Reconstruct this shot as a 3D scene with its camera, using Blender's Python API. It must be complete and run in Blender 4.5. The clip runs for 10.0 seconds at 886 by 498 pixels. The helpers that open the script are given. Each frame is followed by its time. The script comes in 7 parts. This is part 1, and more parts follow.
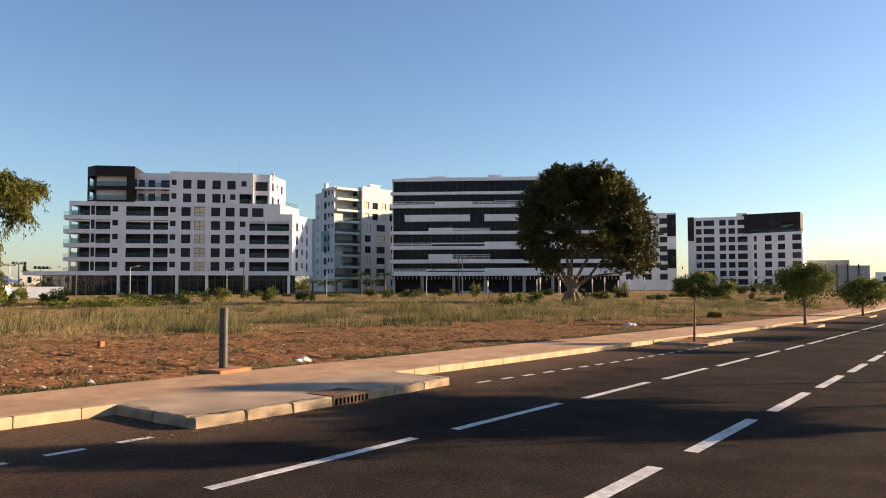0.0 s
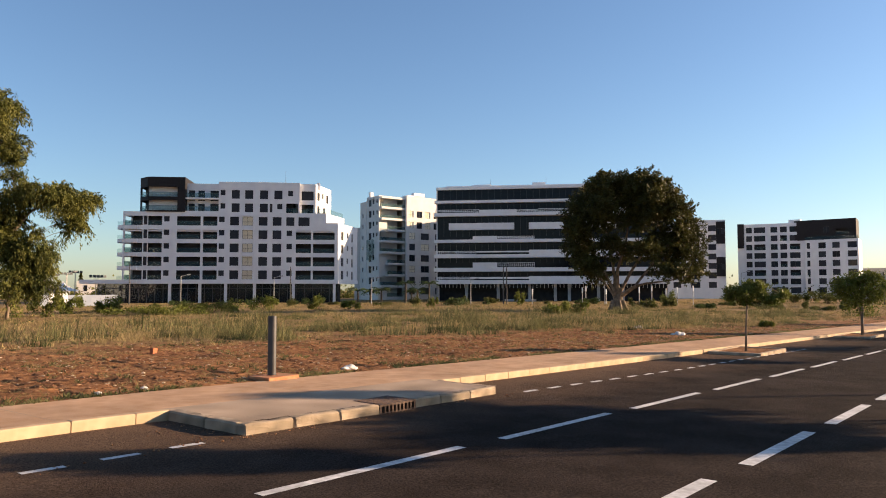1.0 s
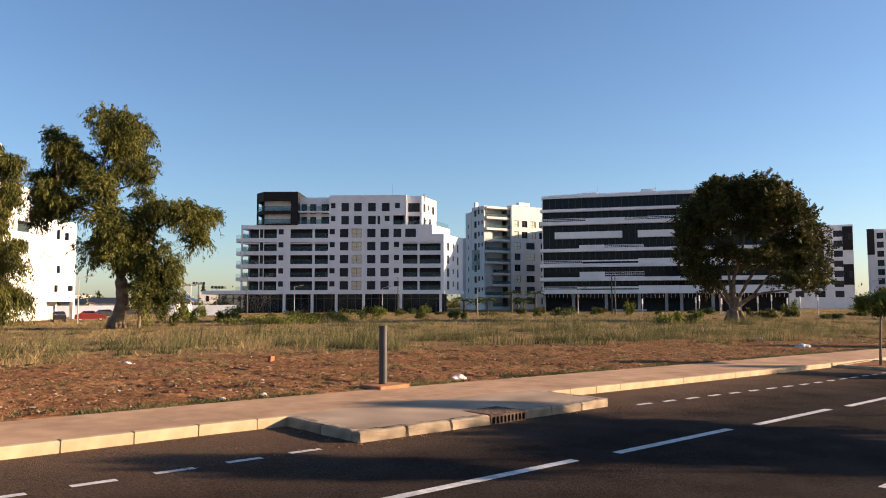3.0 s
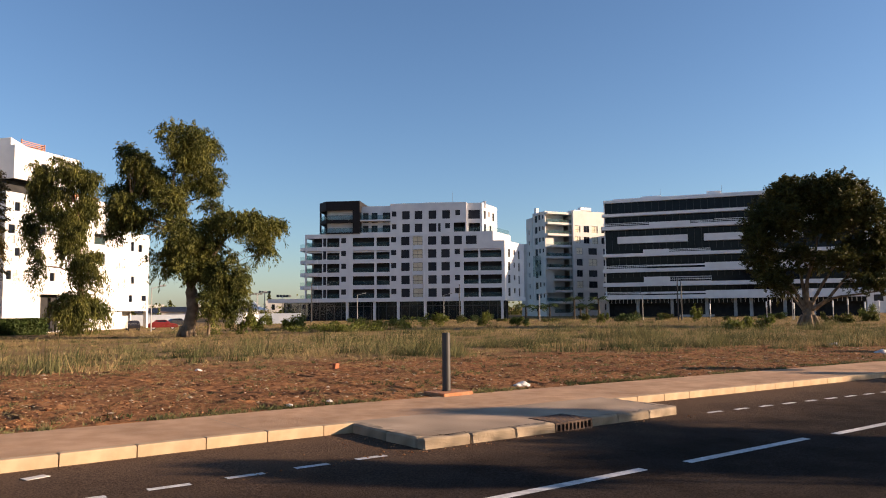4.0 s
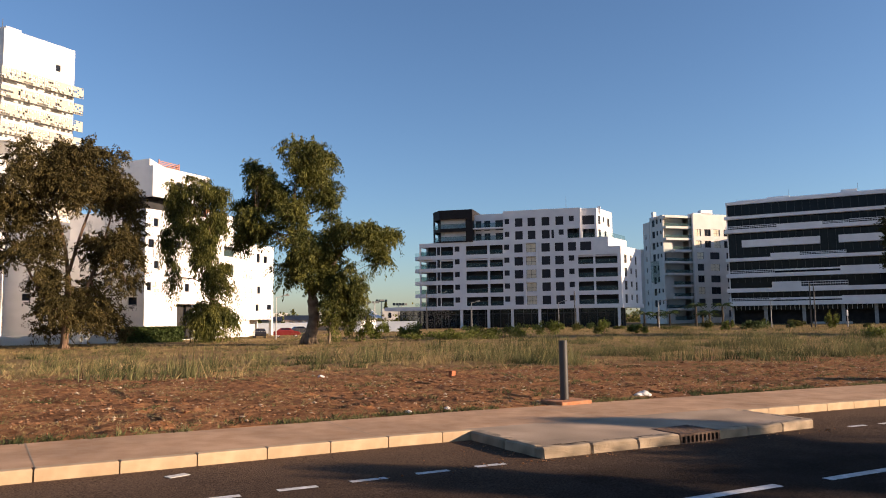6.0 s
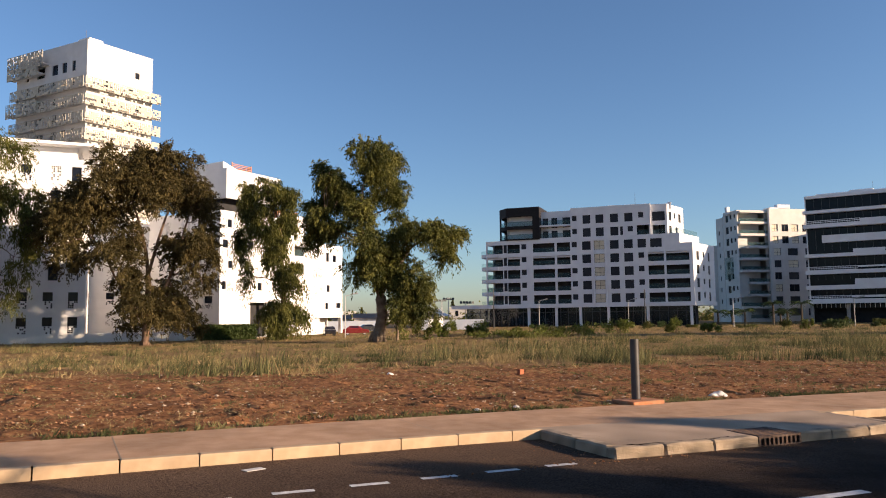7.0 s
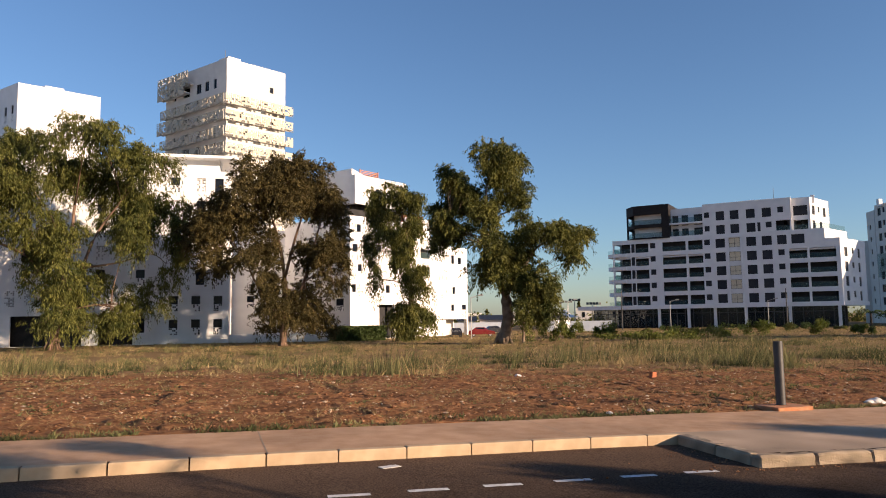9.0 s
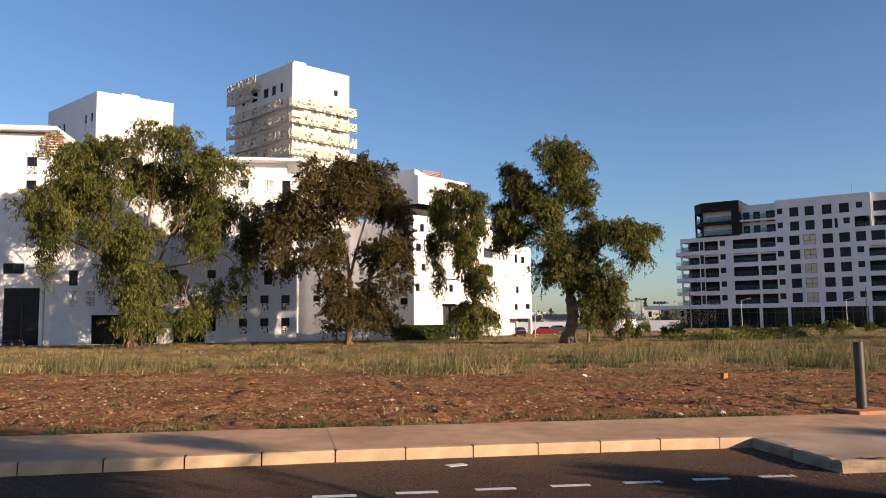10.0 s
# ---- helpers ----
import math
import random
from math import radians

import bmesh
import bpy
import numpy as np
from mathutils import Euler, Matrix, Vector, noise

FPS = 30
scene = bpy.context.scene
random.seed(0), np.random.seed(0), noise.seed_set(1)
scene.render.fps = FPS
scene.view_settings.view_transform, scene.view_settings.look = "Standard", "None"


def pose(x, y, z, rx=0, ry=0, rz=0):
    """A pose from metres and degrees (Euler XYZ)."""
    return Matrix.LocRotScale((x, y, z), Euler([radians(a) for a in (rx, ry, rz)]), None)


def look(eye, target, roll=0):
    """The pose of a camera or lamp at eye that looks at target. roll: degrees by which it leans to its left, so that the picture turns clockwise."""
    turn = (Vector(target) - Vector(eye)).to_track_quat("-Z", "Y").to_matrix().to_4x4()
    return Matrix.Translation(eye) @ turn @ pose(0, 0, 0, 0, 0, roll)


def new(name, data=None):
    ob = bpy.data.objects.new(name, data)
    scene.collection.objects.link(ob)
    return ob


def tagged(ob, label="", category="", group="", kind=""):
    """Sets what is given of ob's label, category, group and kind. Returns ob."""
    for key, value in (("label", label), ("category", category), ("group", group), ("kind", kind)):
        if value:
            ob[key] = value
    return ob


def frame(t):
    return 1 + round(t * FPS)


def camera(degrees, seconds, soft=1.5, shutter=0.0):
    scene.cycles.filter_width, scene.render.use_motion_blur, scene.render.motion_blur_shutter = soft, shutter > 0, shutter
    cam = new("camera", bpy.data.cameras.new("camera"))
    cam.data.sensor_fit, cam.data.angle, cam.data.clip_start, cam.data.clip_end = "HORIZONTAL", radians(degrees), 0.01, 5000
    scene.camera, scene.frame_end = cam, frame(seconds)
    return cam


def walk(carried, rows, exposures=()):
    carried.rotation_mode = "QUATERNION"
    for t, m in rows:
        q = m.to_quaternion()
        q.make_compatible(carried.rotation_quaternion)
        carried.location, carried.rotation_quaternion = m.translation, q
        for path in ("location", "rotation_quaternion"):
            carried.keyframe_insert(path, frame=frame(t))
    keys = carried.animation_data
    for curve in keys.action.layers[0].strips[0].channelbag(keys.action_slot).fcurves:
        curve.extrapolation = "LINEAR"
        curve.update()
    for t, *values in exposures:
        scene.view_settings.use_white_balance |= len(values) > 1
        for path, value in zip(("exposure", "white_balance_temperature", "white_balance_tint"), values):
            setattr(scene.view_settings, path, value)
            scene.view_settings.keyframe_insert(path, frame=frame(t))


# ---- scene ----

cam = camera(61.5, 10.0, soft=1.0)
ROWS = [
    (0.0, 0.000, -0.000, 1.800, -54.17, 2.55, 0.06),
    (0.5, -0.005, 0.017, 1.799, -52.70, 2.83, 0.12),
    (1.0, -0.010, 0.033, 1.799, -50.78, 3.19, 0.05),
    (1.5, -0.015, 0.048, 1.800, -48.80, 3.48, 0.12),
    (2.0, -0.022, 0.061, 1.801, -46.69, 3.71, 0.20),
    (3.5, -0.048, 0.091, 1.802, -40.46, 4.18, 0.25),
    (4.0, -0.054, 0.096, 1.802, -37.97, 4.52, 0.58),
    (4.5, -0.059, 0.099, 1.801, -35.69, 4.75, 0.83),
    (5.0, -0.065, 0.101, 1.800, -33.62, 5.02, 0.83),
    (5.5, -0.074, 0.106, 1.800, -31.64, 5.18, 0.81),
    (7.0, -0.106, 0.124, 1.802, -24.12, 5.14, 0.77),
    (7.5, -0.118, 0.129, 1.802, -22.01, 5.15, 0.81),
    (8.0, -0.132, 0.132, 1.802, -19.89, 5.18, 0.84),
    (8.5, -0.148, 0.132, 1.801, -17.40, 5.27, 0.83),
    (9.0, -0.164, 0.130, 1.799, -14.55, 5.39, 0.88),
    (9.5, -0.180, 0.126, 1.798, -12.07, 5.35, 0.85),
    (10.0, -0.196, 0.122, 1.797, -9.70, 5.40, 0.77),
]
walk(cam, [(t, pose(x, y, z, 90 + pitch, roll, yaw)) for t, x, y, z, yaw, pitch, roll in ROWS],
     exposures=[(0.0, 1.48, 6950, 14), (2.5, 1.43, 6650, 15), (3.5, 1.33, 6580, 15), (4.0, 1.19, 6520, 15), (5.0, 1.15, 6450, 15), (10.0, 1.05, 6300, 15)])

# ---- light: low morning sun from beyond the right end of the road, clear sky ----
SUN_AZ, SUN_EL = 131.0, 14.0
world = bpy.data.worlds.new("clear_sky")
scene.world = world
world.use_nodes = True
wn = world.node_tree
sky = wn.nodes.new("ShaderNodeTexSky")
sky.sky_type, sky.sun_disc = "NISHITA", False
sky.sun_elevation, sky.sun_rotation = radians(SUN_EL), radians(SUN_AZ)
sky.altitude, sky.air_density, sky.dust_density, sky.ozone_density = 20, 1.0, 0.55, 3.8
wn.nodes["Background"].inputs[1].default_value = 0.074
wn.links.new(sky.outputs[0], wn.nodes["Background"].inputs[0])
sun = new("sun", bpy.data.lights.new("sun", "SUN"))
sun.data.energy, sun.data.angle, sun.data.color = 5.0, radians(0.53), (1.0, 0.75, 0.50)
_az, _el = radians(SUN_AZ), radians(SUN_EL)
sun.matrix_basis = look((0, 0, 0), (-math.sin(_az) * math.cos(_el), -math.cos(_az) * math.cos(_el), -math.sin(_el)))


# ---- materials ----
def mat(name, a, b=None, rough=0.8, scale=2.0, detail=6.0, metal=0.0, bump=0.0, bump_scale=40.0, stain=0.0, stain_scale=0.4,
        island=0.0, rand=0.0, spec=0.5, trans=0.0):
    """A mix of two tones by noise, larger stains, and fine relief."""
    m = bpy.data.materials.new(name)
    m.use_nodes = True
    nt = m.node_tree
    bs = nt.nodes["Principled BSDF"]
    bs.inputs["Roughness"].default_value, bs.inputs["Metallic"].default_value = rough, metal
    bs.inputs["Specular IOR Level"].default_value = spec
    co = nt.nodes.new("ShaderNodeTexCoord")
    b = b or a
    n1 = nt.nodes.new("ShaderNodeTexNoise")
    n1.inputs["Scale"].default_value, n1.inputs["Detail"].default_value = scale, detail
    nt.links.new(co.outputs["Object"], n1.inputs["Vector"])
    r1 = nt.nodes.new("ShaderNodeMapRange")
    r1.inputs[1].default_value, r1.inputs[2].default_value = 0.35, 0.65
    nt.links.new(n1.outputs[0], r1.inputs[0])
    mx = nt.nodes.new("ShaderNodeMix")
    mx.data_type = "RGBA"
    mx.inputs[6].default_value, mx.inputs[7].default_value = (*a, 1), (*b, 1)
    nt.links.new(r1.outputs[0], mx.inputs[0])
    out = mx.outputs[2]
    if stain:
        n2 = nt.nodes.new("ShaderNodeTexNoise")
        n2.inputs["Scale"].default_value, n2.inputs["Detail"].default_value = stain_scale, 5
        nt.links.new(co.outputs["Object"], n2.inputs["Vector"])
        r2 = nt.nodes.new("ShaderNodeMapRange")
        r2.inputs[1].default_value, r2.inputs[2].default_value = 0.4, 0.7
        r2.inputs[3].default_value, r2.inputs[4].default_value = 1 + stain * 0.4, 1 - stain
        nt.links.new(n2.outputs[0], r2.inputs[0])
        hs = nt.nodes.new("ShaderNodeHueSaturation")
        nt.links.new(r2.outputs[0], hs.inputs["Value"])
        nt.links.new(out, hs.inputs["Color"])
        out = hs.outputs[0]
    if island or rand:
        gi = nt.nodes.new("ShaderNodeNewGeometry" if island else "ShaderNodeObjectInfo")
        r3 = nt.nodes.new("ShaderNodeMapRange")
        k = island or rand
        r3.inputs[3].default_value, r3.inputs[4].default_value = 1 - k, 1 + k
        nt.links.new(gi.outputs["Random Per Island" if island else "Random"], r3.inputs[0])
        h2 = nt.nodes.new("ShaderNodeHueSaturation")
        nt.links.new(r3.outputs[0], h2.inputs["Value"])
        nt.links.new(out, h2.inputs["Color"])
        out = h2.outputs[0]
    nt.links.new(out, bs.inputs["Base Color"])
    if bump:
        n4 = nt.nodes.new("ShaderNodeTexNoise")
        n4.inputs["Scale"].default_value, n4.inputs["Detail"].default_value = bump_scale, 4
        nt.links.new(co.outputs["Object"], n4.inputs["Vector"])
        bp = nt.nodes.new("ShaderNodeBump")
        bp.inputs["Strength"].default_value, bp.inputs["Distance"].default_value = bump, 0.03
        nt.links.new(n4.outputs[0], bp.inputs["Height"])
        nt.links.new(bp.outputs[0], bs.inputs["Normal"])
    if trans:
        ts = nt.nodes.new("ShaderNodeBsdfTranslucent")
        nt.links.new(out, ts.inputs[0])
        ms = nt.nodes.new("ShaderNodeMixShader")
        ms.inputs[0].default_value = trans
        nt.links.new(bs.outputs[0], ms.inputs[1])
        nt.links.new(ts.outputs[0], ms.inputs[2])
        nt.links.new(ms.outputs[0], nt.nodes["Material Output"].inputs[0])
    return m


def glass_mat(name, tint, rough=0.06, alpha=0.35):
    """Clear balustrade or shop glass: tinted see-through with a glossy face."""
    m = bpy.data.materials.new(name)
    m.use_nodes = True
    nt = m.node_tree
    bs = nt.nodes["Principled BSDF"]
    bs.inputs["Base Color"].default_value, bs.inputs["Roughness"].default_value = (*tint, 1), rough
    tr = nt.nodes.new("ShaderNodeBsdfTransparent")
    tr.inputs[0].default_value = (0.75 + tint[0] * 0.2, 0.8 + tint[1] * 0.2, 0.8 + tint[2] * 0.2, 1)
    ms = nt.nodes.new("ShaderNodeMixShader")
    ms.inputs[0].default_value = alpha
    nt.links.new(tr.outputs[0], ms.inputs[1])
    nt.links.new(bs.outputs[0], ms.inputs[2])
    nt.links.new(ms.outputs[0], nt.nodes["Material Output"].inputs[0])
    return m


ASPHALT = mat("asphalt", (0.025, 0.0185, 0.0155), (0.039, 0.030, 0.0255), 0.95, 1.2, 8, bump=0.6, bump_scale=160, stain=0.25, stain_scale=0.25, spec=0.03)
nt_ = ASPHALT.node_tree
bs_ = nt_.nodes["Principled BSDF"]
src = bs_.inputs["Base Color"].links[0].from_socket
tc_ = nt_.nodes.new("ShaderNodeTexCoord")
sx_ = nt_.nodes.new("ShaderNodeSeparateXYZ")
nt_.links.new(tc_.outputs["Object"], sx_.inputs[0])
nd_ = nt_.nodes.new("ShaderNodeTexNoise")
nd_.inputs["Scale"].default_value, nd_.inputs["Detail"].default_value = 0.7, 8
nt_.links.new(tc_.outputs["Object"], nd_.inputs["Vector"])
ad_ = nt_.nodes.new("ShaderNodeMath")
ad_.operation = "MULTIPLY_ADD"
ad_.inputs[1].default_value = 2.6
nt_.links.new(nd_.outputs[0], ad_.inputs[0])
nt_.links.new(sx_.outputs["Y"], ad_.inputs[2])
mr_ = nt_.nodes.new("ShaderNodeMapRange")
mr_.inputs[1].default_value, mr_.inputs[2].default_value, mr_.inputs[4].default_value = 7.9, 10.9, 0.75
nt_.links.new(ad_.outputs[0], mr_.inputs[0])
du_ = nt_.nodes.new("ShaderNodeMix")
du_.data_type = "RGBA"
du_.inputs[7].default_value = (0.14, 0.092, 0.062, 1)
nt_.links.new(mr_.outputs[0], du_.inputs[0])
nt_.links.new(src, du_.inputs[6])
nt_.links.new(du_.outputs[2], bs_.inputs["Base Color"])
nd_ = nt_.nodes.new("ShaderNodeTexNoise")
nd_.inputs["Scale"].default_value, nd_.inputs["Detail"].default_value = 42, 6
nt_.links.new(tc_.outputs["Object"], nd_.inputs["Vector"])
mr_ = nt_.nodes.new("ShaderNodeMapRange")
mr_.inputs[1].default_value, mr_.inputs[2].default_value = 0.36, 0.64
mr_.inputs[3].default_value, mr_.inputs[4].default_value = 0.55, 1.35
nt_.links.new(nd_.outputs[0], mr_.inputs[0])
hs_ = nt_.nodes.new("ShaderNodeHueSaturation")
nt_.links.new(mr_.outputs[0], hs_.inputs["Value"])
nt_.links.new(du_.outputs[2], hs_.inputs["Color"])
nt_.links.new(hs_.outputs[0], bs_.inputs["Base Color"])
PAINT = mat("road_paint", (0.62, 0.61, 0.60), (0.40, 0.39, 0.38), 0.7, 9, 8, bump=0.2, bump_scale=120, stain=0.2, stain_scale=2)
PAVING = mat("pavement_concrete", (0.37, 0.225, 0.13), (0.45, 0.29, 0.18), 0.9, 3, 8, bump=0.4, bump_scale=60, stain=0.22, stain_scale=0.7, spec=0.15)
KERB = mat("kerb_concrete", (0.36, 0.255, 0.155), (0.44, 0.325, 0.21), 0.9, 4, 8, bump=0.15, bump_scale=60, stain=0.15, stain_scale=1.5, rand=0.06, spec=0.2)
OLDKERB = mat("worn_kerb_concrete", (0.24, 0.185, 0.13), (0.38, 0.30, 0.215), 0.95, 7, 12, bump=0.5, bump_scale=40, stain=0.5, stain_scale=3.5, rand=0.10, spec=0.15)
JOINT = mat("joint_mortar", (0.24, 0.18, 0.12), (0.30, 0.23, 0.16), 0.95, 12, 4)
SOIL = mat("red_soil", (0.122, 0.051, 0.021), (0.300, 0.146, 0.064), 0.95, 5.5, 14, bump=1.0, bump_scale=26, stain=0.4, stain_scale=0.5, spec=0.08)
nt_ = SOIL.node_tree
bs_ = nt_.nodes["Principled BSDF"]
src = bs_.inputs["Base Color"].links[0].from_socket
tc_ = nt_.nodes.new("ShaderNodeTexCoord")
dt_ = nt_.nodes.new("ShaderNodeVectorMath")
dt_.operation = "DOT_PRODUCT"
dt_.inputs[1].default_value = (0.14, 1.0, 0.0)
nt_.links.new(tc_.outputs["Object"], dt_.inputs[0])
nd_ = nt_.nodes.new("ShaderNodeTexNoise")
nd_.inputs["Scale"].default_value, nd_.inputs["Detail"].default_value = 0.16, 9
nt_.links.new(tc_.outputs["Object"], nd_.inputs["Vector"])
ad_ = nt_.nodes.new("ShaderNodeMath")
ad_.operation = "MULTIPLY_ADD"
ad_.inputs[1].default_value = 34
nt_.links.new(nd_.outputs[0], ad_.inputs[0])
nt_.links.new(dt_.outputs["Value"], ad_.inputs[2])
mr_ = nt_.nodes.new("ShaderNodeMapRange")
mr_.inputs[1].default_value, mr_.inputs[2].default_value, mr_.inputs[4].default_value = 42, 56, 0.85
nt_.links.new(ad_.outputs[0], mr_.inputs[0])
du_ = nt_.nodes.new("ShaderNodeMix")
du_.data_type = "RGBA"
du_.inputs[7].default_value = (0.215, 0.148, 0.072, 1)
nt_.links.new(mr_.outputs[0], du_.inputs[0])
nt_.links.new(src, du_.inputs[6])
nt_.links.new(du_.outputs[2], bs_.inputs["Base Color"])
PALESTONE = mat("pale_pebble", (0.34, 0.24, 0.15), (0.46, 0.36, 0.25), 0.9, 8, 5, island=0.3)
STONE = mat("field_stone", (0.13, 0.052, 0.022), (0.32, 0.175, 0.095), 0.9, 8, 5, bump=0.4, bump_scale=40, island=0.45, spec=0.1)
TERRACOTTA = mat("brick_clay", (0.30, 0.085, 0.035), (0.36, 0.12, 0.05), 0.9, 20, 5)
PADRED = mat("ochre_concrete", (0.36, 0.125, 0.045), (0.36, 0.18, 0.09), 0.9, 8, 7, bump=0.5, bump_scale=50, stain=0.2, stain_scale=3)
STEEL = mat("painted_steel_grey", (0.028, 0.027, 0.028), (0.042, 0.04, 0.04), 0.5, 6, 6, metal=0.0, bump=0.1, bump_scale=30, stain=0.25, stain_scale=3)
IRON = mat("rusty_iron", (0.05, 0.035, 0.03), (0.11, 0.065, 0.045), 0.8, 15, 8, metal=0.4, bump=0.5, bump_scale=60)
WHITE = mat("white_render", (0.74, 0.73, 0.72), (0.80, 0.79, 0.78), 0.85, 0.6, 8, bump=0.15, bump_scale=25, stain=0.06, stain_scale=0.12)
GREYWHITE = mat("pale_grey_render", (0.70, 0.69, 0.70), (0.76, 0.75, 0.75), 0.85, 0.6, 8, bump=0.15, bump_scale=25, stain=0.06, stain_scale=0.1)
DARKCLAD = mat("dark_brown_cladding", (0.014, 0.012, 0.013), (0.022, 0.019, 0.019), 0.7, 2, 6, bump=0.1, bump_scale=20, spec=0.2)
# near-black base colour stands in for shade deep in loggias and unlit rooms
SHADEWALL = mat("painted_interior_shade", (0.022, 0.022, 0.024), (0.036, 0.035, 0.037), 0.8, 1.0, 4, spec=0.2)
SHUTTER = mat("charcoal_shutter", (0.024, 0.025, 0.030), (0.034, 0.034, 0.040), 0.6, 1.0, 4, bump=0.1, bump_scale=20, rand=0.25, spec=0.25)
PANE = mat("dark_window_glass", (0.008, 0.010, 0.016), (0.013, 0.016, 0.023), 0.15, 0.7, 3, rand=0.3, spec=0.16)
FRAME = mat("anthracite_frame", (0.03, 0.03, 0.032), (0.045, 0.045, 0.047), 0.5, 3, 4)
CONCRETE = mat("grey_concrete", (0.33, 0.32, 0.31), (0.42, 0.41, 0.39), 0.9, 2, 8, bump=0.3, bump_scale=30, stain=0.2, stain_scale=0.3)
CREAM = mat("cream_blind", (0.66, 0.58, 0.42), (0.74, 0.66, 0.50), 0.8, 2, 4, rand=0.15)
RAILGLASS = glass_mat("balustrade_glass", (0.16, 0.24, 0.24), 0.08, 0.14)
SHOPGLASS = glass_mat("shop_front_glass", (0.02, 0.03, 0.035), 0.06, 0.5)
TOWERWHITE = mat("tower_render", (0.56, 0.55, 0.53), (0.62, 0.61, 0.59), 0.85, 0.6, 8, bump=0.15, bump_scale=25, stain=0.06, stain_scale=0.12)
BUFF = mat("buff_render", (0.60, 0.565, 0.52), (0.66, 0.625, 0.58), 0.85, 0.6, 8, bump=0.15, bump_scale=25, stain=0.08, stain_scale=0.12)
BEIGE = mat("beige_pierced_metal", (0.40, 0.36, 0.28), (0.48, 0.43, 0.34), 0.7, 2, 4)
WOOD = mat("red_brown_timber", (0.38, 0.14, 0.07), (0.46, 0.20, 0.11), 0.8, 4, 6)
BARK = mat("pale_bark", (0.11, 0.078, 0.052), (0.24, 0.175, 0.12), 0.95, 1.4, 8, bump=0.8, bump_scale=8, stain=0.3, stain_scale=0.8)
REDBARK = mat("reddish_bark", (0.10, 0.062, 0.042), (0.20, 0.125, 0.082), 0.95, 1.4, 8, bump=0.8, bump_scale=8)
PALMBARK = mat("dark_palm_trunk", (0.045, 0.035, 0.026), (0.09, 0.068, 0.048), 0.95, 3, 6, bump=0.6, bump_scale=12)
LEAF_EUC = mat("eucalyptus_leaf", (0.042, 0.052, 0.012), (0.135, 0.132, 0.030), 0.6, 0.5, 4, island=0.45, trans=0.25, spec=0.15)
LEAF_BROWN = mat("olive_brown_leaf", (0.050, 0.042, 0.014), (0.100, 0.078, 0.028), 0.65, 0.5, 4, island=0.45, trans=0.25, spec=0.15)
LEAF_FICUS = mat("dark_ficus_leaf", (0.036, 0.040, 0.010), (0.074, 0.070, 0.018), 0.5, 0.5, 4, island=0.45, trans=0.2, spec=0.15)
LEAF_WILLOW = mat("weeping_leaf", (0.046, 0.056, 0.013), (0.140, 0.140, 0.034), 0.6, 0.5, 4, island=0.45, trans=0.25, spec=0.15)
LEAF_YOUNG = mat("young_tree_leaf", (0.07, 0.092, 0.016), (0.14, 0.150, 0.030), 0.55, 0.9, 4, island=0.4, trans=0.3, spec=0.15)
HEDGE = mat("hedge_leaf", (0.042, 0.066, 0.018), (0.07, 0.095, 0.028), 0.6, 1, 4, island=0.4, trans=0.2, spec=0.15)
DRYGRASS = mat("dry_straw_grass", (0.36, 0.265, 0.125), (0.18, 0.140, 0.064), 0.8, 0.3, 5, island=0.4, trans=0.25, spec=0.15)
GREENGRASS = mat("green_weed_grass", (0.045, 0.056, 0.020), (0.185, 0.168, 0.072), 0.75, 0.45, 5, island=0.4, trans=0.25, spec=0.15)
LITTER = mat("white_plastic_litter", (0.46, 0.43, 0.40), (0.60, 0.57, 0.53), 0.6, 12, 4)
SHEDBLUE = mat("pale_blue_sheet", (0.42, 0.47, 0.55), (0.48, 0.52, 0.58), 0.6, 1.5, 4)
TILEROOF = mat("brown_roof_tiles", (0.20, 0.13, 0.10), (0.28, 0.19, 0.14), 0.9, 3, 5)
CARRED = mat("dark_red_car_paint", (0.16, 0.02, 0.02), (0.18, 0.025, 0.025), 0.25, 2, 2)
CARDARK = mat("black_car_paint", (0.02, 0.02, 0.025), (0.03, 0.03, 0.035), 0.25, 2, 2)
RUBBER = mat("black_rubber", (0.02, 0.02, 0.02), (0.03, 0.03, 0.03), 0.9, 5, 3)


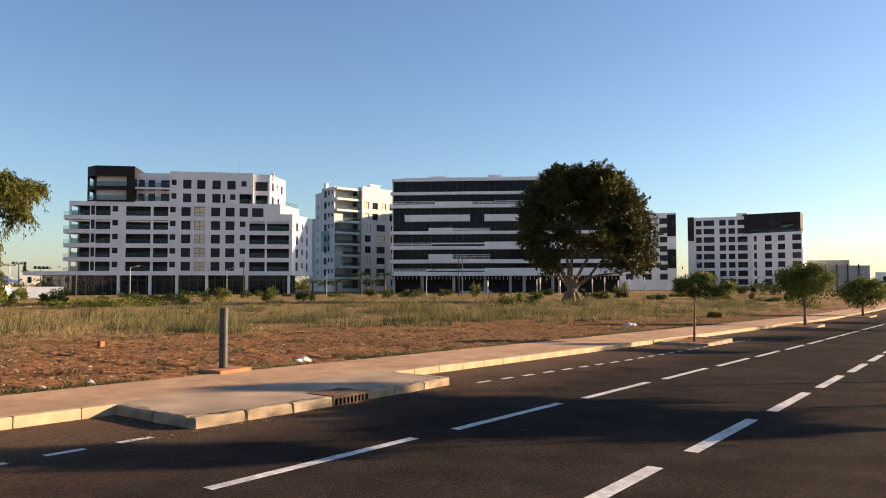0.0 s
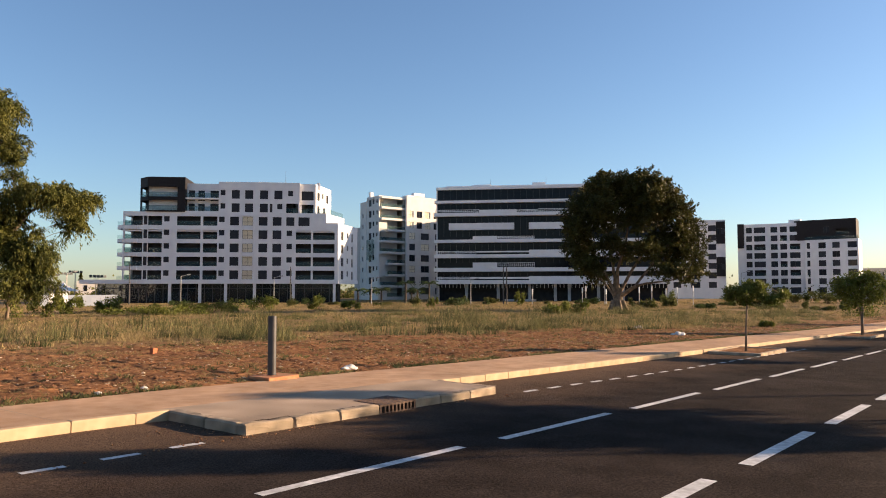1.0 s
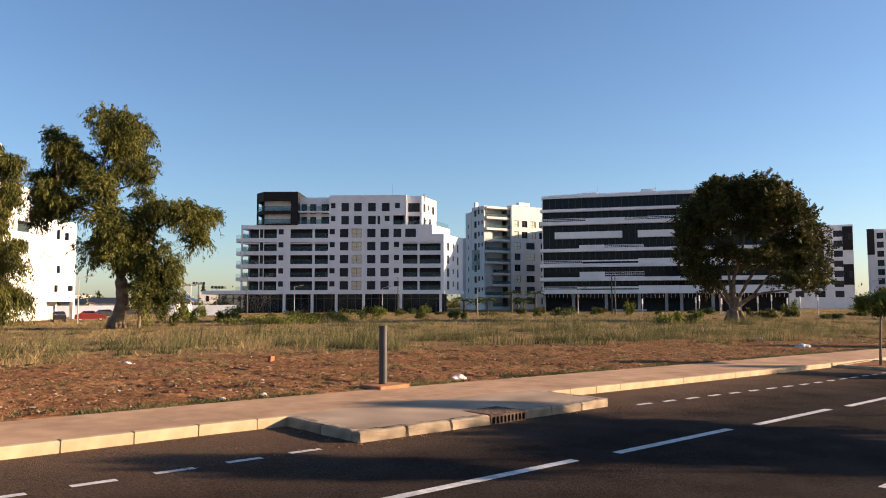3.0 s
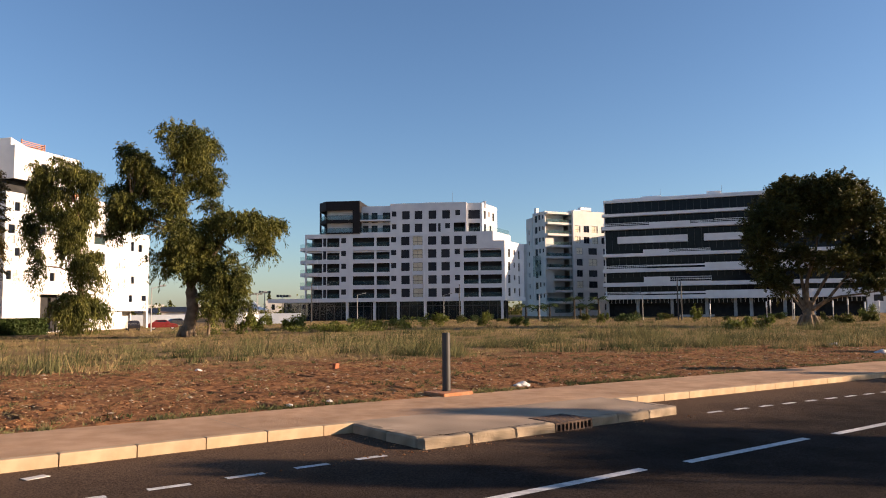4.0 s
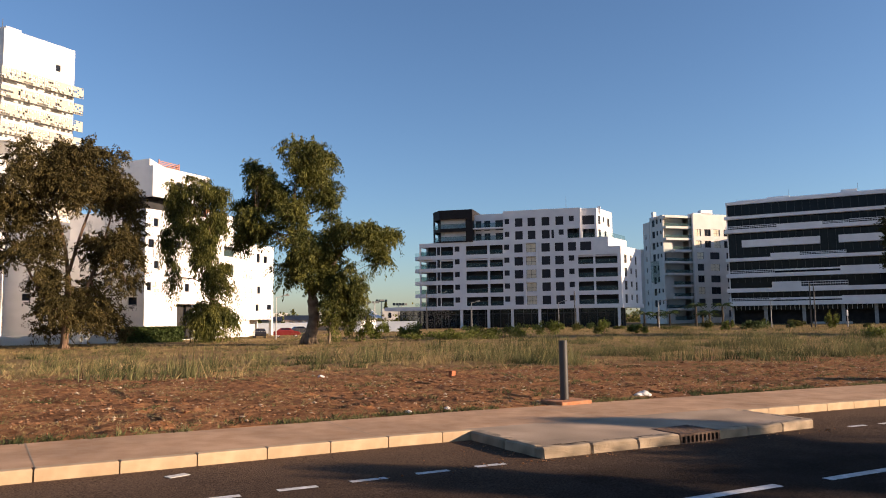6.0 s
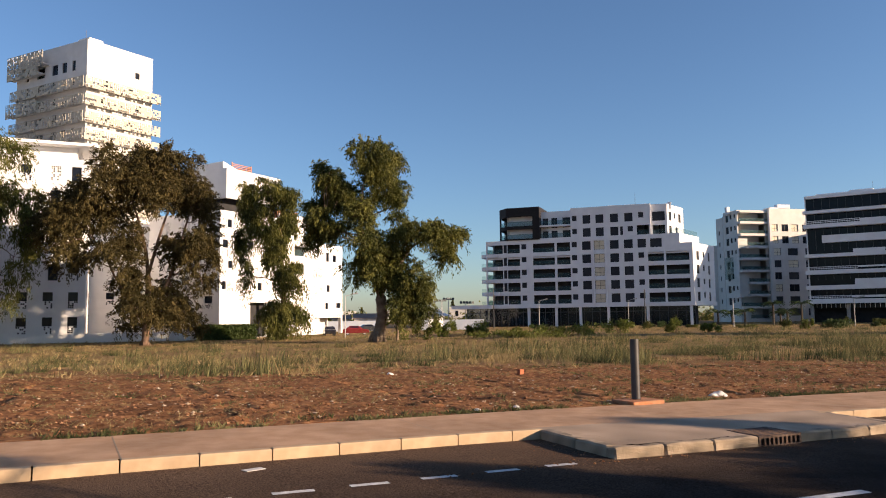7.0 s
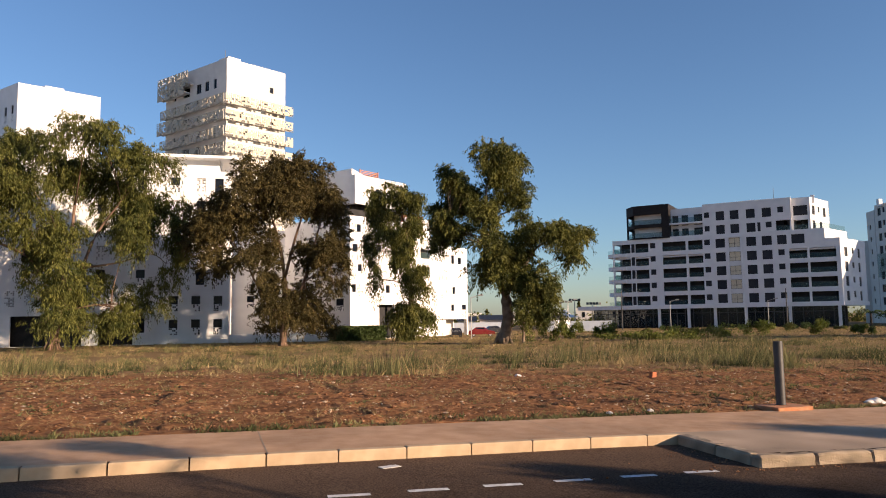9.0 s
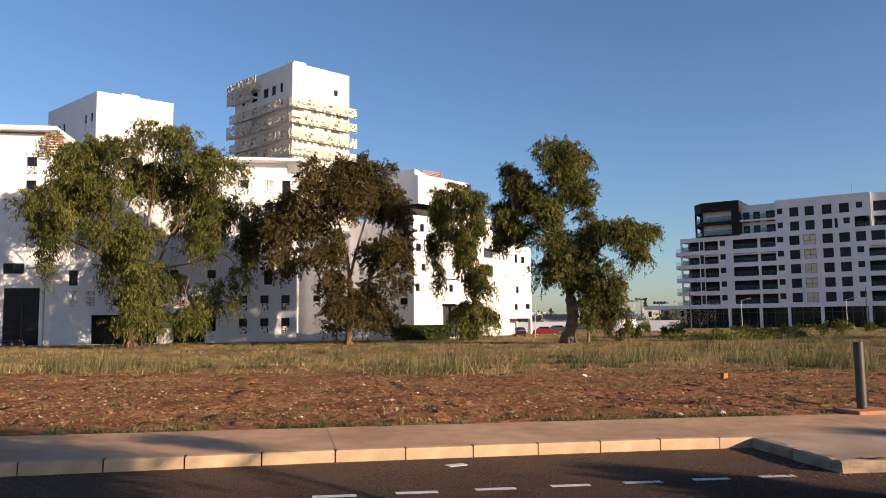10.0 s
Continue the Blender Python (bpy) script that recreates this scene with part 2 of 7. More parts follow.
# ---- mesh helpers ----
class Geo:
    """Collects quads and triangles for one mesh."""
    def __init__(self):
        self.v, self.f = [], []

    def quad(self, *p):
        n = len(self.v)
        self.v += [tuple(q) for q in p]
        self.f.append(tuple(range(n, n + len(p))))
        return self

    def box(self, x0, x1, y0, y1, z0, z1):
        n = len(self.v)
        self.v += [(x, y, z) for z in (z0, z1) for x, y in ((x0, y0), (x1, y0), (x1, y1), (x0, y1))]
        self.f += [tuple(n + i for i in q) for q in ((3, 2, 1, 0), (4, 5, 6, 7), (0, 1, 5, 4), (1, 2, 6, 5), (2, 3, 7, 6), (3, 0, 4, 7))]
        return self

    def prism(self, plan, z0, z1):
        """A closed prism over a plan given counter-clockwise."""
        n, k = len(self.v), len(plan)
        self.v += [(x, y, z0) for x, y in plan] + [(x, y, z1) for x, y in plan]
        self.f += [tuple(reversed(range(n, n + k))), tuple(range(n + k, n + 2 * k))]
        self.f += [(n + i, n + (i + 1) % k, n + k + (i + 1) % k, n + k + i) for i in range(k)]
        return self

    def tube(self, pts, radii, sides=8, cap=True):
        """A tapered tube through the points."""
        n, m = len(self.v), len(pts)
        pts = [Vector(p) for p in pts]
        for i, p in enumerate(pts):
            d = (pts[min(i + 1, m - 1)] - pts[max(i - 1, 0)]).normalized()
            a = d.orthogonal().normalized() if abs(d.z) < 0.9 else d.cross(Vector((0, 1, 0))).normalized()
            b = d.cross(a)
            for s in range(sides):
                w = 2 * math.pi * s / sides
                self.v.append(tuple(p + (a * math.cos(w) + b * math.sin(w)) * radii[i]))
        for i in range(m - 1):
            for s in range(sides):
                s2 = (s + 1) % sides
                self.f.append((n + i * sides + s, n + i * sides + s2, n + (i + 1) * sides + s2, n + (i + 1) * sides + s))
        if cap:
            self.f.append(tuple(n + (m - 1) * sides + s for s in range(sides)))
            self.f.append(tuple(n + s for s in reversed(range(sides))))
        return self

    def mesh(self, name, material, smooth=False):
        me = bpy.data.meshes.new(name)
        me.from_pydata(self.v, [], self.f)
        me.materials.append(material)
        if smooth:
            me.polygons.foreach_set("use_smooth", [True] * len(me.polygons))
        me.update()
        return me


def part(name, geo, material, parent=None, label="", smooth=False, bevel=0.0):
    """One mesh object under a thing (or at top level)."""
    me = geo if isinstance(geo, bpy.types.Mesh) else geo.mesh(name, material, smooth)
    if bevel:
        bm = bmesh.new()
        bm.from_mesh(me)
        bmesh.ops.remove_doubles(bm, verts=bm.verts, dist=1e-5)
        bmesh.ops.bevel(bm, geom=bm.edges[:], offset=bevel, segments=2, affect="EDGES", profile=0.5)
        bm.to_mesh(me)
        bm.free()
    ob = new(name, me)
    if parent:
        ob.parent = parent
    if label:
        ob["label"] = label
    return ob


def thing(name, m, label, category, group="", kind=""):
    ob = new(name)
    ob.matrix_basis = m
    return tagged(ob, label, category, group, kind)


def cards(centres, along, across, length, width):
    """Pointed four-corner leaves as arrays: (verts, faces)."""
    n = len(centres)
    l, w = np.reshape(length, (-1, 1)) / 2, np.reshape(width, (-1, 1)) / 2
    v = np.empty((n, 4, 3))
    v[:, 0], v[:, 2] = centres - along * l, centres + along * l
    v[:, 1], v[:, 3] = centres - across * w, centres + across * w
    return v.reshape(-1, 3), np.arange(4 * n).reshape(-1, 4)


def mesh_np(name, v, f, material):
    me = bpy.data.meshes.new(name)
    me.from_pydata(v.tolist(), [], f.tolist())
    me.materials.append(material)
    me.update()
    return me


def unit(a):
    return a / np.maximum(np.linalg.norm(a, axis=-1, keepdims=True), 1e-9)


def polar(az, r):
    return (r * math.sin(radians(az)), r * math.cos(radians(az)))


# ---- the lie of the land ----
def road_z(x):
    """The road falls gently towards +x and levels out at both ends."""
    x = np.asarray(x, float)
    return np.where(x > 60, -1.08 - 0.6 * (1 - np.exp(-np.maximum(x - 60, 0) / 33)),
                    np.where(x < -30, 0.54 + 0.6 * (1 - np.exp(np.minimum(x + 30, 0) / 33)), -0.018 * x))


def kerb_y(x):
    return np.interp(x, [-60, -12, -3.5, 0, 5, 12, 27, 60, 250], [6.0, 9.0, 9.62, 9.93, 10.2, 10.02, 9.85, 9.65, 9.4])


def back_y(x):
    return np.interp(x, [-60, -12, -4.6, 0, 7, 12, 60, 250], [8.6, 11.4, 11.85, 12.1, 12.5, 12.55, 12.6, 12.4])


FAR_Z = -1.0


def land_z(x, y):
    x, y = np.asarray(x, float), np.asarray(y, float)
    s = np.clip((y - back_y(x)) / 55, 0, 1)
    s = s * s * (3 - 2 * s)
    return (road_z(x) + 0.13) * (1 - s) + FAR_Z * s


def bumpy_z(x, y):
    z = land_z(x, y)
    k = np.clip((np.asarray(y) - back_y(x)) / 3, 0, 1) * np.clip((110 - np.asarray(y)) / 15, 0, 1)
    w = (np.sin(x * 0.9 + 1.3 * np.sin(y * 0.5)) * np.sin(y * 0.7 + 1.1 * np.sin(x * 0.37)) * 0.014
         + np.sin(x * 2.3 + y * 1.1) * np.sin(y * 2.9 - x * 0.8) * 0.010)
    return z + w * k


def grid_mesh(name, xs, ys, zfun, material):
    gx, gy = np.meshgrid(xs, ys)
    v = np.stack([gx, gy, zfun(gx, gy)], -1).reshape(-1, 3)
    nx, ny = len(xs), len(ys)
    i = (np.arange(ny - 1)[:, None] * nx + np.arange(nx - 1)).reshape(-1)
    f = np.stack([i, i + 1, i + nx + 1, i + nx], 1)
    me = mesh_np(name, v, f, material)
    me.polygons.foreach_set("use_smooth", [True] * len(me.polygons))
    return me


xs = np.unique(np.concatenate([np.linspace(-3000, -120, 12), np.linspace(-120, -30, 30), np.arange(-14, 45, 0.16), np.arange(-30, 60, 0.5), np.arange(60, 140, 1.5), np.linspace(140, 3000, 16)]))
ys = np.unique(np.concatenate([np.linspace(-600, -20, 8), np.linspace(-20, 11, 14), np.arange(11.2, 32, 0.17), np.arange(32, 110, 0.9), np.linspace(110, 3500, 20)]))


def ground_z(x, y):
    z = bumpy_z(x, y)
    clod = np.random.RandomState(44).normal(size=z.shape) * 0.018 * np.clip((y - back_y(x)) / 0.6, 0, 1) * (y < 60)
    return np.where(y < back_y(x) - 0.05, road_z(x) - 0.12, z + clod)


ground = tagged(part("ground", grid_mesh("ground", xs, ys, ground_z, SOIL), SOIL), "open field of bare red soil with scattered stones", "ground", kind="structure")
rx = np.concatenate([np.linspace(-250, -40, 15), np.arange(-38, 80, 2.0), np.linspace(82, 300, 16)])
road = tagged(part("road", grid_mesh("road", rx, np.linspace(0, 1, 9), lambda x, y: road_z(x), ASPHALT), ASPHALT), "dark asphalt road with faded white lane dashes", "road", kind="structure")
co = np.array([v.co for v in road.data.vertices])
co[:, 1] = -6.0 + (kerb_y(co[:, 0]) + 0.05 + 6.0) * co[:, 1]
road.data.vertices.foreach_set("co", co.reshape(-1))
pave = Geo()
px = np.arange(-60, 130, 1.0)
for a, b in zip(px[:-1], px[1:]):
    za, zb = float(road_z(a)) + 0.14, float(road_z(b)) + 0.14
    pave.quad((a, kerb_y(a) + 0.15, za), (b, kerb_y(b) + 0.15, zb), (b, back_y(b), zb), (a, back_y(a), za))
    pave.quad((a, back_y(a), za), (b, back_y(b), zb), (b, back_y(b), zb - 0.2), (a, back_y(a), za - 0.2))
pavement = tagged(part("pavement", pave, PAVING), "pinkish brushed concrete pavement beside the road", "pavement", kind="structure")

for x0 in np.arange(-8.83, 60, 4.45):
    x0 = float(x0)
    za = float(road_z(x0)) + 0.142
    ya, yb = float(kerb_y(x0)) + 0.16, float(back_y(x0)) - 0.02
    part("joint", Geo().quad((x0, ya, za), (x0 + 0.014, ya, za), (x0 - 0.08, yb, za + 0.002), (x0 - 0.094, yb, za + 0.002)), JOINT, pavement)


def dash(x0, x1, y, w, seg=4):
    g = Geo()
    for i in range(seg):
        a, b = x0 + (x1 - x0) * i / seg, x0 + (x1 - x0) * (i + 1) / seg
        za, zb = float(road_z(a)) + 0.004, float(road_z(b)) + 0.004
        g.quad((a, y - w / 2, za), (b, y - w / 2, zb), (b, y + w / 2, zb), (a, y + w / 2, za))
    return g


lane_y = lambda x: np.interp(x, [-30, 4, 30, 120], [5.9, 5.78, 5.38, 5.2])
mid_y = lambda x: np.interp(x, [-30, 6, 23, 120], [2.9, 2.82, 2.58, 2.4])
bay_y = lambda x: np.interp(x, [-10, 0.5, 5, 13, 20, 60], [7.7, 8.08, 8.3, 8.28, 7.95, 7.7])
for k in range(-6, 16):
    x0 = 4.31 + 3.83 * k
    part("lane_dash", dash(x0, x0 + 3.05, float(lane_y(x0 + 1.5)), 0.14), PAINT, road)
    x0 = 4.85 + 3.84 * k
    part("centre_dash", dash(x0, x0 + 2.85, float(mid_y(x0 + 1.5)), 0.17), PAINT, road)
for k in range(-8, 34):
    x0 = 4.08 + 0.86 * k
    if not 6.0 < x0 + 0.4 < 12.3:
        part("bay_dash", dash(x0, x0 + 0.45, float(bay_y(x0 + 0.2)), 0.11, 1), PAINT, road)


# ---- kerb ----
def stone_mesh(name, length, material, h=0.15, w=0.15):
    g = Geo().box(0, length, 0, w, -0.1, h)
    me = g.mesh(name, material)
    bm = bmesh.new()
    bm.from_mesh(me)
    top = [e for e in bm.edges if all(v.co.z > h - 0.01 for v in e.verts)]
    bmesh.ops.bevel(bm, geom=top, offset=0.018, segments=2, affect="EDGES", profile=0.5)
    bm.to_mesh(me)
    bm.free()
    return me


kerb = thing("kerb", Matrix(), "sunlit cream concrete kerb of separate stones", "kerb", kind="structure")
km = stone_mesh("kerb_stone", 0.895, KERB)
for k in range(-14, 138):
    x0 = 0.07 + 0.91 * k
    if 5.3 < x0 < 11.8:
        continue
    a = math.atan2(float(kerb_y(x0 + 0.9) - kerb_y(x0)), 0.9)
    ob = part("kerb_stone", km, KERB, kerb)
    ob.matrix_basis = Matrix.Translation((x0, float(kerb_y(x0)), float(road_z(x0)) + random.uniform(-0.004, 0.004))) @ Euler((0, 0.018, a)).to_matrix().to_4x4()
ob = part("kerb_stone", stone_mesh("kerb_stone_short", 0.55, KERB), KERB, kerb)
ob.matrix_basis = Matrix.Translation((5.53, 10.19, float(road_z(5.53)))) @ Euler((0, 0.018, 0)).to_matrix().to_4x4()

# the pavement bulge into the parking bay, with its own worn kerb and a drain
bulge = thing("pavement_bulge", Matrix(), "blotched concrete pavement bulge with chipped worn kerb stones", "pavement", kind="structure")


def rz(x):
    return float(road_z(x))


g = Geo()
n = 14
for i in range(n):
    a, b = 6.05 + 6.05 * i / n, 6.05 + 6.05 * (i + 1) / n
    g.quad((a, 8.5, rz(a) + 0.141), (b, 8.55, rz(b) + 0.141), (b, 10.4, rz(b) + 0.1445), (a, 10.4, rz(a) + 0.1445))
# bulge top in two tones with larger darker blotches by noise
part("bulge_top", g, mat("blotched_concrete", (0.30, 0.22, 0.155), (0.42, 0.315, 0.225), 0.92, 2.2, 10, bump=0.4, bump_scale=45, stain=0.42, stain_scale=1.1, spec=0.15), bulge)


def rough_stone(name, length, w, h, material, seed, chip=0.02):
    """A kerb stone with worn, chipped edges."""
    bm = bmesh.new()
    bmesh.ops.create_cube(bm, size=1.0)
    bmesh.ops.scale(bm, vec=(length, w, h), verts=bm.verts)
    bmesh.ops.translate(bm, vec=(length / 2, w / 2, h / 2), verts=bm.verts)
    bmesh.ops.bevel(bm, geom=bm.edges[:], offset=0.025, segments=1, affect="EDGES")
    bmesh.ops.subdivide_edges(bm, edges=bm.edges[:], cuts=5, use_grid_fill=True)
    for v in bm.verts:
        k = noise.noise_vector(v.co * 3.6 + Vector((seed * 7.1, 0, 0))) + 0.5 * noise.noise_vector(v.co * 17 + Vector((seed * 3.3, 2, 0)))
        v.co += k * chip
    me = bpy.data.meshes.new(name)
    bm.to_mesh(me)
    bm.free()
    me.materials.append(material)
    return me


def lay(ob, a, b):
    """Lay a stone of the bulge from plan point a towards b."""
    ang = math.atan2(b[1] - a[1], b[0] - a[0])
    ob.matrix_basis = Matrix.Translation((a[0], a[1], rz(a[0]) - 0.1)) @ Euler((0, 0.018 * math.cos(ang), ang)).to_matrix().to_4x4()


FRONT = [((6.02, 8.33), (6.85, 8.33)), ((6.87, 8.33), (7.72, 8.335)), ((7.74, 8.335), (8.58, 8.34)), ((9.44, 8.4), (10.2, 8.43)), ((10.22, 8.43), (11.1, 8.46)), ((11.12, 8.46), (12.0, 8.5)),
         ((6.02, 9.25), (6.02, 8.53)), ((6.02, 10.2), (6.02, 9.27)), ((12.02, 8.62), (12.1, 9.4)), ((12.1, 9.42), (12.15, 10.05))]
for i, (a, b) in enumerate(FRONT):
    ln = math.hypot(b[0] - a[0], b[1] - a[1])
    ob = part("kerb_stone", rough_stone("worn_stone", ln + 0.012, 0.19, 0.245, OLDKERB, i, 0.019), OLDKERB, bulge)
    lay(ob, a, b)

# loose grit and broken concrete by the worn corner, and weeds in the joints
rsk = np.random.RandomState(17)
kn = 340
kx = np.concatenate([rsk.normal(5.75, 0.35, kn // 2), rsk.uniform(3.0, 12.2, kn - kn // 2)])
ky = np.concatenate([8.15 + rsk.uniform(0, 1.6, kn // 2) ** 1.2, 8.28 - np.abs(rsk.normal(size=kn - kn // 2)) * 0.12])
ok_ = (kx < 5.98) | (ky < 8.31)
kx, ky = kx[ok_], ky[ok_]
ks = np.clip(rsk.lognormal(-5.0, 0.6, len(kx)), 0.003, 0.03)
kv = np.array([(1, 0, 0), (-1, 0, 0), (0, 1, 0), (0, -1, 0), (0, 0, 0.8), (0, 0, -0.8)])[None] * ks[:, None, None] * rsk.uniform(0.6, 1.3, (len(kx), 6, 3)) + np.stack([kx, ky, road_z(kx) + ks * 0.3], 1)[:, None]
kf = np.array([(0, 2, 4), (2, 1, 4), (1, 3, 4), (3, 0, 4), (2, 0, 5), (1, 2, 5), (3, 1, 5), (0, 3, 5)])[None] + (np.arange(len(kx)) * 6)[:, None, None]
tagged(part("loose_grit", mesh_np("loose_grit", kv.reshape(-1, 3), kf.reshape(-1, 3), STONE), STONE), "loose grit and concrete crumbs along the worn kerb", "gravel", kind="stuff")

# drain inlet in the bulge's edge: cast frame, upright bars, top grate
drain = thing("drain_inlet", pose(8.6, 8.34, rz(9.0)), "rusty cast iron drain inlet set in the kerb", "drain")
part("frame", Geo().box(-0.01, 0.03, 0, 0.5, -0.02, 0.15).box(0.81, 0.85, 0, 0.5, -0.02, 0.15).box(0.03, 0.81, 0, 0.05, 0.115, 0.15).box(0.03, 0.81, 0.0, 0.05, -0.02, 0.012), IRON, drain)
# solid black box imitates the shade inside the hollow inlet
part("hollow_shade_block", Geo().box(0.02, 0.82, 0.09, 0.5, -0.02, 0.10), mat("hollow_shade_black", (0.006, 0.006, 0.006), (0.01, 0.01, 0.01), 0.9), drain)
for k in range(8):
    part("bar", Geo().box(0.10 + k * 0.088, 0.135 + k * 0.088, 0.004, 0.04, 0.012, 0.115), IRON, drain)
grate = Geo()
for k in range(7):
    grate.box(0.03, 0.81, 0.07 + k * 0.085, 0.115 + k * 0.085, 0.136, 0.158)
for k in range(3):
    grate.box(0.03 + k * 0.37, 0.07 + k * 0.37, 0.05, 0.66, 0.130, 0.154)
part("grate", grate, IRON, drain)

# steel pipe bollard on its ochre pad
pad = tagged(part("bollard_pad", Geo().box(-0.42, 0.42, -0.33, 0.33, -0.12, 0.07), PADRED, bevel=0.02), "ochre red concrete pad under the bollard", "concrete pad")
pad.matrix_basis = pose(9.92, 12.72, rz(9.92) + 0.14, 0, 0, 4)
bollard = thing("bollard", pose(9.92, 12.78, rz(9.92) + 0.21, -0.3, 0.2, 0), "dark grey steel pipe bollard standing on a concrete pad", "bollard")
post = Geo().tube([(0, 0, -0.02), (0, 0, 0.62), (0, 0, 1.235)], [0.089] * 3, 28, cap=False)
post.tube([(0, 0, 1.235), (0, 0, 1.22), (0, 0, 1.0)], [0.089, 0.081, 0.081], 28, cap=True)
part("post", post, STEEL, bollard, smooth=True)
part("base_collar", Geo().tube([(0, 0, 0), (0, 0, 0.012)], [0.105, 0.10], 24), IRON, bollard)


# ---- buildings ----
def lattice_mesh(w, h, seed, cell=0.22, d=0.05):
    """A pierced white screen of random rectangular holes."""
    rnd = random.Random(seed)
    nx, nz = max(3, round(w / cell)), max(3, round(h / cell))
    cw, ch, g, t = w / nx, h / nz, Geo(), 0.035
    for i in range(nx + 1):
        g.box(i * cw - t / 2, i * cw + t / 2, 0, d, 0, h)
    for j in range(nz + 1):
        g.box(0, w, 0.004, d - 0.004, j * ch - t / 2, j * ch + t / 2)
    for i in range(nx):
        for j in range(nz):
            if rnd.random() < 0.55:
                g.box(i * cw, (i + 1) * cw, 0.008, d - 0.008, j * ch, (j + 1) * ch)
    return g


CACHE = {}


def cached(key, make):
    if key not in CACHE:
        CACHE[key] = make()
    return CACHE[key]


def window_parts(bld, m, w, h, kind, seed):
    """Fill one opening; m places its lower outer corner (x right, y inward, z up)."""
    w, h = round(w, 2), round(h, 2)
    if kind == "log":
        rail = part("balustrade", cached(("rail", w), lambda: Geo().box(0.02, w - 0.02, 0.08, 0.10, 0.03, 1.0).mesh("balustrade", RAILGLASS)), RAILGLASS, bld)
        rail.matrix_basis = m
        cap = part("rail_cap", cached(("cap", w), lambda: Geo().box(0.0, w, 0.06, 0.12, 1.0, 1.05).mesh("rail_cap", FRAME)), FRAME, rail)
        return
    if kind == "hole":
        return
    if kind == "scr":
        hs = round(h * 0.45, 2)
        sc = part("screen", cached(("scr", w, hs, seed % 3), lambda: lattice_mesh(w, hs, seed).mesh("screen", WHITE)), WHITE, bld)
        sc.matrix_basis = m @ Matrix.Translation((0, 0.03, 0))
    if kind == "panel":
        sc = part("screen", cached(("panel", w, h, seed % 3), lambda: lattice_mesh(w, h, seed).mesh("screen", WHITE)), WHITE, bld)
        sc.matrix_basis = m @ Matrix.Translation((0, 0.03, 0))
        bk = part("recess_back", cached(("bk", w, h), lambda: Geo().box(0, w, 0.22, 0.25, 0, h).mesh("recess_back", CONCRETE)), CONCRETE, bld)
        bk.matrix_basis = m
        return
    material = {"shut": SHUTTER, "cream": CREAM}.get(kind, PANE)
    def ring():
        g = Geo()
        for y, e in ((0.24, 0.0), (0.16, 0.0), (0.16, 0.06), (0.24, 0.06)):
            g.v += [(e, y, e), (w - e, y, e), (w - e, y, h - e), (e, y, h - e)]
        for r in range(3):
            g.f += [(4 * r + i, 4 * r + (i + 1) % 4, 4 * r + 4 + (i + 1) % 4, 4 * r + 4 + i) for i in range(4)]
        return g.mesh("window", FRAME)
    win = part("window", cached(("fr", w, h), ring), FRAME, bld)
    win.matrix_basis = m
    if kind in ("win", "cream") and w > 1.2:
        part("mullion", cached(("mu", w, h), lambda: Geo().box(w / 2 - 0.03, w / 2 + 0.03, 0.165, 0.235, 0.06, h - 0.06).mesh("mullion", FRAME)), FRAME, win)
    if kind == "cream":
        part("transom", cached(("tr", w, h), lambda: Geo().box(0.06, w - 0.06, 0.160, 0.232, h * 0.4, h * 0.4 + 0.06).mesh("transom", FRAME)), FRAME, win)
    if kind == "shut":
        def slats():
            g = Geo()
            k = max(3, int((h - 0.12) / 0.16))
            pts = []
            for i in range(k):
                pts += [(0.19, 0.06 + (h - 0.12) * i / k), (0.215, 0.06 + (h - 0.12) * (i + 0.92) / k)]
            verts = [(x, y, z) for y, z in pts for x in (0.06, w - 0.06)]
            me = bpy.data.meshes.new("shutter")
            me.from_pydata(verts, [], [(2 * i, 2 * i + 1, 2 * i + 3, 2 * i + 2) for i in range(len(pts) - 1)])
            me.materials.append(SHUTTER)
            return me
        part("shutter", cached(("sh", w, h), slats), SHUTTER, win)
    else:
        part("pane", cached(("pane", w, h, kind), lambda: Geo().box(0.05, w - 0.05, 0.20, 0.215, 0.05, h - 0.05).mesh("pane", material)), material, win)


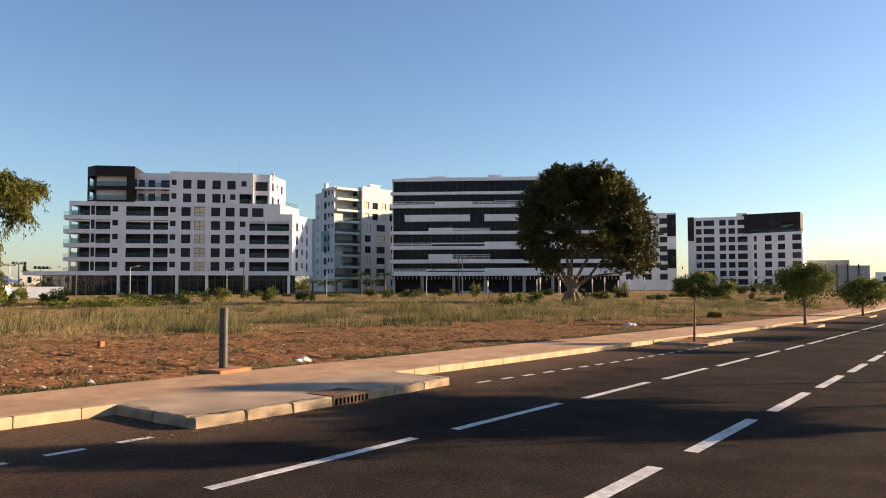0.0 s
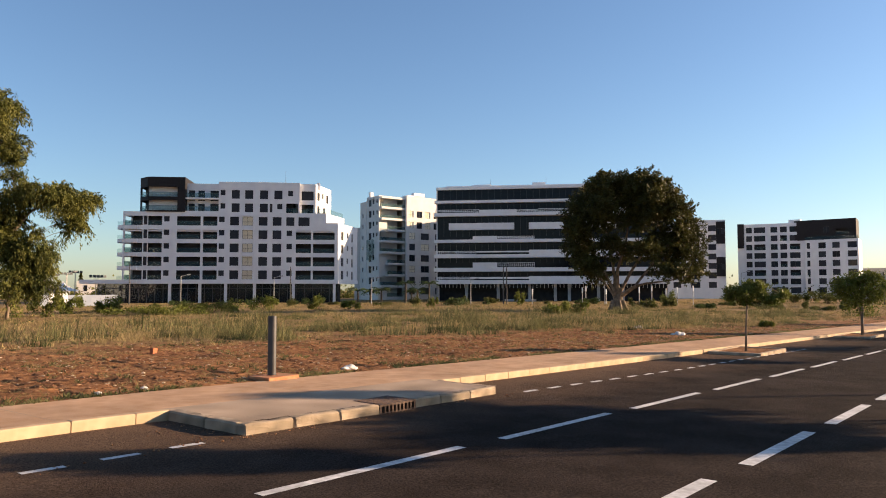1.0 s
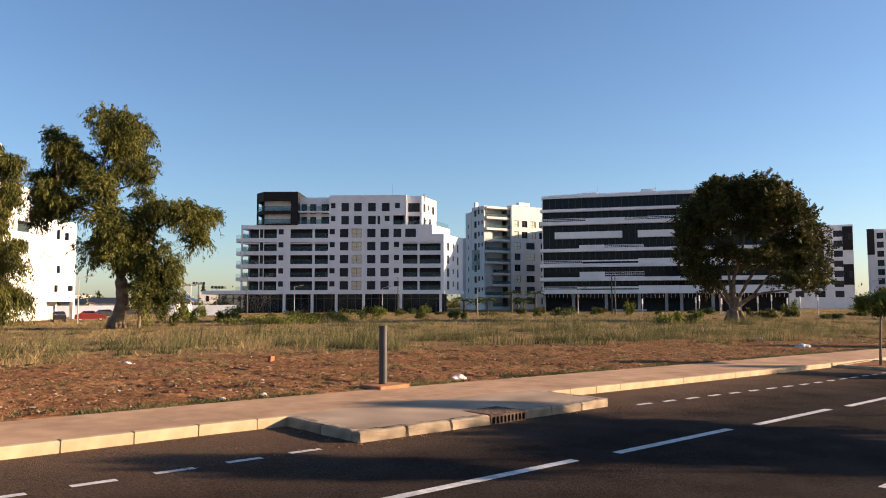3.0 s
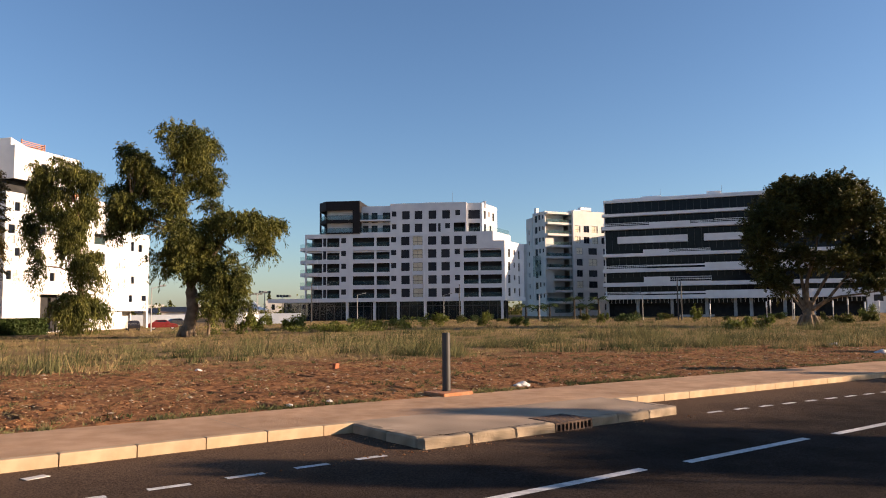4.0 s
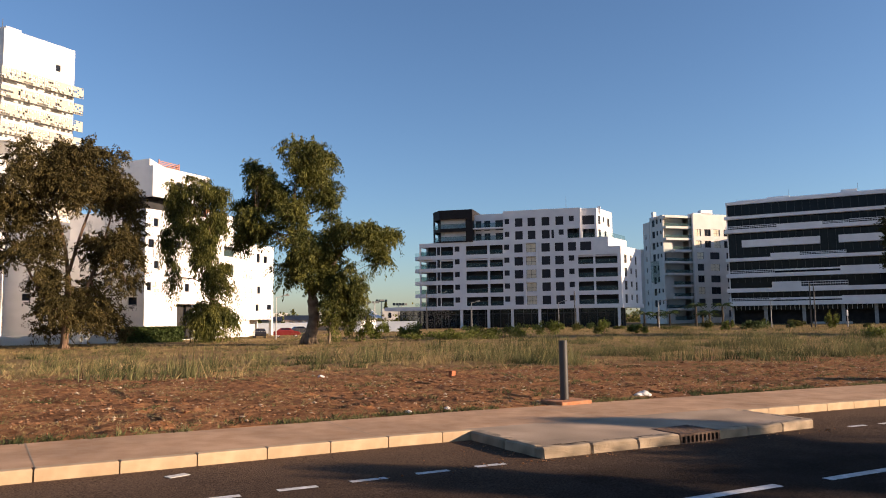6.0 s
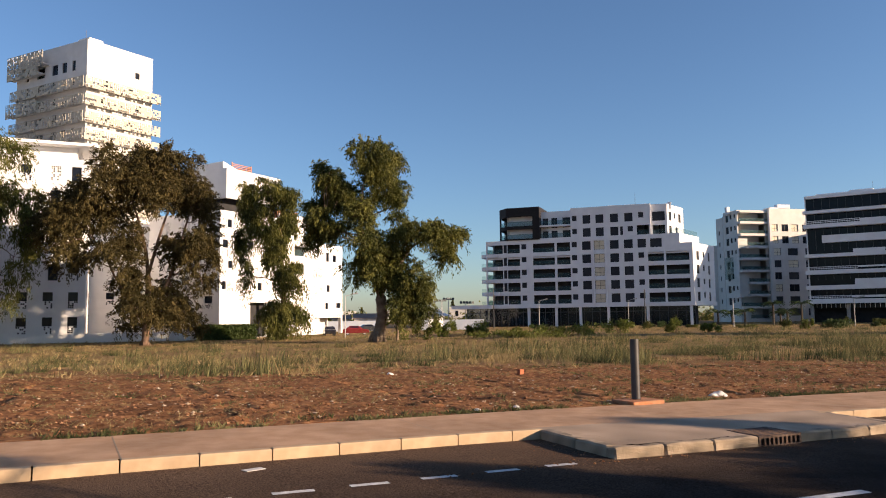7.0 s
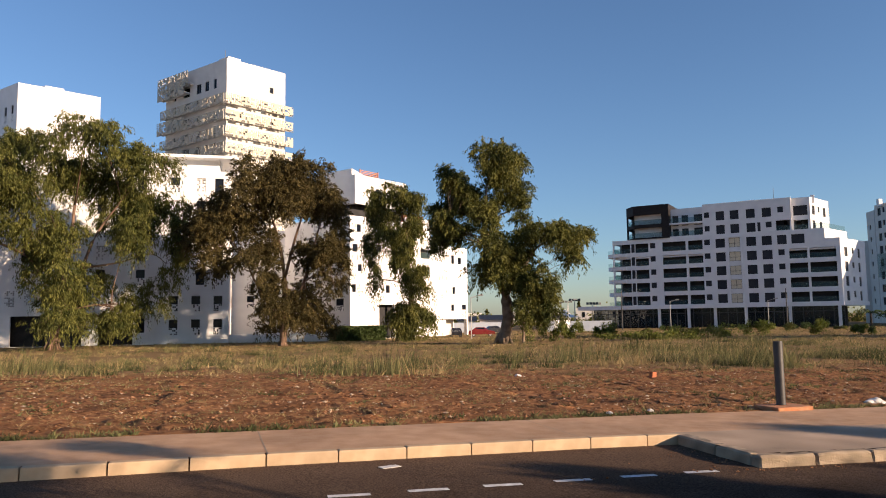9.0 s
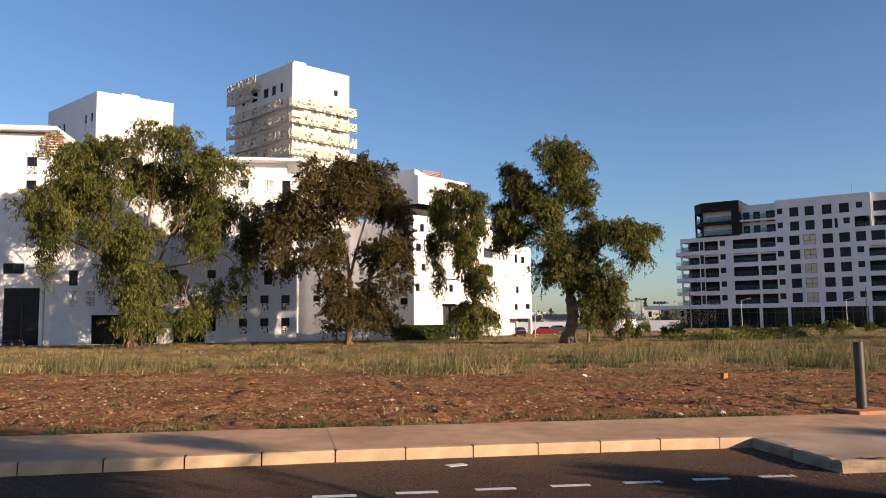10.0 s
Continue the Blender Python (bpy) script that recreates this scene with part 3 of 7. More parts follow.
def facade(bld, a, b, z0, z1, openings, material, thick=0.35, name="wall"):
    """A wall from a to b (left to right seen from outside) with real openings (u0, u1, z0, z1, kind)."""
    a, b = Vector((*a, 0)), Vector((*b, 0))
    u = (b - a).normalized()
    L = (b - a).length
    m = Matrix((u, Vector((-u.y, u.x, 0)), Vector((0, 0, 1)))).transposed().to_4x4()
    m.translation = a
    m = bld.matrix_basis.inverted() @ m
    ops = [(max(o[0], 0.02), min(o[1], L - 0.02), max(o[2], z0 + 0.02), min(o[3], z1 - 0.02), o[4]) for o in openings]
    ops = [o for o in ops if o[1] - o[0] > 0.1 and o[3] - o[2] > 0.1]
    us = sorted({0.003, round(L - 0.003, 4)} | {round(x, 4) for o in ops for x in o[:2]})
    zs = sorted({z0, z1} | {round(z, 4) for o in ops for z in o[2:4]})
    g = Geo()
    for p, q in zip(zs[:-1], zs[1:]):
        start = None
        zc = (p + q) / 2
        for i, (c, d) in enumerate(zip(us[:-1], us[1:])):
            uc = (c + d) / 2
            solid = not any(o[0] < uc < o[1] and o[2] < zc < o[3] for o in ops)
            if solid and start is None:
                start = c
            if start is not None and (not solid or i == len(us) - 2):
                g.box(start, d if solid else c, 0, thick, p, q)
                start = None
    wall = part(name, g, material, bld)
    wall.matrix_basis = m
    for i, o in enumerate(ops):
        window_parts(bld, m @ Matrix.Translation((o[0], 0, o[2])), o[1] - o[0], o[3] - o[2], o[4], i)
    return m


def inset(plan, d):
    out, n = [], len(plan)
    for i in range(n):
        p0, p1, p2 = Vector(plan[i - 1]), Vector(plan[i]), Vector(plan[(i + 1) % n])
        e0, e1 = (p1 - p0).normalized(), (p2 - p1).normalized()
        n0, n1 = Vector((-e0.y, e0.x)), Vector((-e1.y, e1.x))
        k = (n0 + n1) / max(0.2, 1 + n0.dot(n1))
        out.append(tuple(p1 + k * d))
    return out


def volume(bld, plan, z0, z1, edges, material, floors=(), core=1.6, roof=0.5, core_mat=None):
    """Walls round a plan with openings by edge, floor slabs, a core coloured dark for inner shade and a roof sunk
    behind a parapet.
    """
    inv = bld.matrix_basis.inverted()
    for i in range(len(plan)):
        facade(bld, plan[i], plan[(i + 1) % len(plan)], z0, z1, edges.get(i, []), material)
    ins = inset(plan, core)
    # unless core_mat is given, the core's dark colour imitates shade behind the openings
    ob = part("core_wall", Geo().prism(ins, z0 + 0.01, z1 - roof - 0.31), core_mat or SHADEWALL, bld)
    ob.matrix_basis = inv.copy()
    slab = inset(plan, 0.30)
    for z in floors:
        ob = part("floor_slab", Geo().prism(slab, z - 0.14, z + 0.14), material, bld)
        ob.matrix_basis = inv.copy()
    ob = part("roof", Geo().prism(slab, z1 - roof - 0.3, z1 - roof), material, bld)
    ob.matrix_basis = inv.copy()


def block(name, xy, label, z=FAR_Z):
    return thing(name, pose(xy[0], xy[1], z), label, "building")


# building A: white and grey apartment house with a dark brown corner crown
AL, AR, AR2 = Vector(polar(27.45, 181.4)), Vector(polar(42.73, 174.0)), Vector(polar(44.2, 188.0))
au = (AR - AL).normalized()
av = Vector((-au.y, au.x))
ALEN = (AR - AL).length
A = block("apartment_house", AL + (AR - AL) / 2 + av * 8, "white and grey apartment house with a dark brown crown")
GZ = -0.45
cx = lambda x: ((x - 55) / 960 - 0.05 * (x - 55) / 960 * (1 - (x - 55) / 960)) * ALEN
lev = lambda y: GZ + (605 - y) / 60 * 3.07
ap = lambda x, d=0.0: tuple(AL + au * cx(x) + av * d)


def rowz(k, top=0, bot=0):
    """Window band of storey k: sill and head."""
    return lev(510 - 60 * (k - 1)) + bot, lev(471 - 60 * (k - 1)) + top


OA = []
for k in range(1, 6):
    s, h = rowz(k)
    OA += [(cx(487), cx(512), h - 1.25, h, "shut"), (cx(536), cx(576), s, h, "shut"), (cx(664), cx(703), s, h, "shut"),
           (cx(240), cx(265), h - 1.25, h, "shut"), (cx(298), cx(405), s - 0.1, h, "log"), (cx(416), cx(480), s - 0.1, h, "log"),
           (cx(148), cx(165), s, h, "shut"), (cx(168), cx(232), s - 0.1, h, "log"), (cx(59), cx(144), s - 0.1, h, "log")]
    OA += [(cx(726), cx(765), s, h, "shut"), (cx(592), cx(638), s, h, "cream")]
    if k < 5:
        OA += [(cx(788), cx(812), h - 1.25, h, "shut"), (cx(829), cx(896), s - 0.1, h, "log"), (cx(905), cx(1000), s - 0.1, h, "log")]
    else:
        OA += [(cx(786), cx(822), s, h, "shut"), (cx(840), cx(889), s, h, "shut")]
z5 = lev(283)
ae = (AR2 - AR).normalized()
side_a = []
for k in range(1, 5):
    s, h = rowz(k)
    side_a += [(2.2, 4.0, s, h, "shut"), (6.4, 7.6, h - 1.25, h, "shut"), (10.0, 11.2, s, h, "shut")]
low = [tuple(AL), tuple(AR), tuple(AR2), tuple(AL + av * 15 + au * 2)]
end_a = []
for k in range(1, 6):
    s, h = rowz(k)
    end_a += [(15.13 - 4.2, 15.13 - 0.4, s - 0.1, h, "log"), (5, 7, s, h, "shut")]
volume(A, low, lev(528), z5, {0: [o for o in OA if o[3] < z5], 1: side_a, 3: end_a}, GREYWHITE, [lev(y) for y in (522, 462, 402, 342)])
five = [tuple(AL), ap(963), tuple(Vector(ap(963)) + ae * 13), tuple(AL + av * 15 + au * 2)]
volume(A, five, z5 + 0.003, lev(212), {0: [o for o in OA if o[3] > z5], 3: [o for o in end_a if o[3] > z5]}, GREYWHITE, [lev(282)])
OT = []
for k in (6, 7):
    s, h = rowz(k)
    q = cx(485)
    OT += [(cx(487) - q, cx(514) - q, h - 1.25, h, "shut"), (cx(542) - q, cx(578) - q, s, h, "shut"), (cx(602) - q, cx(638) - q, s, h, "shut"), (cx(668) - q, cx(704) - q, s, h, "shut")]
    if k == 6:
        OT += [(cx(712) - q, cx(724) - q, s, h, "shut"), (cx(745) - q, cx(768) - q, h - 1.25, h, "shut"), (cx(785) - q, cx(905) - q, s - 0.2, h + 0.1, "log")]
    else:
        OT += [(cx(732) - q, cx(768) - q, s, h, "shut"), (cx(793) - q, cx(815) - q, h - 1.25, h, "shut")]
s7, h7 = rowz(7)
top_side = [(1.0, 2.6, s7, h7, "shut"), (4.2, 5.2, h7 - 1.3, h7, "shut"), (7.0, 8.6, s7, h7, "shut"), (1.0, 2.6, s7 - 3.2, h7 - 3.2, "shut"), (5, 6.2, s7 - 3.2, h7 - 3.2, "shut")]
volume(A, [ap(485), ap(845), ap(845, 11), ap(485, 11)], lev(212) + 0.003, lev(75), {0: OT}, GREYWHITE, [lev(150)])
volume(A, [ap(845.5, 0.7), ap(915, 0.7), tuple(Vector(ap(915, 0.7)) + ae * 10.5), ap(845.5, 11)], lev(212) + 0.003, lev(78), {0: [(0.3, cx(905) - cx(845), s7 - 0.1, h7, "shut"), (0.3, cx(905) - cx(845), s7 - 3.3, h7 - 3.1, "log")], 1: top_side}, GREYWHITE, [lev(150)])
OL = []
for k in (6, 7):
    s, h = rowz(k, 0, -0.4)
    OL += [(cx(340) - cx(335), cx(370) - cx(335), s, h, "shut"), (cx(385) - cx(335), cx(415) - cx(335), s, h, "win"), (cx(440) - cx(335), cx(482) - cx(335), s, h, "shut")]
volume(A, [ap(335, 1.8), ap(484.9, 1.8), ap(484.9, 11), ap(335, 11)], lev(212) + 0.003, lev(80), {0: OL}, GREYWHITE, [])
inv = A.matrix_basis.inverted()
ob = part("parapet", Geo().prism([ap(963.2), tuple(AR), tuple(AR + av * 0.3), ap(963.2, 0.3)], z5 + 0.003, lev(255)).prism([tuple(AR + av * 0.302), tuple(AR2), tuple(AR2 - au * 0.3), tuple(AR + av * 0.302 - au * 0.3)], z5 + 0.003, lev(255)), GREYWHITE, A)
ob.matrix_basis = inv.copy()
ob = part("balustrade", Geo().prism([ap(925, 0.2), tuple(Vector(ap(962, 0.2)))  , tuple(Vector(ap(962, 0.2)) + ae * 12), tuple(Vector(ap(961, 0.25)) + ae * 12), ap(960, 0.25), ap(925, 0.25)], lev(212), lev(190)), RAILGLASS, A)
ob.matrix_basis = inv.copy()
for k in (6, 7):
    zb = lev(212 - 60 * (k - 6))
    ob = part("balcony_slab", Geo().prism([ap(333, 0.05), ap(485, 0.05), ap(485, 1.8), ap(333, 1.8)], zb - 0.1, zb + 0.25), GREYWHITE, A)
    ob.matrix_basis = inv.copy()
    ob = part("balustrade", Geo().prism([ap(336, 0.12), ap(484, 0.12), ap(484, 0.16), ap(336, 0.16)], zb + 0.25, zb + 1.35), RAILGLASS, A)
    ob.matrix_basis = inv.copy()
# dark crown: a frame with two deep balconies and a chamfered corner
crown = [ap(116, 2.6), ap(165, -0.3), ap(334.9, -0.3), ap(334.9, 10), ap(116, 10)]
cl = (Vector(crown[1]) - Vector(crown[0])).length
co_ = []
for k in (6, 7):
    zb = lev(212 - 60 * (k - 6))
    co_ += [(0.02, cl - 0.02, zb + 0.35, zb + 2.6, "log")]
co2 = []
for k in (6, 7):
    zb = lev(212 - 60 * (k - 6))
    co2 += [(0.02, cx(300) - cx(165), zb + 0.35, zb + 2.6, "log")]
volume(A, crown, lev(212) + 0.003, lev(58), {0: co_, 1: co2, 4: [(3.0, 6.9, o[2], o[3], "log") for o in co_]}, DARKCLAD, [lev(150)], core_mat=GREYWHITE)
# rounded balcony fronts at the far corner
for k in range(1, 6):
    zb = rowz(k)[0] - 0.1
    arc = [tuple(AL + au * (3.2 - 5.0 * math.sin(q * math.pi / 16)) + av * (2.4 - 2.75 * math.cos(q * math.pi / 16))) for q in range(9)]
    ob = part("curved_balcony", Geo().prism([tuple(AL + av * 6.5 - au * 1.6)] + list(reversed(arc)) + [tuple(AL + au * 3.2 - av * 0.02), tuple(AL - au * 0.02 - av * 0.02), tuple(AL + av * 6.5 + au * 0.8)], zb - 0.85, zb - 0.03), GREYWHITE, A)
    ob.matrix_basis = inv.copy()
    rail_ = Geo()
    for p_, q_ in zip(arc[:-1], arc[1:]):
        if Vector(p_).x < AL.x + 2:
            rail_.quad((*p_, zb - 0.03), (*q_, zb - 0.03), (*q_, zb + 0.85), (*p_, zb + 0.85))
    part("balustrade", rail_, RAILGLASS, ob)
# stair-core glazing surround, roof plant, shop front storey
for y0, y1 in ((285, 228), (405, 290), (520, 408)):
    ob = part("glazing_surround", Geo().prism([ap(585, -0.35), ap(590.5, -0.35), ap(590.5, 0.0), ap(585, 0.0)], lev(y0), lev(y1)).prism([ap(639, -0.35), ap(646, -0.35), ap(646, 0.0), ap(639, 0.0)], lev(y0), lev(y1)).prism([ap(585, -0.34), ap(646, -0.34), ap(646, 0), ap(585, 0)], lev(y1), lev(y1) + 0.25), GREYWHITE, A)
    ob.matrix_basis = inv.copy()
for x0, x1, d0, d1, ya, yb, nm in ((622, 775, 3, 7, 78, 66, "roof_parapet"), (650, 690, 4, 6, 68, 62, "roof_unit"), (918, 932, 2, 3, 80, 68, "chimney")):
    ob = part(nm, Geo().prism([ap(x0, d0), ap(x1, d0), ap(x1, d1), ap(x0, d1)], lev(ya) - 1.0, lev(yb)), GREYWHITE, A)
    ob.matrix_basis = inv.copy()
ob = part("aerial", Geo().tube([(*ap(775, 4), lev(75)), (*ap(775, 4), lev(10))], [0.05, 0.02], 5), FRAME, A)
ob.matrix_basis = inv.copy()
# dark-coloured solid stands in for the unlit depth behind the shop glass
ob = part("podium_core", Geo().prism(inset([tuple(AL - au * 4), tuple(AR), tuple(AR2), tuple(AL + av * 15)], 3.0), FAR_Z, lev(530)), SHADEWALL, A)
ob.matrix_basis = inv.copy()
ob = part("podium_slab", Geo().prism([tuple(AL - au * 9 - av * 0.2), tuple(AR - av * 0.2 + au * 0.1), tuple(AR2 + au * 0.2), tuple(AL + av * 15 - au * 9)], lev(530), lev(513)), GREYWHITE, A)
ob.matrix_basis = inv.copy()
g = Geo()
for i in range(30):
    x = -60 + 1075 * i / 29
    g.prism([ap(x, 0.8), ap(x + 2.5, 0.8), ap(x + 2.5, 1.0), ap(x, 1.0)], FAR_Z, lev(530))
g.prism([ap(-60, 0.78), ap(1015, 0.78), ap(1015, 1.02), ap(-60, 1.02)], lev(552), lev(549))
ob = part("shop_front_frame", g, FRAME, A)
ob.matrix_basis = inv.copy()
ob = part("shop_front_glass", Geo().prism([ap(-60, 0.88), ap(1015, 0.88), ap(1015, 0.92), ap(-60, 0.92)], FAR_Z, lev(530)), SHOPGLASS, A)
ob.matrix_basis = inv.copy()
for x in (270, 405, 520, 648, 820, 1000):
    ob = part("column", Geo().prism([ap(x - 6, 0.05), ap(x + 6, 0.05), ap(x + 6, 0.65), ap(x - 6, 0.65)], FAR_Z, lev(530)), GREYWHITE, A)
    ob.matrix_basis = inv.copy()

# building B: apartment house between, with stacked balconies on its sunny front
B0, B1, B2, B3, B4 = (161.0, 161.5), (159.3, 154.7), (168.5, 152.8), (167.3, 151.2), (185.8, 147.3)
Bb = block("apartment_house", (172, 158), "pale apartment house with stacked balconies and shuttered windows")
invb = Bb.matrix_basis.inverted()
bz = lambda k: -0.3 + 3.36 * k
chamf, balc, wide_b = [], [], []
for k in range(9):
    z = bz(k)
    chamf += [(1.2, 2.7, z + 0.7, z + 2.7, ("win", "shut")[k % 2]), (3.4, 4.4, z + 1.3, z + 2.7, "shut" if k % 3 else "win"), (5.4, 6.2, z + 1.5, z + 2.6, "win")][:(3, 2)[k in (3, 4)]]
    deep_ = k in (1, 4, 5, 7)
    balc += [(0.35 if deep_ or k == 8 else 3.0, 8.7, z + 0.25, z + 2.85, "log")]
    if k in (6, 7):
        wide_b += [(a, b, z + 0.9, z + 2.9, kd) for a, b, kd in ((1.1, 3.0, "cream"), (4.2, 6.3, "win"), (7.3, 9.5, "cream"), (10.8, 12.6, "win"))]
    elif k < 8:
        wide_b += [(a, b, z + 0.9, z + 2.9, kd) for a, b, kd in ((1.4, 3.6, ("win", "shut", "cream")[k % 3]), (5.8, 9.0, ("shut", "shut", "win", "shut", "cream")[k % 5]), (11.4, 13.4, "shut"))]
volume(Bb, [B0, B1, B2, (178.9, 170.0), (172.5, 173.0)], FAR_Z, 30.2, {0: chamf, 1: balc}, BUFF, [bz(k) for k in range(1, 9)], core=1.9, core_mat=BUFF)
volume(Bb, [B3, B4, (190.0, 166.0), (178.95, 169.0), (168.6, 152.75)], FAR_Z, 30.5, {0: wide_b}, BUFF, [bz(k) for k in range(1, 9)])
bu = (Vector(B2) - Vector(B1)).normalized()
bv = Vector((-bu.y, bu.x))
bp = lambda a, d: tuple(Vector(B1) + bu * a + bv * d)
for k in range(1, 9):
    z = bz(k)
    a0 = 0.1 if k in (1, 4, 5, 7, 8) else 2.4
    slab_ = part("balcony_slab", Geo().prism([bp(a0, -1.3), bp(9.0, -1.3), bp(9.0, -0.01), bp(a0, -0.01)], z - 0.35, z + 0.3), BUFF, Bb)
    slab_.matrix_basis = invb.copy()
    part("balustrade", Geo().prism([bp(a0 + 0.05, -1.26), bp(8.95, -1.26), bp(8.95, -1.22), bp(a0 + 0.05, -1.22)], z + 0.3, z + 1.15), RAILGLASS, slab_)
ob = part("canopy_slab", Geo().prism([bp(0.1, -1.3), bp(9.0, -1.3), bp(9.0, -0.01), bp(0.1, -0.01)], bz(9) - 0.6, bz(9) - 0.05), BUFF, Bb)
ob.matrix_basis = invb.copy()
# pale oriel on the chamfered face
bc = (Vector(B1) - Vector(B0)).normalized()
bcn = Vector((bc.y, -bc.x))
ob = part("oriel", Geo().prism([tuple(Vector(B0) + bc * 1.0), tuple(Vector(B0) + bc * 1.0 + bcn * 0.7), tuple(Vector(B0) + bc * 4.4 + bcn * 0.7), tuple(Vector(B0) + bc * 4.4)], bz(3) + 1.2, bz(5) + 0.6), RAILGLASS, Bb)
ob.matrix_basis = invb.copy()
# stair link to the next house
LK = [polar(44.0, 236), polar(44.42, 236), polar(44.95, 231), polar(45.2, 250), polar(44.0, 250)]
volume(Bb, LK[1:4] + [polar(44.42, 250)], FAR_Z, 29.4, {0: [(1.6, 2.4, bz(k) + 1.2, bz(k) + 2.5, "win") for k in range(1, 8)]}, BUFF, [])
volume(Bb, [LK[0], polar(44.419, 236), polar(44.419, 250), LK[4]], FAR_Z, 21.6, {}, BUFF, [])
for (p, q, r_), z in (((3.0, 9.5, 6.0), 30.3), ((5.5, 9.5, 4.5), 31.2)):
    u3 = (Vector(B4) - Vector(B3)).normalized()
    v3 = Vector((-u3.y, u3.x))
    pt = lambda a, d: tuple(Vector(B3) + u3 * a + v3 * d)
    ob = part("roof_unit", Geo().prism([pt(p, 3), pt(q, 3), pt(q, r_), pt(p, r_)], 29.6, z + 1.0), GREYWHITE, Bb)
    ob.matrix_basis = invb.copy()
ob = part("chimney", Geo().prism([bp(-1.0, 3), bp(0.0, 3), bp(0.0, 4), bp(-1.0, 4)], 29.5, 31.4), GREYWHITE, Bb)
ob.matrix_basis = invb.copy()

# building C: office block of dark glass bands and white spandrels
CL, CR = Vector(polar(50.27, 194.5)), Vector(polar(67.6, 194.5))
cu = (CR - CL).normalized()
cv = Vector((-cu.y, cu.x))
CLEN = (CR - CL).length
Cc = block("office_block", CL + (CR - CL) / 2 + cv * 9, "office block with dark glass bands and white spandrels")
invc = Cc.matrix_basis.inverted()
CK = (Vector(polar(61.61, 191.6)) - CL).length / (1003 - 374)
cp = lambda x, d=0.0: tuple(CL + cu * (x - 374) * CK + cv * d)
cz = lambda y: FAR_Z - 0.5 + (563 - y) * 0.0613
CEND = 374 + CLEN / CK


def cpart(name, geo, material, label=""):
    ob = part(name, geo, material, Cc, label)
    ob.matrix_basis = invc.copy()
    return ob


def cbox(x0, x1, d0, d1, y0, y1):
    return Geo().prism([cp(x0, d0), cp(x1, d0), cp(x1, d1), cp(x0, d1)], cz(y0), cz(y1))


cpart("glass_body", cbox(378, CEND - 3, 0.3, 9, 500, 78), PANE)
cpart("end_wall", cbox(374, 377.9, 0.0, 9, 563, 72), WHITE)
cpart("end_wall", cbox(CEND - 2.9, CEND, 0.0, 9, 563, 72), WHITE)
cpart("roof_cap", cbox(374, CEND, -0.5, 9, 81, 70), WHITE)
cpart("roof_rim", cbox(410, CEND - 5, 2, 8, 70, 60), GREYWHITE)
for x0, x1, y in ((525, 605, 53), (785, 840, 48)):
    cpart("roof_unit", cbox(x0, x1, 3, 7, 60, y), GREYWHITE)
for x in (602, 843):
    cpart("aerial", Geo().tube([(*cp(x, 5), cz(60)), (*cp(x, 5), cz(22))], [0.05, 0.02], 5), FRAME)
for y0, y1, pr in ((140, 128, 1.2), (196, 183, 1.6), (308, 295, 1.6), (372, 358, 1.6), (430, 414, 1.6), (482, 466, 1.6)):
    cpart("spandrel", cbox(368, CEND + 1, -pr, 0.29, y0, y1), WHITE)
for x0, x1, y0, y1 in ((560, 720, 183, 170), (533, 635, 295, 281), (533, 635, 414, 392), (770, CEND, 357.9, 340), (545, 770, 350, 344), (770, CEND, 466, 450), (520, 770, 461, 453)):
    cpart("spandrel_panel", cbox(x0, x1, -1.5, -1.3, y0, y1), WHITE)
for x0, x1 in ((430, 708), (770, 925), (960, 1130)):
    cpart("sun_bar", cbox(x0, x1, -1.1, 0.29, 253, 225), WHITE)


def railing(x0, x1, y0, y1, nm="railing"):
    g = Geo()
    k = int((x1 - x0) / 8)
    for i in range(k + 1):
        x = x0 + (x1 - x0) * i / k
        g.prism([cp(x, -1.45), cp(x + 0.9, -1.45), cp(x + 0.9, -1.38), cp(x, -1.38)], cz(y0), cz(y1))
    for y in (y0 - 1, (y0 + y1) / 2, y1 + 1.5):
        g.prism([cp(x0, -1.46), cp(x1, -1.46), cp(x1, -1.37), cp(x0, -1.37)], cz(y + 1), cz(y - 1))
    cpart(nm, g, WHITE)


for r in ((372, 560, 183, 168), (810, CEND, 183, 168), (635, 792, 295, 282), (635, 792, 414, 393), (374, 545, 358, 343), (374, 520, 466, 452), (722, 806, 183, 171)):
    railing(*r)
for i in range(36):
    x = 378 + (CEND - 381) * i / 35
    for y0, y1 in ((128, 82), (183, 140), (281, 196), (340, 308), (392, 372), (450, 430)):
        cpart("mullion", Geo().prism([cp(x, 0.22), cp(x + 1.2, 0.22), cp(x + 1.2, 0.299), cp(x, 0.299)], cz(y0), cz(y1)), FRAME)
for x in (374, 497, 632, 765, 872, 930, 1050, 1150):
    cpart("column", cbox(x, x + 12, 0.0, 0.8, 563, 482.1), CONCRETE)
# set-back wall coloured near black for the shade under the overhang
cpart("ground_floor_wall", cbox(380, CEND - 4, 3.0, 8, 563, 500.1), SHADEWALL)
for i in range(60):
    x = 380 + (CEND - 384) * i / 59
    cpart("mullion", Geo().prism([cp(x, 0.2), cp(x + 1.3, 0.2), cp(x + 1.3, 0.3), cp(x, 0.3)], cz(499), cz(482.1)), WHITE)
# unseen block added behind the offices to throw shade on building B's lower floors
cpart("hidden_shade_caster", Geo().prism([tuple(CL + cu * a_ + cv * d_) for a_, d_ in ((8, 9.01), (34, 9.01), (34, 44), (8, 44))], FAR_Z, 27.0), GREYWHITE)
cpart("low_wall", cbox(670, 800, -4, -3.6, 563, 545), CONCRETE)


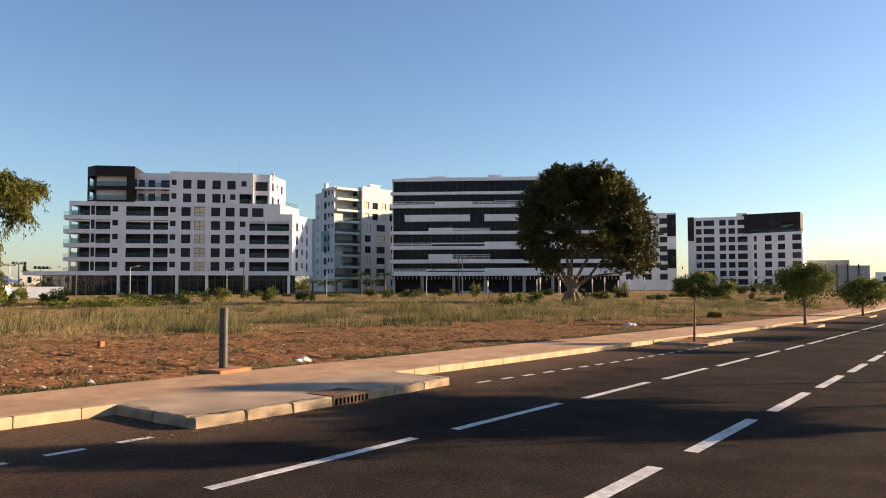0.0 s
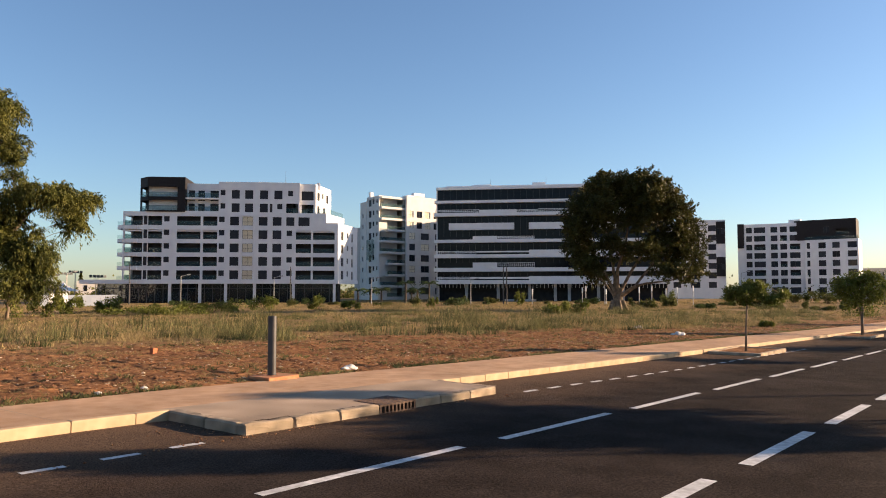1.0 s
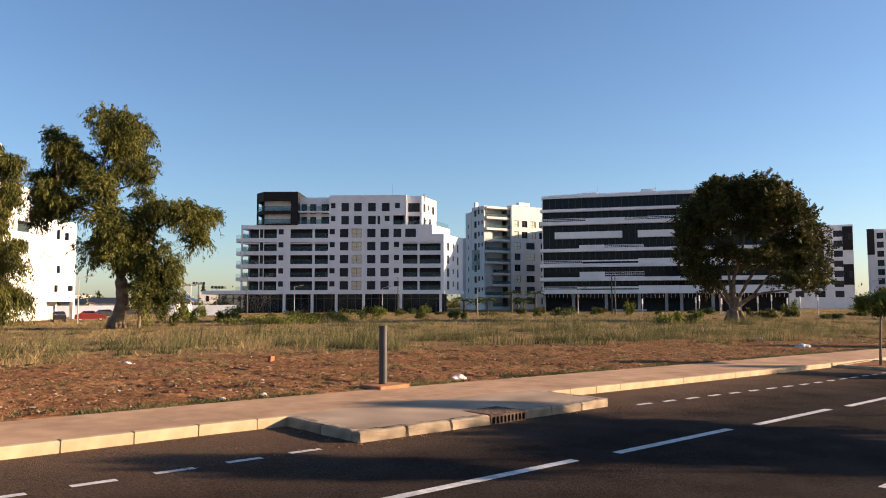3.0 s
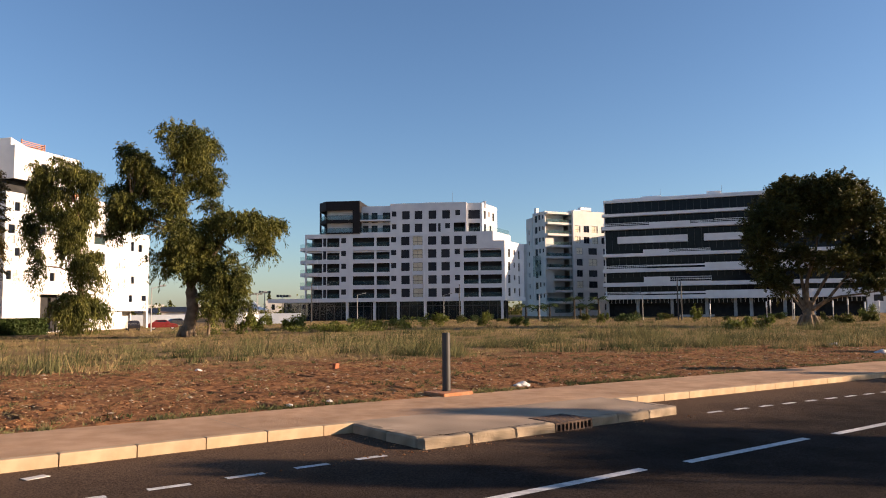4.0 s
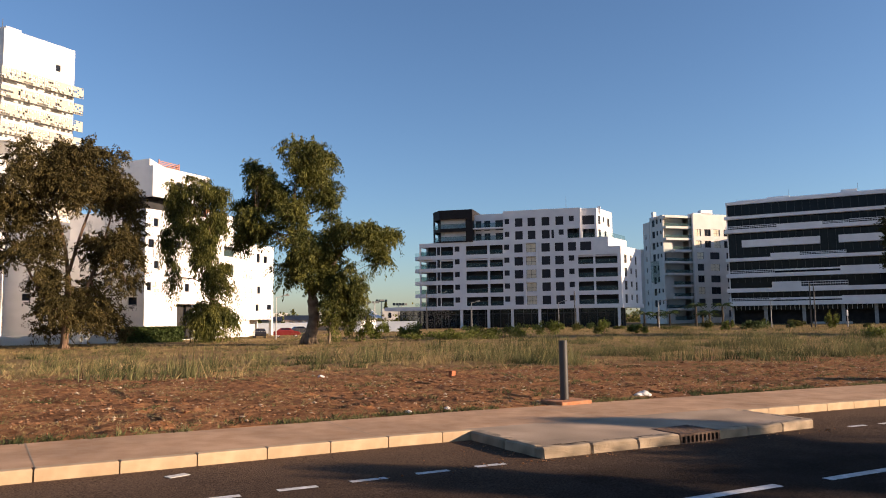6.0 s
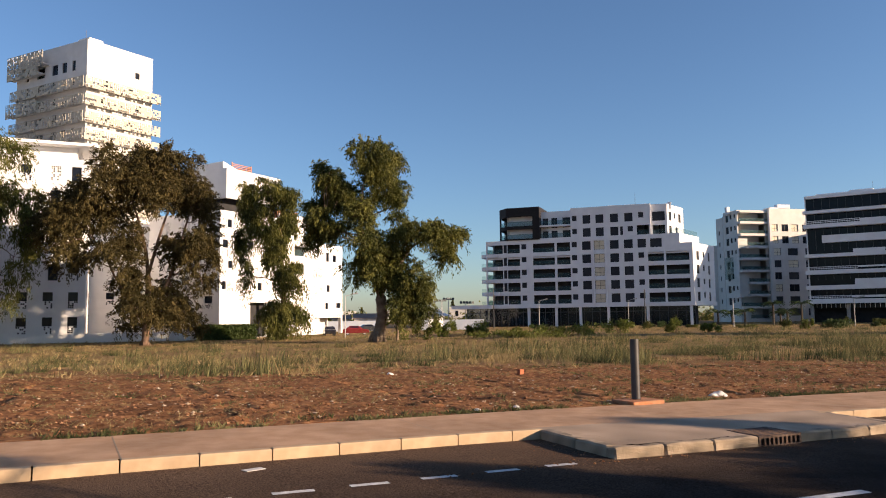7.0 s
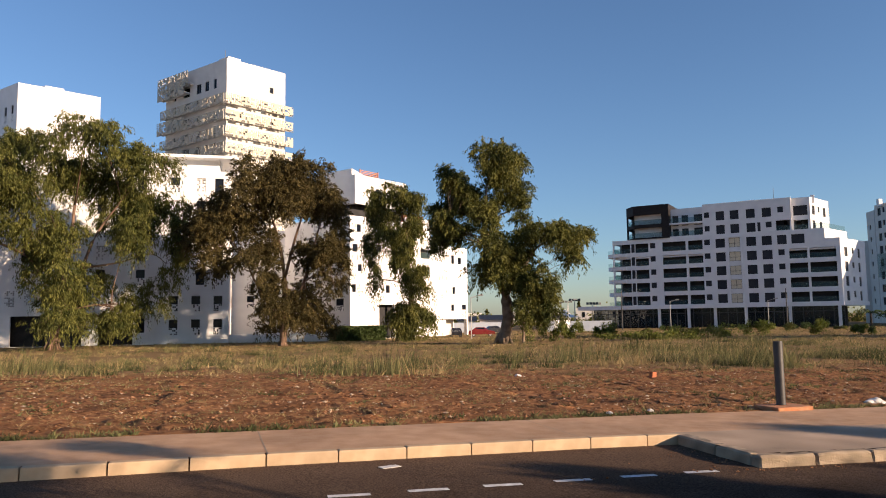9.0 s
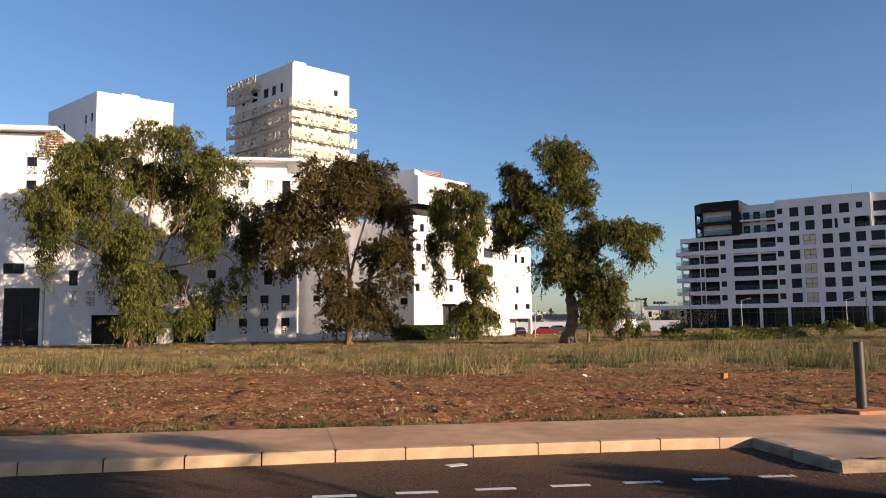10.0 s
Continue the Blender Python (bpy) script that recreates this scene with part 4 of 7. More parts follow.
def grid_building(name, label, az0, az1, r0, r1, depth, ztop, cols, rows_, z0, dz, material, dark=()):
    """A plain apartment house with a grid of windows; dark: (x0, x1, z0, z1) clad fields."""
    a, b = Vector(polar(az0, r0)), Vector(polar(az1, r1))
    u = (b - a).normalized()
    v = Vector((-u.y, u.x))
    bl = block(name, a + (b - a) / 2 + v * depth / 2, label)
    L = (b - a).length
    ops = []
    for i, (c0, c1, kind) in enumerate(cols):
        for k in range(rows_):
            kd = kind if kind != "mix" else ("win", "shut", "log")[(i * 3 + k * 5) % 3]
            ops.append((c0 * L, c1 * L, z0 + dz * k - (0.3 if kd == "log" else 0), z0 + dz * k + 2.0, kd))
    side = [(depth * f, depth * f + 1.2, z0 + dz * k, z0 + dz * k + 1.6, "shut") for f in (0.2, 0.5) for k in range(rows_)]
    volume(bl, [tuple(a), tuple(b), tuple(b + v * depth), tuple(a + v * depth)], FAR_Z, ztop, {0: ops, 1: side, 3: side}, material, [z0 + dz * k - 0.8 for k in range(rows_)])
    inv = bl.matrix_basis.inverted()
    for x0, x1, za, zb in dark:
        p, q = a + u * L * x0 - v * 0.3, a + u * L * x1 - v * 0.3
        m = facade(bl, tuple(p), tuple(q), za, zb, [(0.15 * (q - p).length, 0.35 * (q - p).length, zb - 4.2, zb - 2.3, "win"), (0.55 * (q - p).length, 0.9 * (q - p).length, zb - 4.2, zb - 2.3, "shut")], DARKCLAD, 0.29, "dark_cladding")
    return bl


cols_d = [(0.06 + 0.135 * i, 0.06 + 0.135 * i + w, k) for i, (w, k) in enumerate(((0.08, "shut"), (0.06, "mix"), (0.08, "win"), (0.07, "mix"), (0.06, "shut"), (0.07, "mix"), (0.06, "shut")))]
grid_building("apartment_house", "white apartment house with dark end panels behind the big tree", 62.5, 71.59, 268, 268, 16, 25.6, cols_d, 7, 2.6, 3.2, GREYWHITE, dark=((0.93, 0.998, 17.5, 25.0), (0.93, 0.998, 6.5, 13.0)))
EL_, EM_, ER_ = Vector(polar(72.41, 288)), Vector(polar(76.75, 287)), Vector(polar(80.0, 283))
eu = (ER_ - EL_).normalized()
ev = Vector((-eu.y, eu.x))
Eb = block("apartment_house", EL_ + (ER_ - EL_) / 2 + ev * 8, "white apartment house with a dark brown top corner")
ez = lambda k: 0.2 + 3.05 * k
l1, l2 = (EM_ - EL_).length, (ER_ - EM_).length
oe, oe2 = [], []
for k in range(8):
    oe += [(l1 * a, l1 * b, ez(k) + 0.6, ez(k) + 2.6, ("log" if (i + k) % 3 == 0 and w else ("shut", "win")[(i + k) % 2])) for i, (a, b, w) in enumerate(((0.13, 0.22, 0), (0.25, 0.42, 1), (0.50, 0.60, 0), (0.64, 0.74, 1), (0.78, 0.93, 1)))]
    if k < 6:
        oe2 += [(l2 * a, l2 * b, ez(k) + 0.6, ez(k) + 2.6, ("win", "shut", "shut")[(i + k) % 3]) for i, (a, b) in enumerate(((0.04, 0.10), (0.26, 0.40), (0.52, 0.66), (0.80, 0.97)))]
volume(Eb, [tuple(EL_), tuple(EM_), tuple(EM_ + ev * 15), tuple(EL_ + ev * 15)], FAR_Z, 25.3, {0: oe}, GREYWHITE, [ez(k) for k in range(1, 8)])
volume(Eb, [tuple(EM_ - ev * 1.5 + eu * 0.05), tuple(ER_ - ev * 1.5), tuple(ER_ + ev * 14), tuple(EM_ + ev * 14 + eu * 0.05)], FAR_Z, 19.0, {0: oe2}, WHITE, [ez(k) for k in range(1, 6)])
volume(Eb, [tuple(EM_ - eu * 3.2 - ev * 0.2), tuple(ER_ - eu * 0.6 - ev * 0.2), tuple(ER_ - eu * 0.6 + ev * 12), tuple(EM_ - eu * 3.2 + ev * 12)], 19.01, 25.9, {0: [(l2 * 0.55, l2 * 0.66, 21.4, 23.4, "win"), (l2 * 0.78, l2 * 1.02, 20.6, 22.6, "log")]}, DARKCLAD, [])
ie = Eb.matrix_basis.inverted()
for p0, p1, z0, z1, nm, m_ in ((EL_ - ev * 0.25, EL_ + eu * l1 * 0.1 - ev * 0.25, 16.8, 25.5, "dark_panel", DARKCLAD), (EL_ + eu * l1 * 0.75 + ev * 4, EL_ + eu * l1 * 0.92 + ev * 4, 25.0, 26.6, "roof_unit", GREYWHITE)):
    q = ev * (0.24 if nm == "dark_panel" else 3)
    ob = part(nm, Geo().prism([tuple(p0), tuple(p1), tuple(p1 + q), tuple(p0 + q)], z0, z1), m_, Eb)
    ob.matrix_basis = ie.copy()
ob = part("balustrade", Geo().prism([tuple(EM_ - ev * 1.4 + eu * 0.2), tuple(ER_ - ev * 1.4), tuple(ER_ - ev * 1.35), tuple(EM_ - ev * 1.35 + eu * 0.2)], 19.0, 20.1), RAILGLASS, Eb)
ob.matrix_basis = ie.copy()

# ---- white housing estate beyond the field, facing the road ----
def scr_rows(xs_, zs_, w=1.1, h=1.9, kinds=("scr", "scr", "win", "panel")):
    out, k = [], 0
    for z in zs_:
        for x in xs_:
            k += 1
            out.append((x, x + w, z, z + h, kinds[(k * 7 + int(z)) % len(kinds)]))
    return out


G = block("apartment_house", (-49, 116), "tall white apartment house with glazed entrance and pierced screens")
gx = lambda x: x + 62
og = [(gx(-40.8), gx(-36.3), -0.95, 6.7, "win"), (gx(-43.4), gx(-41.6), 1.2, 3.4, "panel"), (gx(-52), gx(-45), -0.95, 6.5, "win")]
og += scr_rows([gx(-41), gx(-46), gx(-51), gx(-56)], [8.6], 2.6, 1.4, ("win",))
og += scr_rows([gx(-38.6), gx(-43.4), gx(-49), gx(-54)], [12.4, 15.6, 18.8, 22.0], 1.3, 2.4)
volume(G, [(-62, 107), (-36, 107), (-36, 125), (-62, 125)], FAR_Z, 27.6, {0: og, 1: scr_rows([4, 9], [12.4, 15.6, 18.8, 22])}, WHITE, [7.4, 10.6, 13.8, 17, 20.2, 23.4])
ig = G.matrix_basis.inverted()
ob = part("cornice", Geo().prism([(-62, 105.6), (-34.6, 105.6), (-34.6, 125), (-62, 125)], 27.8, 28.4), WHITE, G)
ob.matrix_basis = ig.copy()
g = Geo()
for k in range(9):
    g.prism([(-36.0, 106.0), (-33.8, 106.0), (-33.8, 106.1), (-36.0, 106.1)], 24.4 + 0.36 * k, 24.6 + 0.36 * k)
ob = part("timber_slats", g, WOOD, G)
ob.matrix_basis = ig.copy()

W1 = block("apartment_house", (-19, 117), "white apartment house with pierced window screens in morning sun")
wx = lambda x: x + 35.9
o1 = [(wx(-30.0), wx(-21.5), -0.95, 3.0, "hole"), (wx(-19.5), wx(-15.2), -0.95, 3.2, "hole")]
o1 += [(wx(x), wx(x + 1.15), z, z + 2.1, k) for x, z, k in ((-14.9, 0.6, "win"), (-10.7, 0.2, "scr"), (-7.8, 0.2, "scr"), (-4.9, 0.2, "scr"), (-10.7, 3.4, "scr"), (-7.8, 3.4, "scr"), (-4.9, 3.4, "scr"))]
o1 += scr_rows([wx(x) for x in (-33, -29, -25, -20, -15, -10.7, -7.3, -4.9)], [7.0, 10.2, 13.4, 16.6, 19.8], 1.15, 2.1, ("scr", "panel", "win"))
o1 += [(wx(x), wx(x + 1.2), 4.2, 6.3, "panel") for x in (-33, -30.8, -28.5)]
volume(W1, [(-35.9, 107.6), (-2.9, 107.6), (-2.9, 124), (-35.9, 124)], FAR_Z, 22.9, {0: o1, 1: scr_rows([3, 7], [3.4, 7.0, 10.2, 13.4, 16.6])}, WHITE, [3.3, 6.5, 9.7, 12.9, 16.1, 19.3])
i1 = W1.matrix_basis.inverted()
ob = part("penthouse", Geo().prism([(-16, 110.5), (-4.4, 110.5), (-4.4, 121), (-16, 121)], 22.3, 25.0), WHITE, W1)
ob.matrix_basis = i1.copy()
ob = part("canopy_slab", Geo().prism([(-16.5, 108.6), (-2.0, 108.6), (-2.0, 121), (-16.5, 121)], 25.0, 25.4), WHITE, W1)
ob.matrix_basis = i1.copy()

W3 = block("apartment_house", (6, 134), "white apartment house standing back in shade")
volume(W3, [(-6, 127), (15.5, 127), (15.5, 140), (-6, 140)], FAR_Z, 17.0, {0: scr_rows([2, 5.5, 9, 13, 17], [1.0, 4.2, 7.4, 10.6, 13.2])}, WHITE, [3.6, 6.8, 10, 13.2])

W2 = block("apartment_house", (25, 124), "white apartment house with overhanging top block and pierced screens")
WA, WB = Vector((14.2, 109.5)), Vector((37.2, 126.4))
wu = (WB - WA).normalized()
wv_ = Vector((-wu.y, wu.x))
wp = lambda a, d=0.0: tuple(WA + wu * a + wv_ * d)
i2 = W2.matrix_basis.inverted()


def w2part(name, geo, material):
    ob = part(name, geo, material, W2)
    ob.matrix_basis = i2.copy()
    return ob


sq = lambda a, b, d0, d1, z0, z1: Geo().prism([wp(a, d0), wp(b, d0), wp(b, d1), wp(a, d1)], z0, z1)
o2 = [(6.1, 9.4, -0.95, 4.2, "hole"), (9.9, 13.6, -0.95, 4.2, "hole")]
o2 += [(a, a + w_, z, z + h_, kd) for a, w_, z, h_, kd in (
    (0.5, 1.1, 12.0, 1.2, "win"), (1.6, 0.9, 9.1, 1.1, "win"), (0.4, 0.8, 6.0, 1.2, "win"), (1.4, 0.9, 15.0, 1.2, "win"), (4.8, 0.9, 15.1, 1.3, "win"),
    (7.6, 0.9, 6.0, 1.2, "win"), (5.6, 1.2, 12.2, 1.2, "win"), (9.2, 1.2, 9.0, 1.4, "win"), (1.4, 1.2, 5.4, 1.9, "panel"), (3.0, 1.2, 5.4, 1.9, "panel"),
    (0.4, 0.9, 8.2, 1.9, "panel"), (0.4, 1.2, 10.7, 1.1, "panel"), (0.5, 0.8, 14.6, 1.9, "panel"), (2.6, 0.8, 14.6, 1.9, "panel"), (1.9, 0.8, 10.8, 2.4, "panel"),
    (15.9, 2.6, 11.8, 1.6, "log"), (16.4, 2.4, 6.2, 1.6, "log"), (15.9, 2.6, 8.9, 1.6, "log"), (11.2, 1.2, 11.8, 1.6, "win"), (11.0, 1.2, 6.2, 2.0, "panel"),
    (24.0, 0.8, 11.3, 1.5, "win"), (25.8, 1.0, 11.3, 1.2, "win"), (24.2, 0.8, 6.1, 1.2, "win"), (23.8, 0.8, 3.2, 1.1, "win"), (26.8, 1.2, 3.4, 0.9, "win"),
    (20.6, 1.0, 8.3, 1.9, "panel"), (21.9, 0.9, 8.3, 1.9, "panel"), (20.6, 0.9, 5.3, 1.9, "panel"), (21.9, 0.9, 5.3, 1.9, "panel"), (21.0, 1.0, 11.4, 1.6, "panel"), (26.8, 1.2, 2.0, 1.2, "panel"))]
side2 = [(y, y + 1.7, z, z + 1.9, kd) for y in (1.4, 6.2, 10.4) for z, kd in ((3.2, "scr"), (6.0, "scr"), (8.9, "panel"), (11.8, "scr"), (14.4, "panel"))]
volume(W2, [wp(0), wp(18.6), wp(18.6, 15), wp(0, 15)], FAR_Z, 17.4, {0: [o for o in o2 if o[1] < 18.6], 3: [(15 - o[1], 15 - o[0], *o[2:]) for o in side2]}, WHITE, [4.4, 8.0, 10.9, 13.8])
volume(W2, [wp(18.63), wp(28.5), wp(28.5, 14), wp(18.63, 14)], 1.8, 14.2, {0: [(o[0] - 18.63, o[1] - 18.63, *o[2:]) for o in o2 if o[0] > 18.63]}, WHITE, [4.6, 7.8, 10.9])
volume(W2, [wp(0.7, -0.4), wp(12.0, -0.4), wp(12.0, 9), wp(0.7, 9)], 19.2, 23.6, {0: [(4.4, 5.4, 20.4, 21.9, "scr")]}, WHITE, [])
# solid block, its dark colour imitating shade in the recess under the top block
w2part("recessed_storey", sq(0.9, 17.0, 1.6, 9, 16.95, 19.2), SHADEWALL)
w2part("terrace_wall", sq(12.3, 18.4, 0.0, 0.3, 17.4, 18.3), WHITE)
w2part("terrace_screen", sq(13.0, 18.0, 1.2, 4, 17.0, 19.0), WOOD)
w2part("ground_floor_wall", sq(18.7, 23.0, 0.6, 12, FAR_Z, 1.79), WHITE)
w2part("garage_back", sq(23.01, 28.2, 3.0, 12, FAR_Z, 1.79), BUFF)
w2part("column", sq(28.1, 28.5, 0.0, 0.6, FAR_Z, 1.79), WHITE)
g = Geo()
for k in range(6):
    z = 23.65 + 0.24 * k
    for a, b, d0, d1 in ((3.6, 7.6, 1.5, 1.58), (7.5, 7.58, 1.5, 5.0)):
        g.prism([wp(a, d0), wp(b, d0), wp(b, d1), wp(a, d1)], z, z + 0.1)
for a, d in ((3.6, 1.5), (7.55, 1.5), (7.55, 5.0)):
    g.prism([wp(a - 0.06, d - 0.06), wp(a + 0.06, d - 0.06), wp(a + 0.06, d + 0.06), wp(a - 0.06, d + 0.06)], 23.1, 25.1)
w2part("roof_pergola", g, WOOD)
top_l, top_r = wp(0.8, 0.4), wp(3.6, 0.4)
bk_l, bk_r = wp(0.8, 6), wp(3.6, 6)
w2part("roof_slope", Geo().quad((*top_l, 24.6), (*top_r, 23.8), (*bk_r, 23.8), (*bk_l, 24.6)).quad((*top_l, 23.4), (*top_r, 23.4), (*top_r, 23.8), (*top_l, 24.6)).quad((*bk_l, 23.4), (*top_l, 23.4), (*top_l, 24.6), (*bk_l, 24.6)), WHITE)

# tower with pierced balcony bands
TC, TR, TL = Vector(polar(-1.85, 142)), Vector(polar(2.5, 149)), Vector(polar(-6.1, 158.5))
T = block("apartment_tower", (TC + TR + TL) / 3, "white apartment tower wrapped in pierced balcony bands")
TB = TR + TL - TC
TTOP = 51.4
tw = []
for k in range(12):
    z = 46.6 - 3.1 * k
    tw += [((TR - TC).length * f, (TR - TC).length * f + 0.9, z, z + 1.2, "win") for f in ((0.72,) if k == 0 else (0.28, 0.62) if k % 2 else (0.2, 0.75))]
tl = []
tll = (TL - TC).length
for k in range(13):
    z = 46.2 - 3.1 * k
    tl += [(tll * f, tll * f + w, z, z + 1.9, kd) for f, w, kd in ((0.30, 2.2, "log"), (0.14, 0.8, "win"), (0.52, 1.6, "win"), (0.80, 0.9, "win"), (0.66, 1.3, "win"))]
volume(T, [tuple(TC), tuple(TR), tuple(TB), tuple(TL)], FAR_Z, TTOP, {0: tw, 3: tl}, TOWERWHITE, [])
it = T.matrix_basis.inverted()


def lattice_band(bld, inv, a, b, z, h, out=1.3, seed=1, name="balcony_band"):
    """A pierced parapet standing out from the wall, on a thin slab."""
    a, b = Vector((*a, 0)), Vector((*b, 0))
    u = (b - a).normalized()
    n = Vector((u.y, -u.x, 0))
    m = Matrix((u, -n, Vector((0, 0, 1)))).transposed().to_4x4()
    m.translation = a + n * out + Vector((0, 0, z))
    ob = part(name, lattice_mesh((b - a).length, h, seed, 0.42, 0.10), BEIGE, bld)
    ob.matrix_basis = inv @ m
    sl = part("balcony_slab", Geo().box(0.0, (b - a).length - 0.01, 0.12, out, 0.35, 0.6), TOWERWHITE, ob)


tu, tv_ = (TR - TC).normalized(), (TL - TC).normalized()
for k in range(10):
    z = 42.4 - 3.1 * k
    lattice_band(T, it, tuple(TC - tu * 0.9), tuple(TR + tu * 1.0), z, 1.9, 1.3, k)
    lattice_band(T, it, tuple(TC + tv_ * (tll * (0.62 if k % 2 else 1.0))), tuple(TC - tv_ * 0.9), z + 0.01, 1.9, 1.3, k + 20)
for k in (-1, 1, 3, 5, 7):
    z = 42.4 - 3.1 * k
    lattice_band(T, it, tuple(TL + tv_ * 0.8), tuple(TC + tv_ * tll * 0.58), z + (0.9 if k == -1 else 0), 2.6, 1.5, k + 40)
lattice_band(T, it, tuple(TL + tv_ * 0.8), tuple(TC + tv_ * tll * 0.52), 48.0, 2.9, 1.5, 77)
ob = part("roof_unit", Geo().prism([tuple(TC + tu * 1.0 + tv_ * 1), tuple(TC + tu * 3.6 + tv_ * 1), tuple(TC + tu * 3.6 + tv_ * 4), tuple(TC + tu * 1.0 + tv_ * 4)], TTOP - 0.6, TTOP + 0.8), WHITE, T)
ob.matrix_basis = it.copy()
ob = part("aerial", Geo().tube([(*(TC + tu * 0.7 + tv_ * 1.5), TTOP - 0.5), (*(TC + tu * 0.7 + tv_ * 1.5), TTOP + 2.0)], [0.06, 0.04], 5), FRAME, T)
ob.matrix_basis = it.copy()

# second white tower
UC, UR, UL = Vector(polar(-15.62, 139)), Vector(polar(-10.5, 142.5)), Vector(polar(-18.62, 157))
U = block("apartment_tower", (UC + UR + UL) / 3, "plain white apartment tower with pierced window screens")
UTOP = 41.9
ull = (UL - UC).length
uo = [(x, x + 0.9, 35.6, 38.4, "scr") for x in (ull - 4.5, ull - 2.2, ull - 15.0, ull - 13.0)]
volume(U, [tuple(UC), tuple(UR), tuple(UR + UL - UC), tuple(UL)], FAR_Z, UTOP, {0: [(3, 4.2, 28, 30, "win")], 3: uo}, WHITE, [])
iu = U.matrix_basis.inverted()
uu, uv = (UR - UC).normalized(), (UL - UC).normalized()
g = Geo().prism([tuple(UC + uu * 5 + uv * 2), tuple(UC + uu * 8 + uv * 2), tuple(UC + uu * 8 + uv * 4), tuple(UC + uu * 5 + uv * 4)], UTOP - 0.6, UTOP + 0.9)
ob = part("roof_unit", g, WHITE, U)
ob.matrix_basis = iu.copy()

# low white site wall and hedge
wall = tagged(part("low_wall", Geo().box(-2.8, 10, 105.6, 105.9, -1.3, 0.2).box(10, 17, 105.0, 105.3, -1.3, -0.5), WHITE, bevel=0.03), "low white garden wall by the estate", "garden wall", kind="structure")


def hedge(x0, x1, y0, y1, z0, z1, seed):
    rs = np.random.RandomState(seed)
    n = 5200
    p = np.stack([rs.uniform(x0, x1, n), rs.uniform(y0, y1, n), rs.uniform(z0, z1, n)], 1)
    k = rs.randint(0, 3, n)
    p[k == 0, 1] = y0 + rs.uniform(-0.1, 0.1, (k == 0).sum())
    p[k == 1, 2] = z1 + rs.uniform(-0.12, 0.12, (k == 1).sum())
    al, ac = unit(rs.normal(size=(n, 3))), unit(rs.normal(size=(n, 3)))
    v, f = cards(p, al, ac, rs.uniform(0.2, 0.4, n), rs.uniform(0.15, 0.28, n))
    th = thing("hedge", pose((x0 + x1) / 2, (y0 + y1) / 2, z0), "clipped dark green hedge before a white wall", "hedge")
    o = part("foliage", mesh_np("foliage", v - np.array(th.location), f, HEDGE), HEDGE, th)
    part("core", Geo().box(x0 - th.location.x + 0.15, x1 - th.location.x - 0.15, y0 - th.location.y + 0.15, y1 - th.location.y - 0.1, 0, z1 - z0 - 0.12), HEDGE, th)


hedge(10.6, 18.4, 103.4, 105.0, -1.2, 0.9, 3)


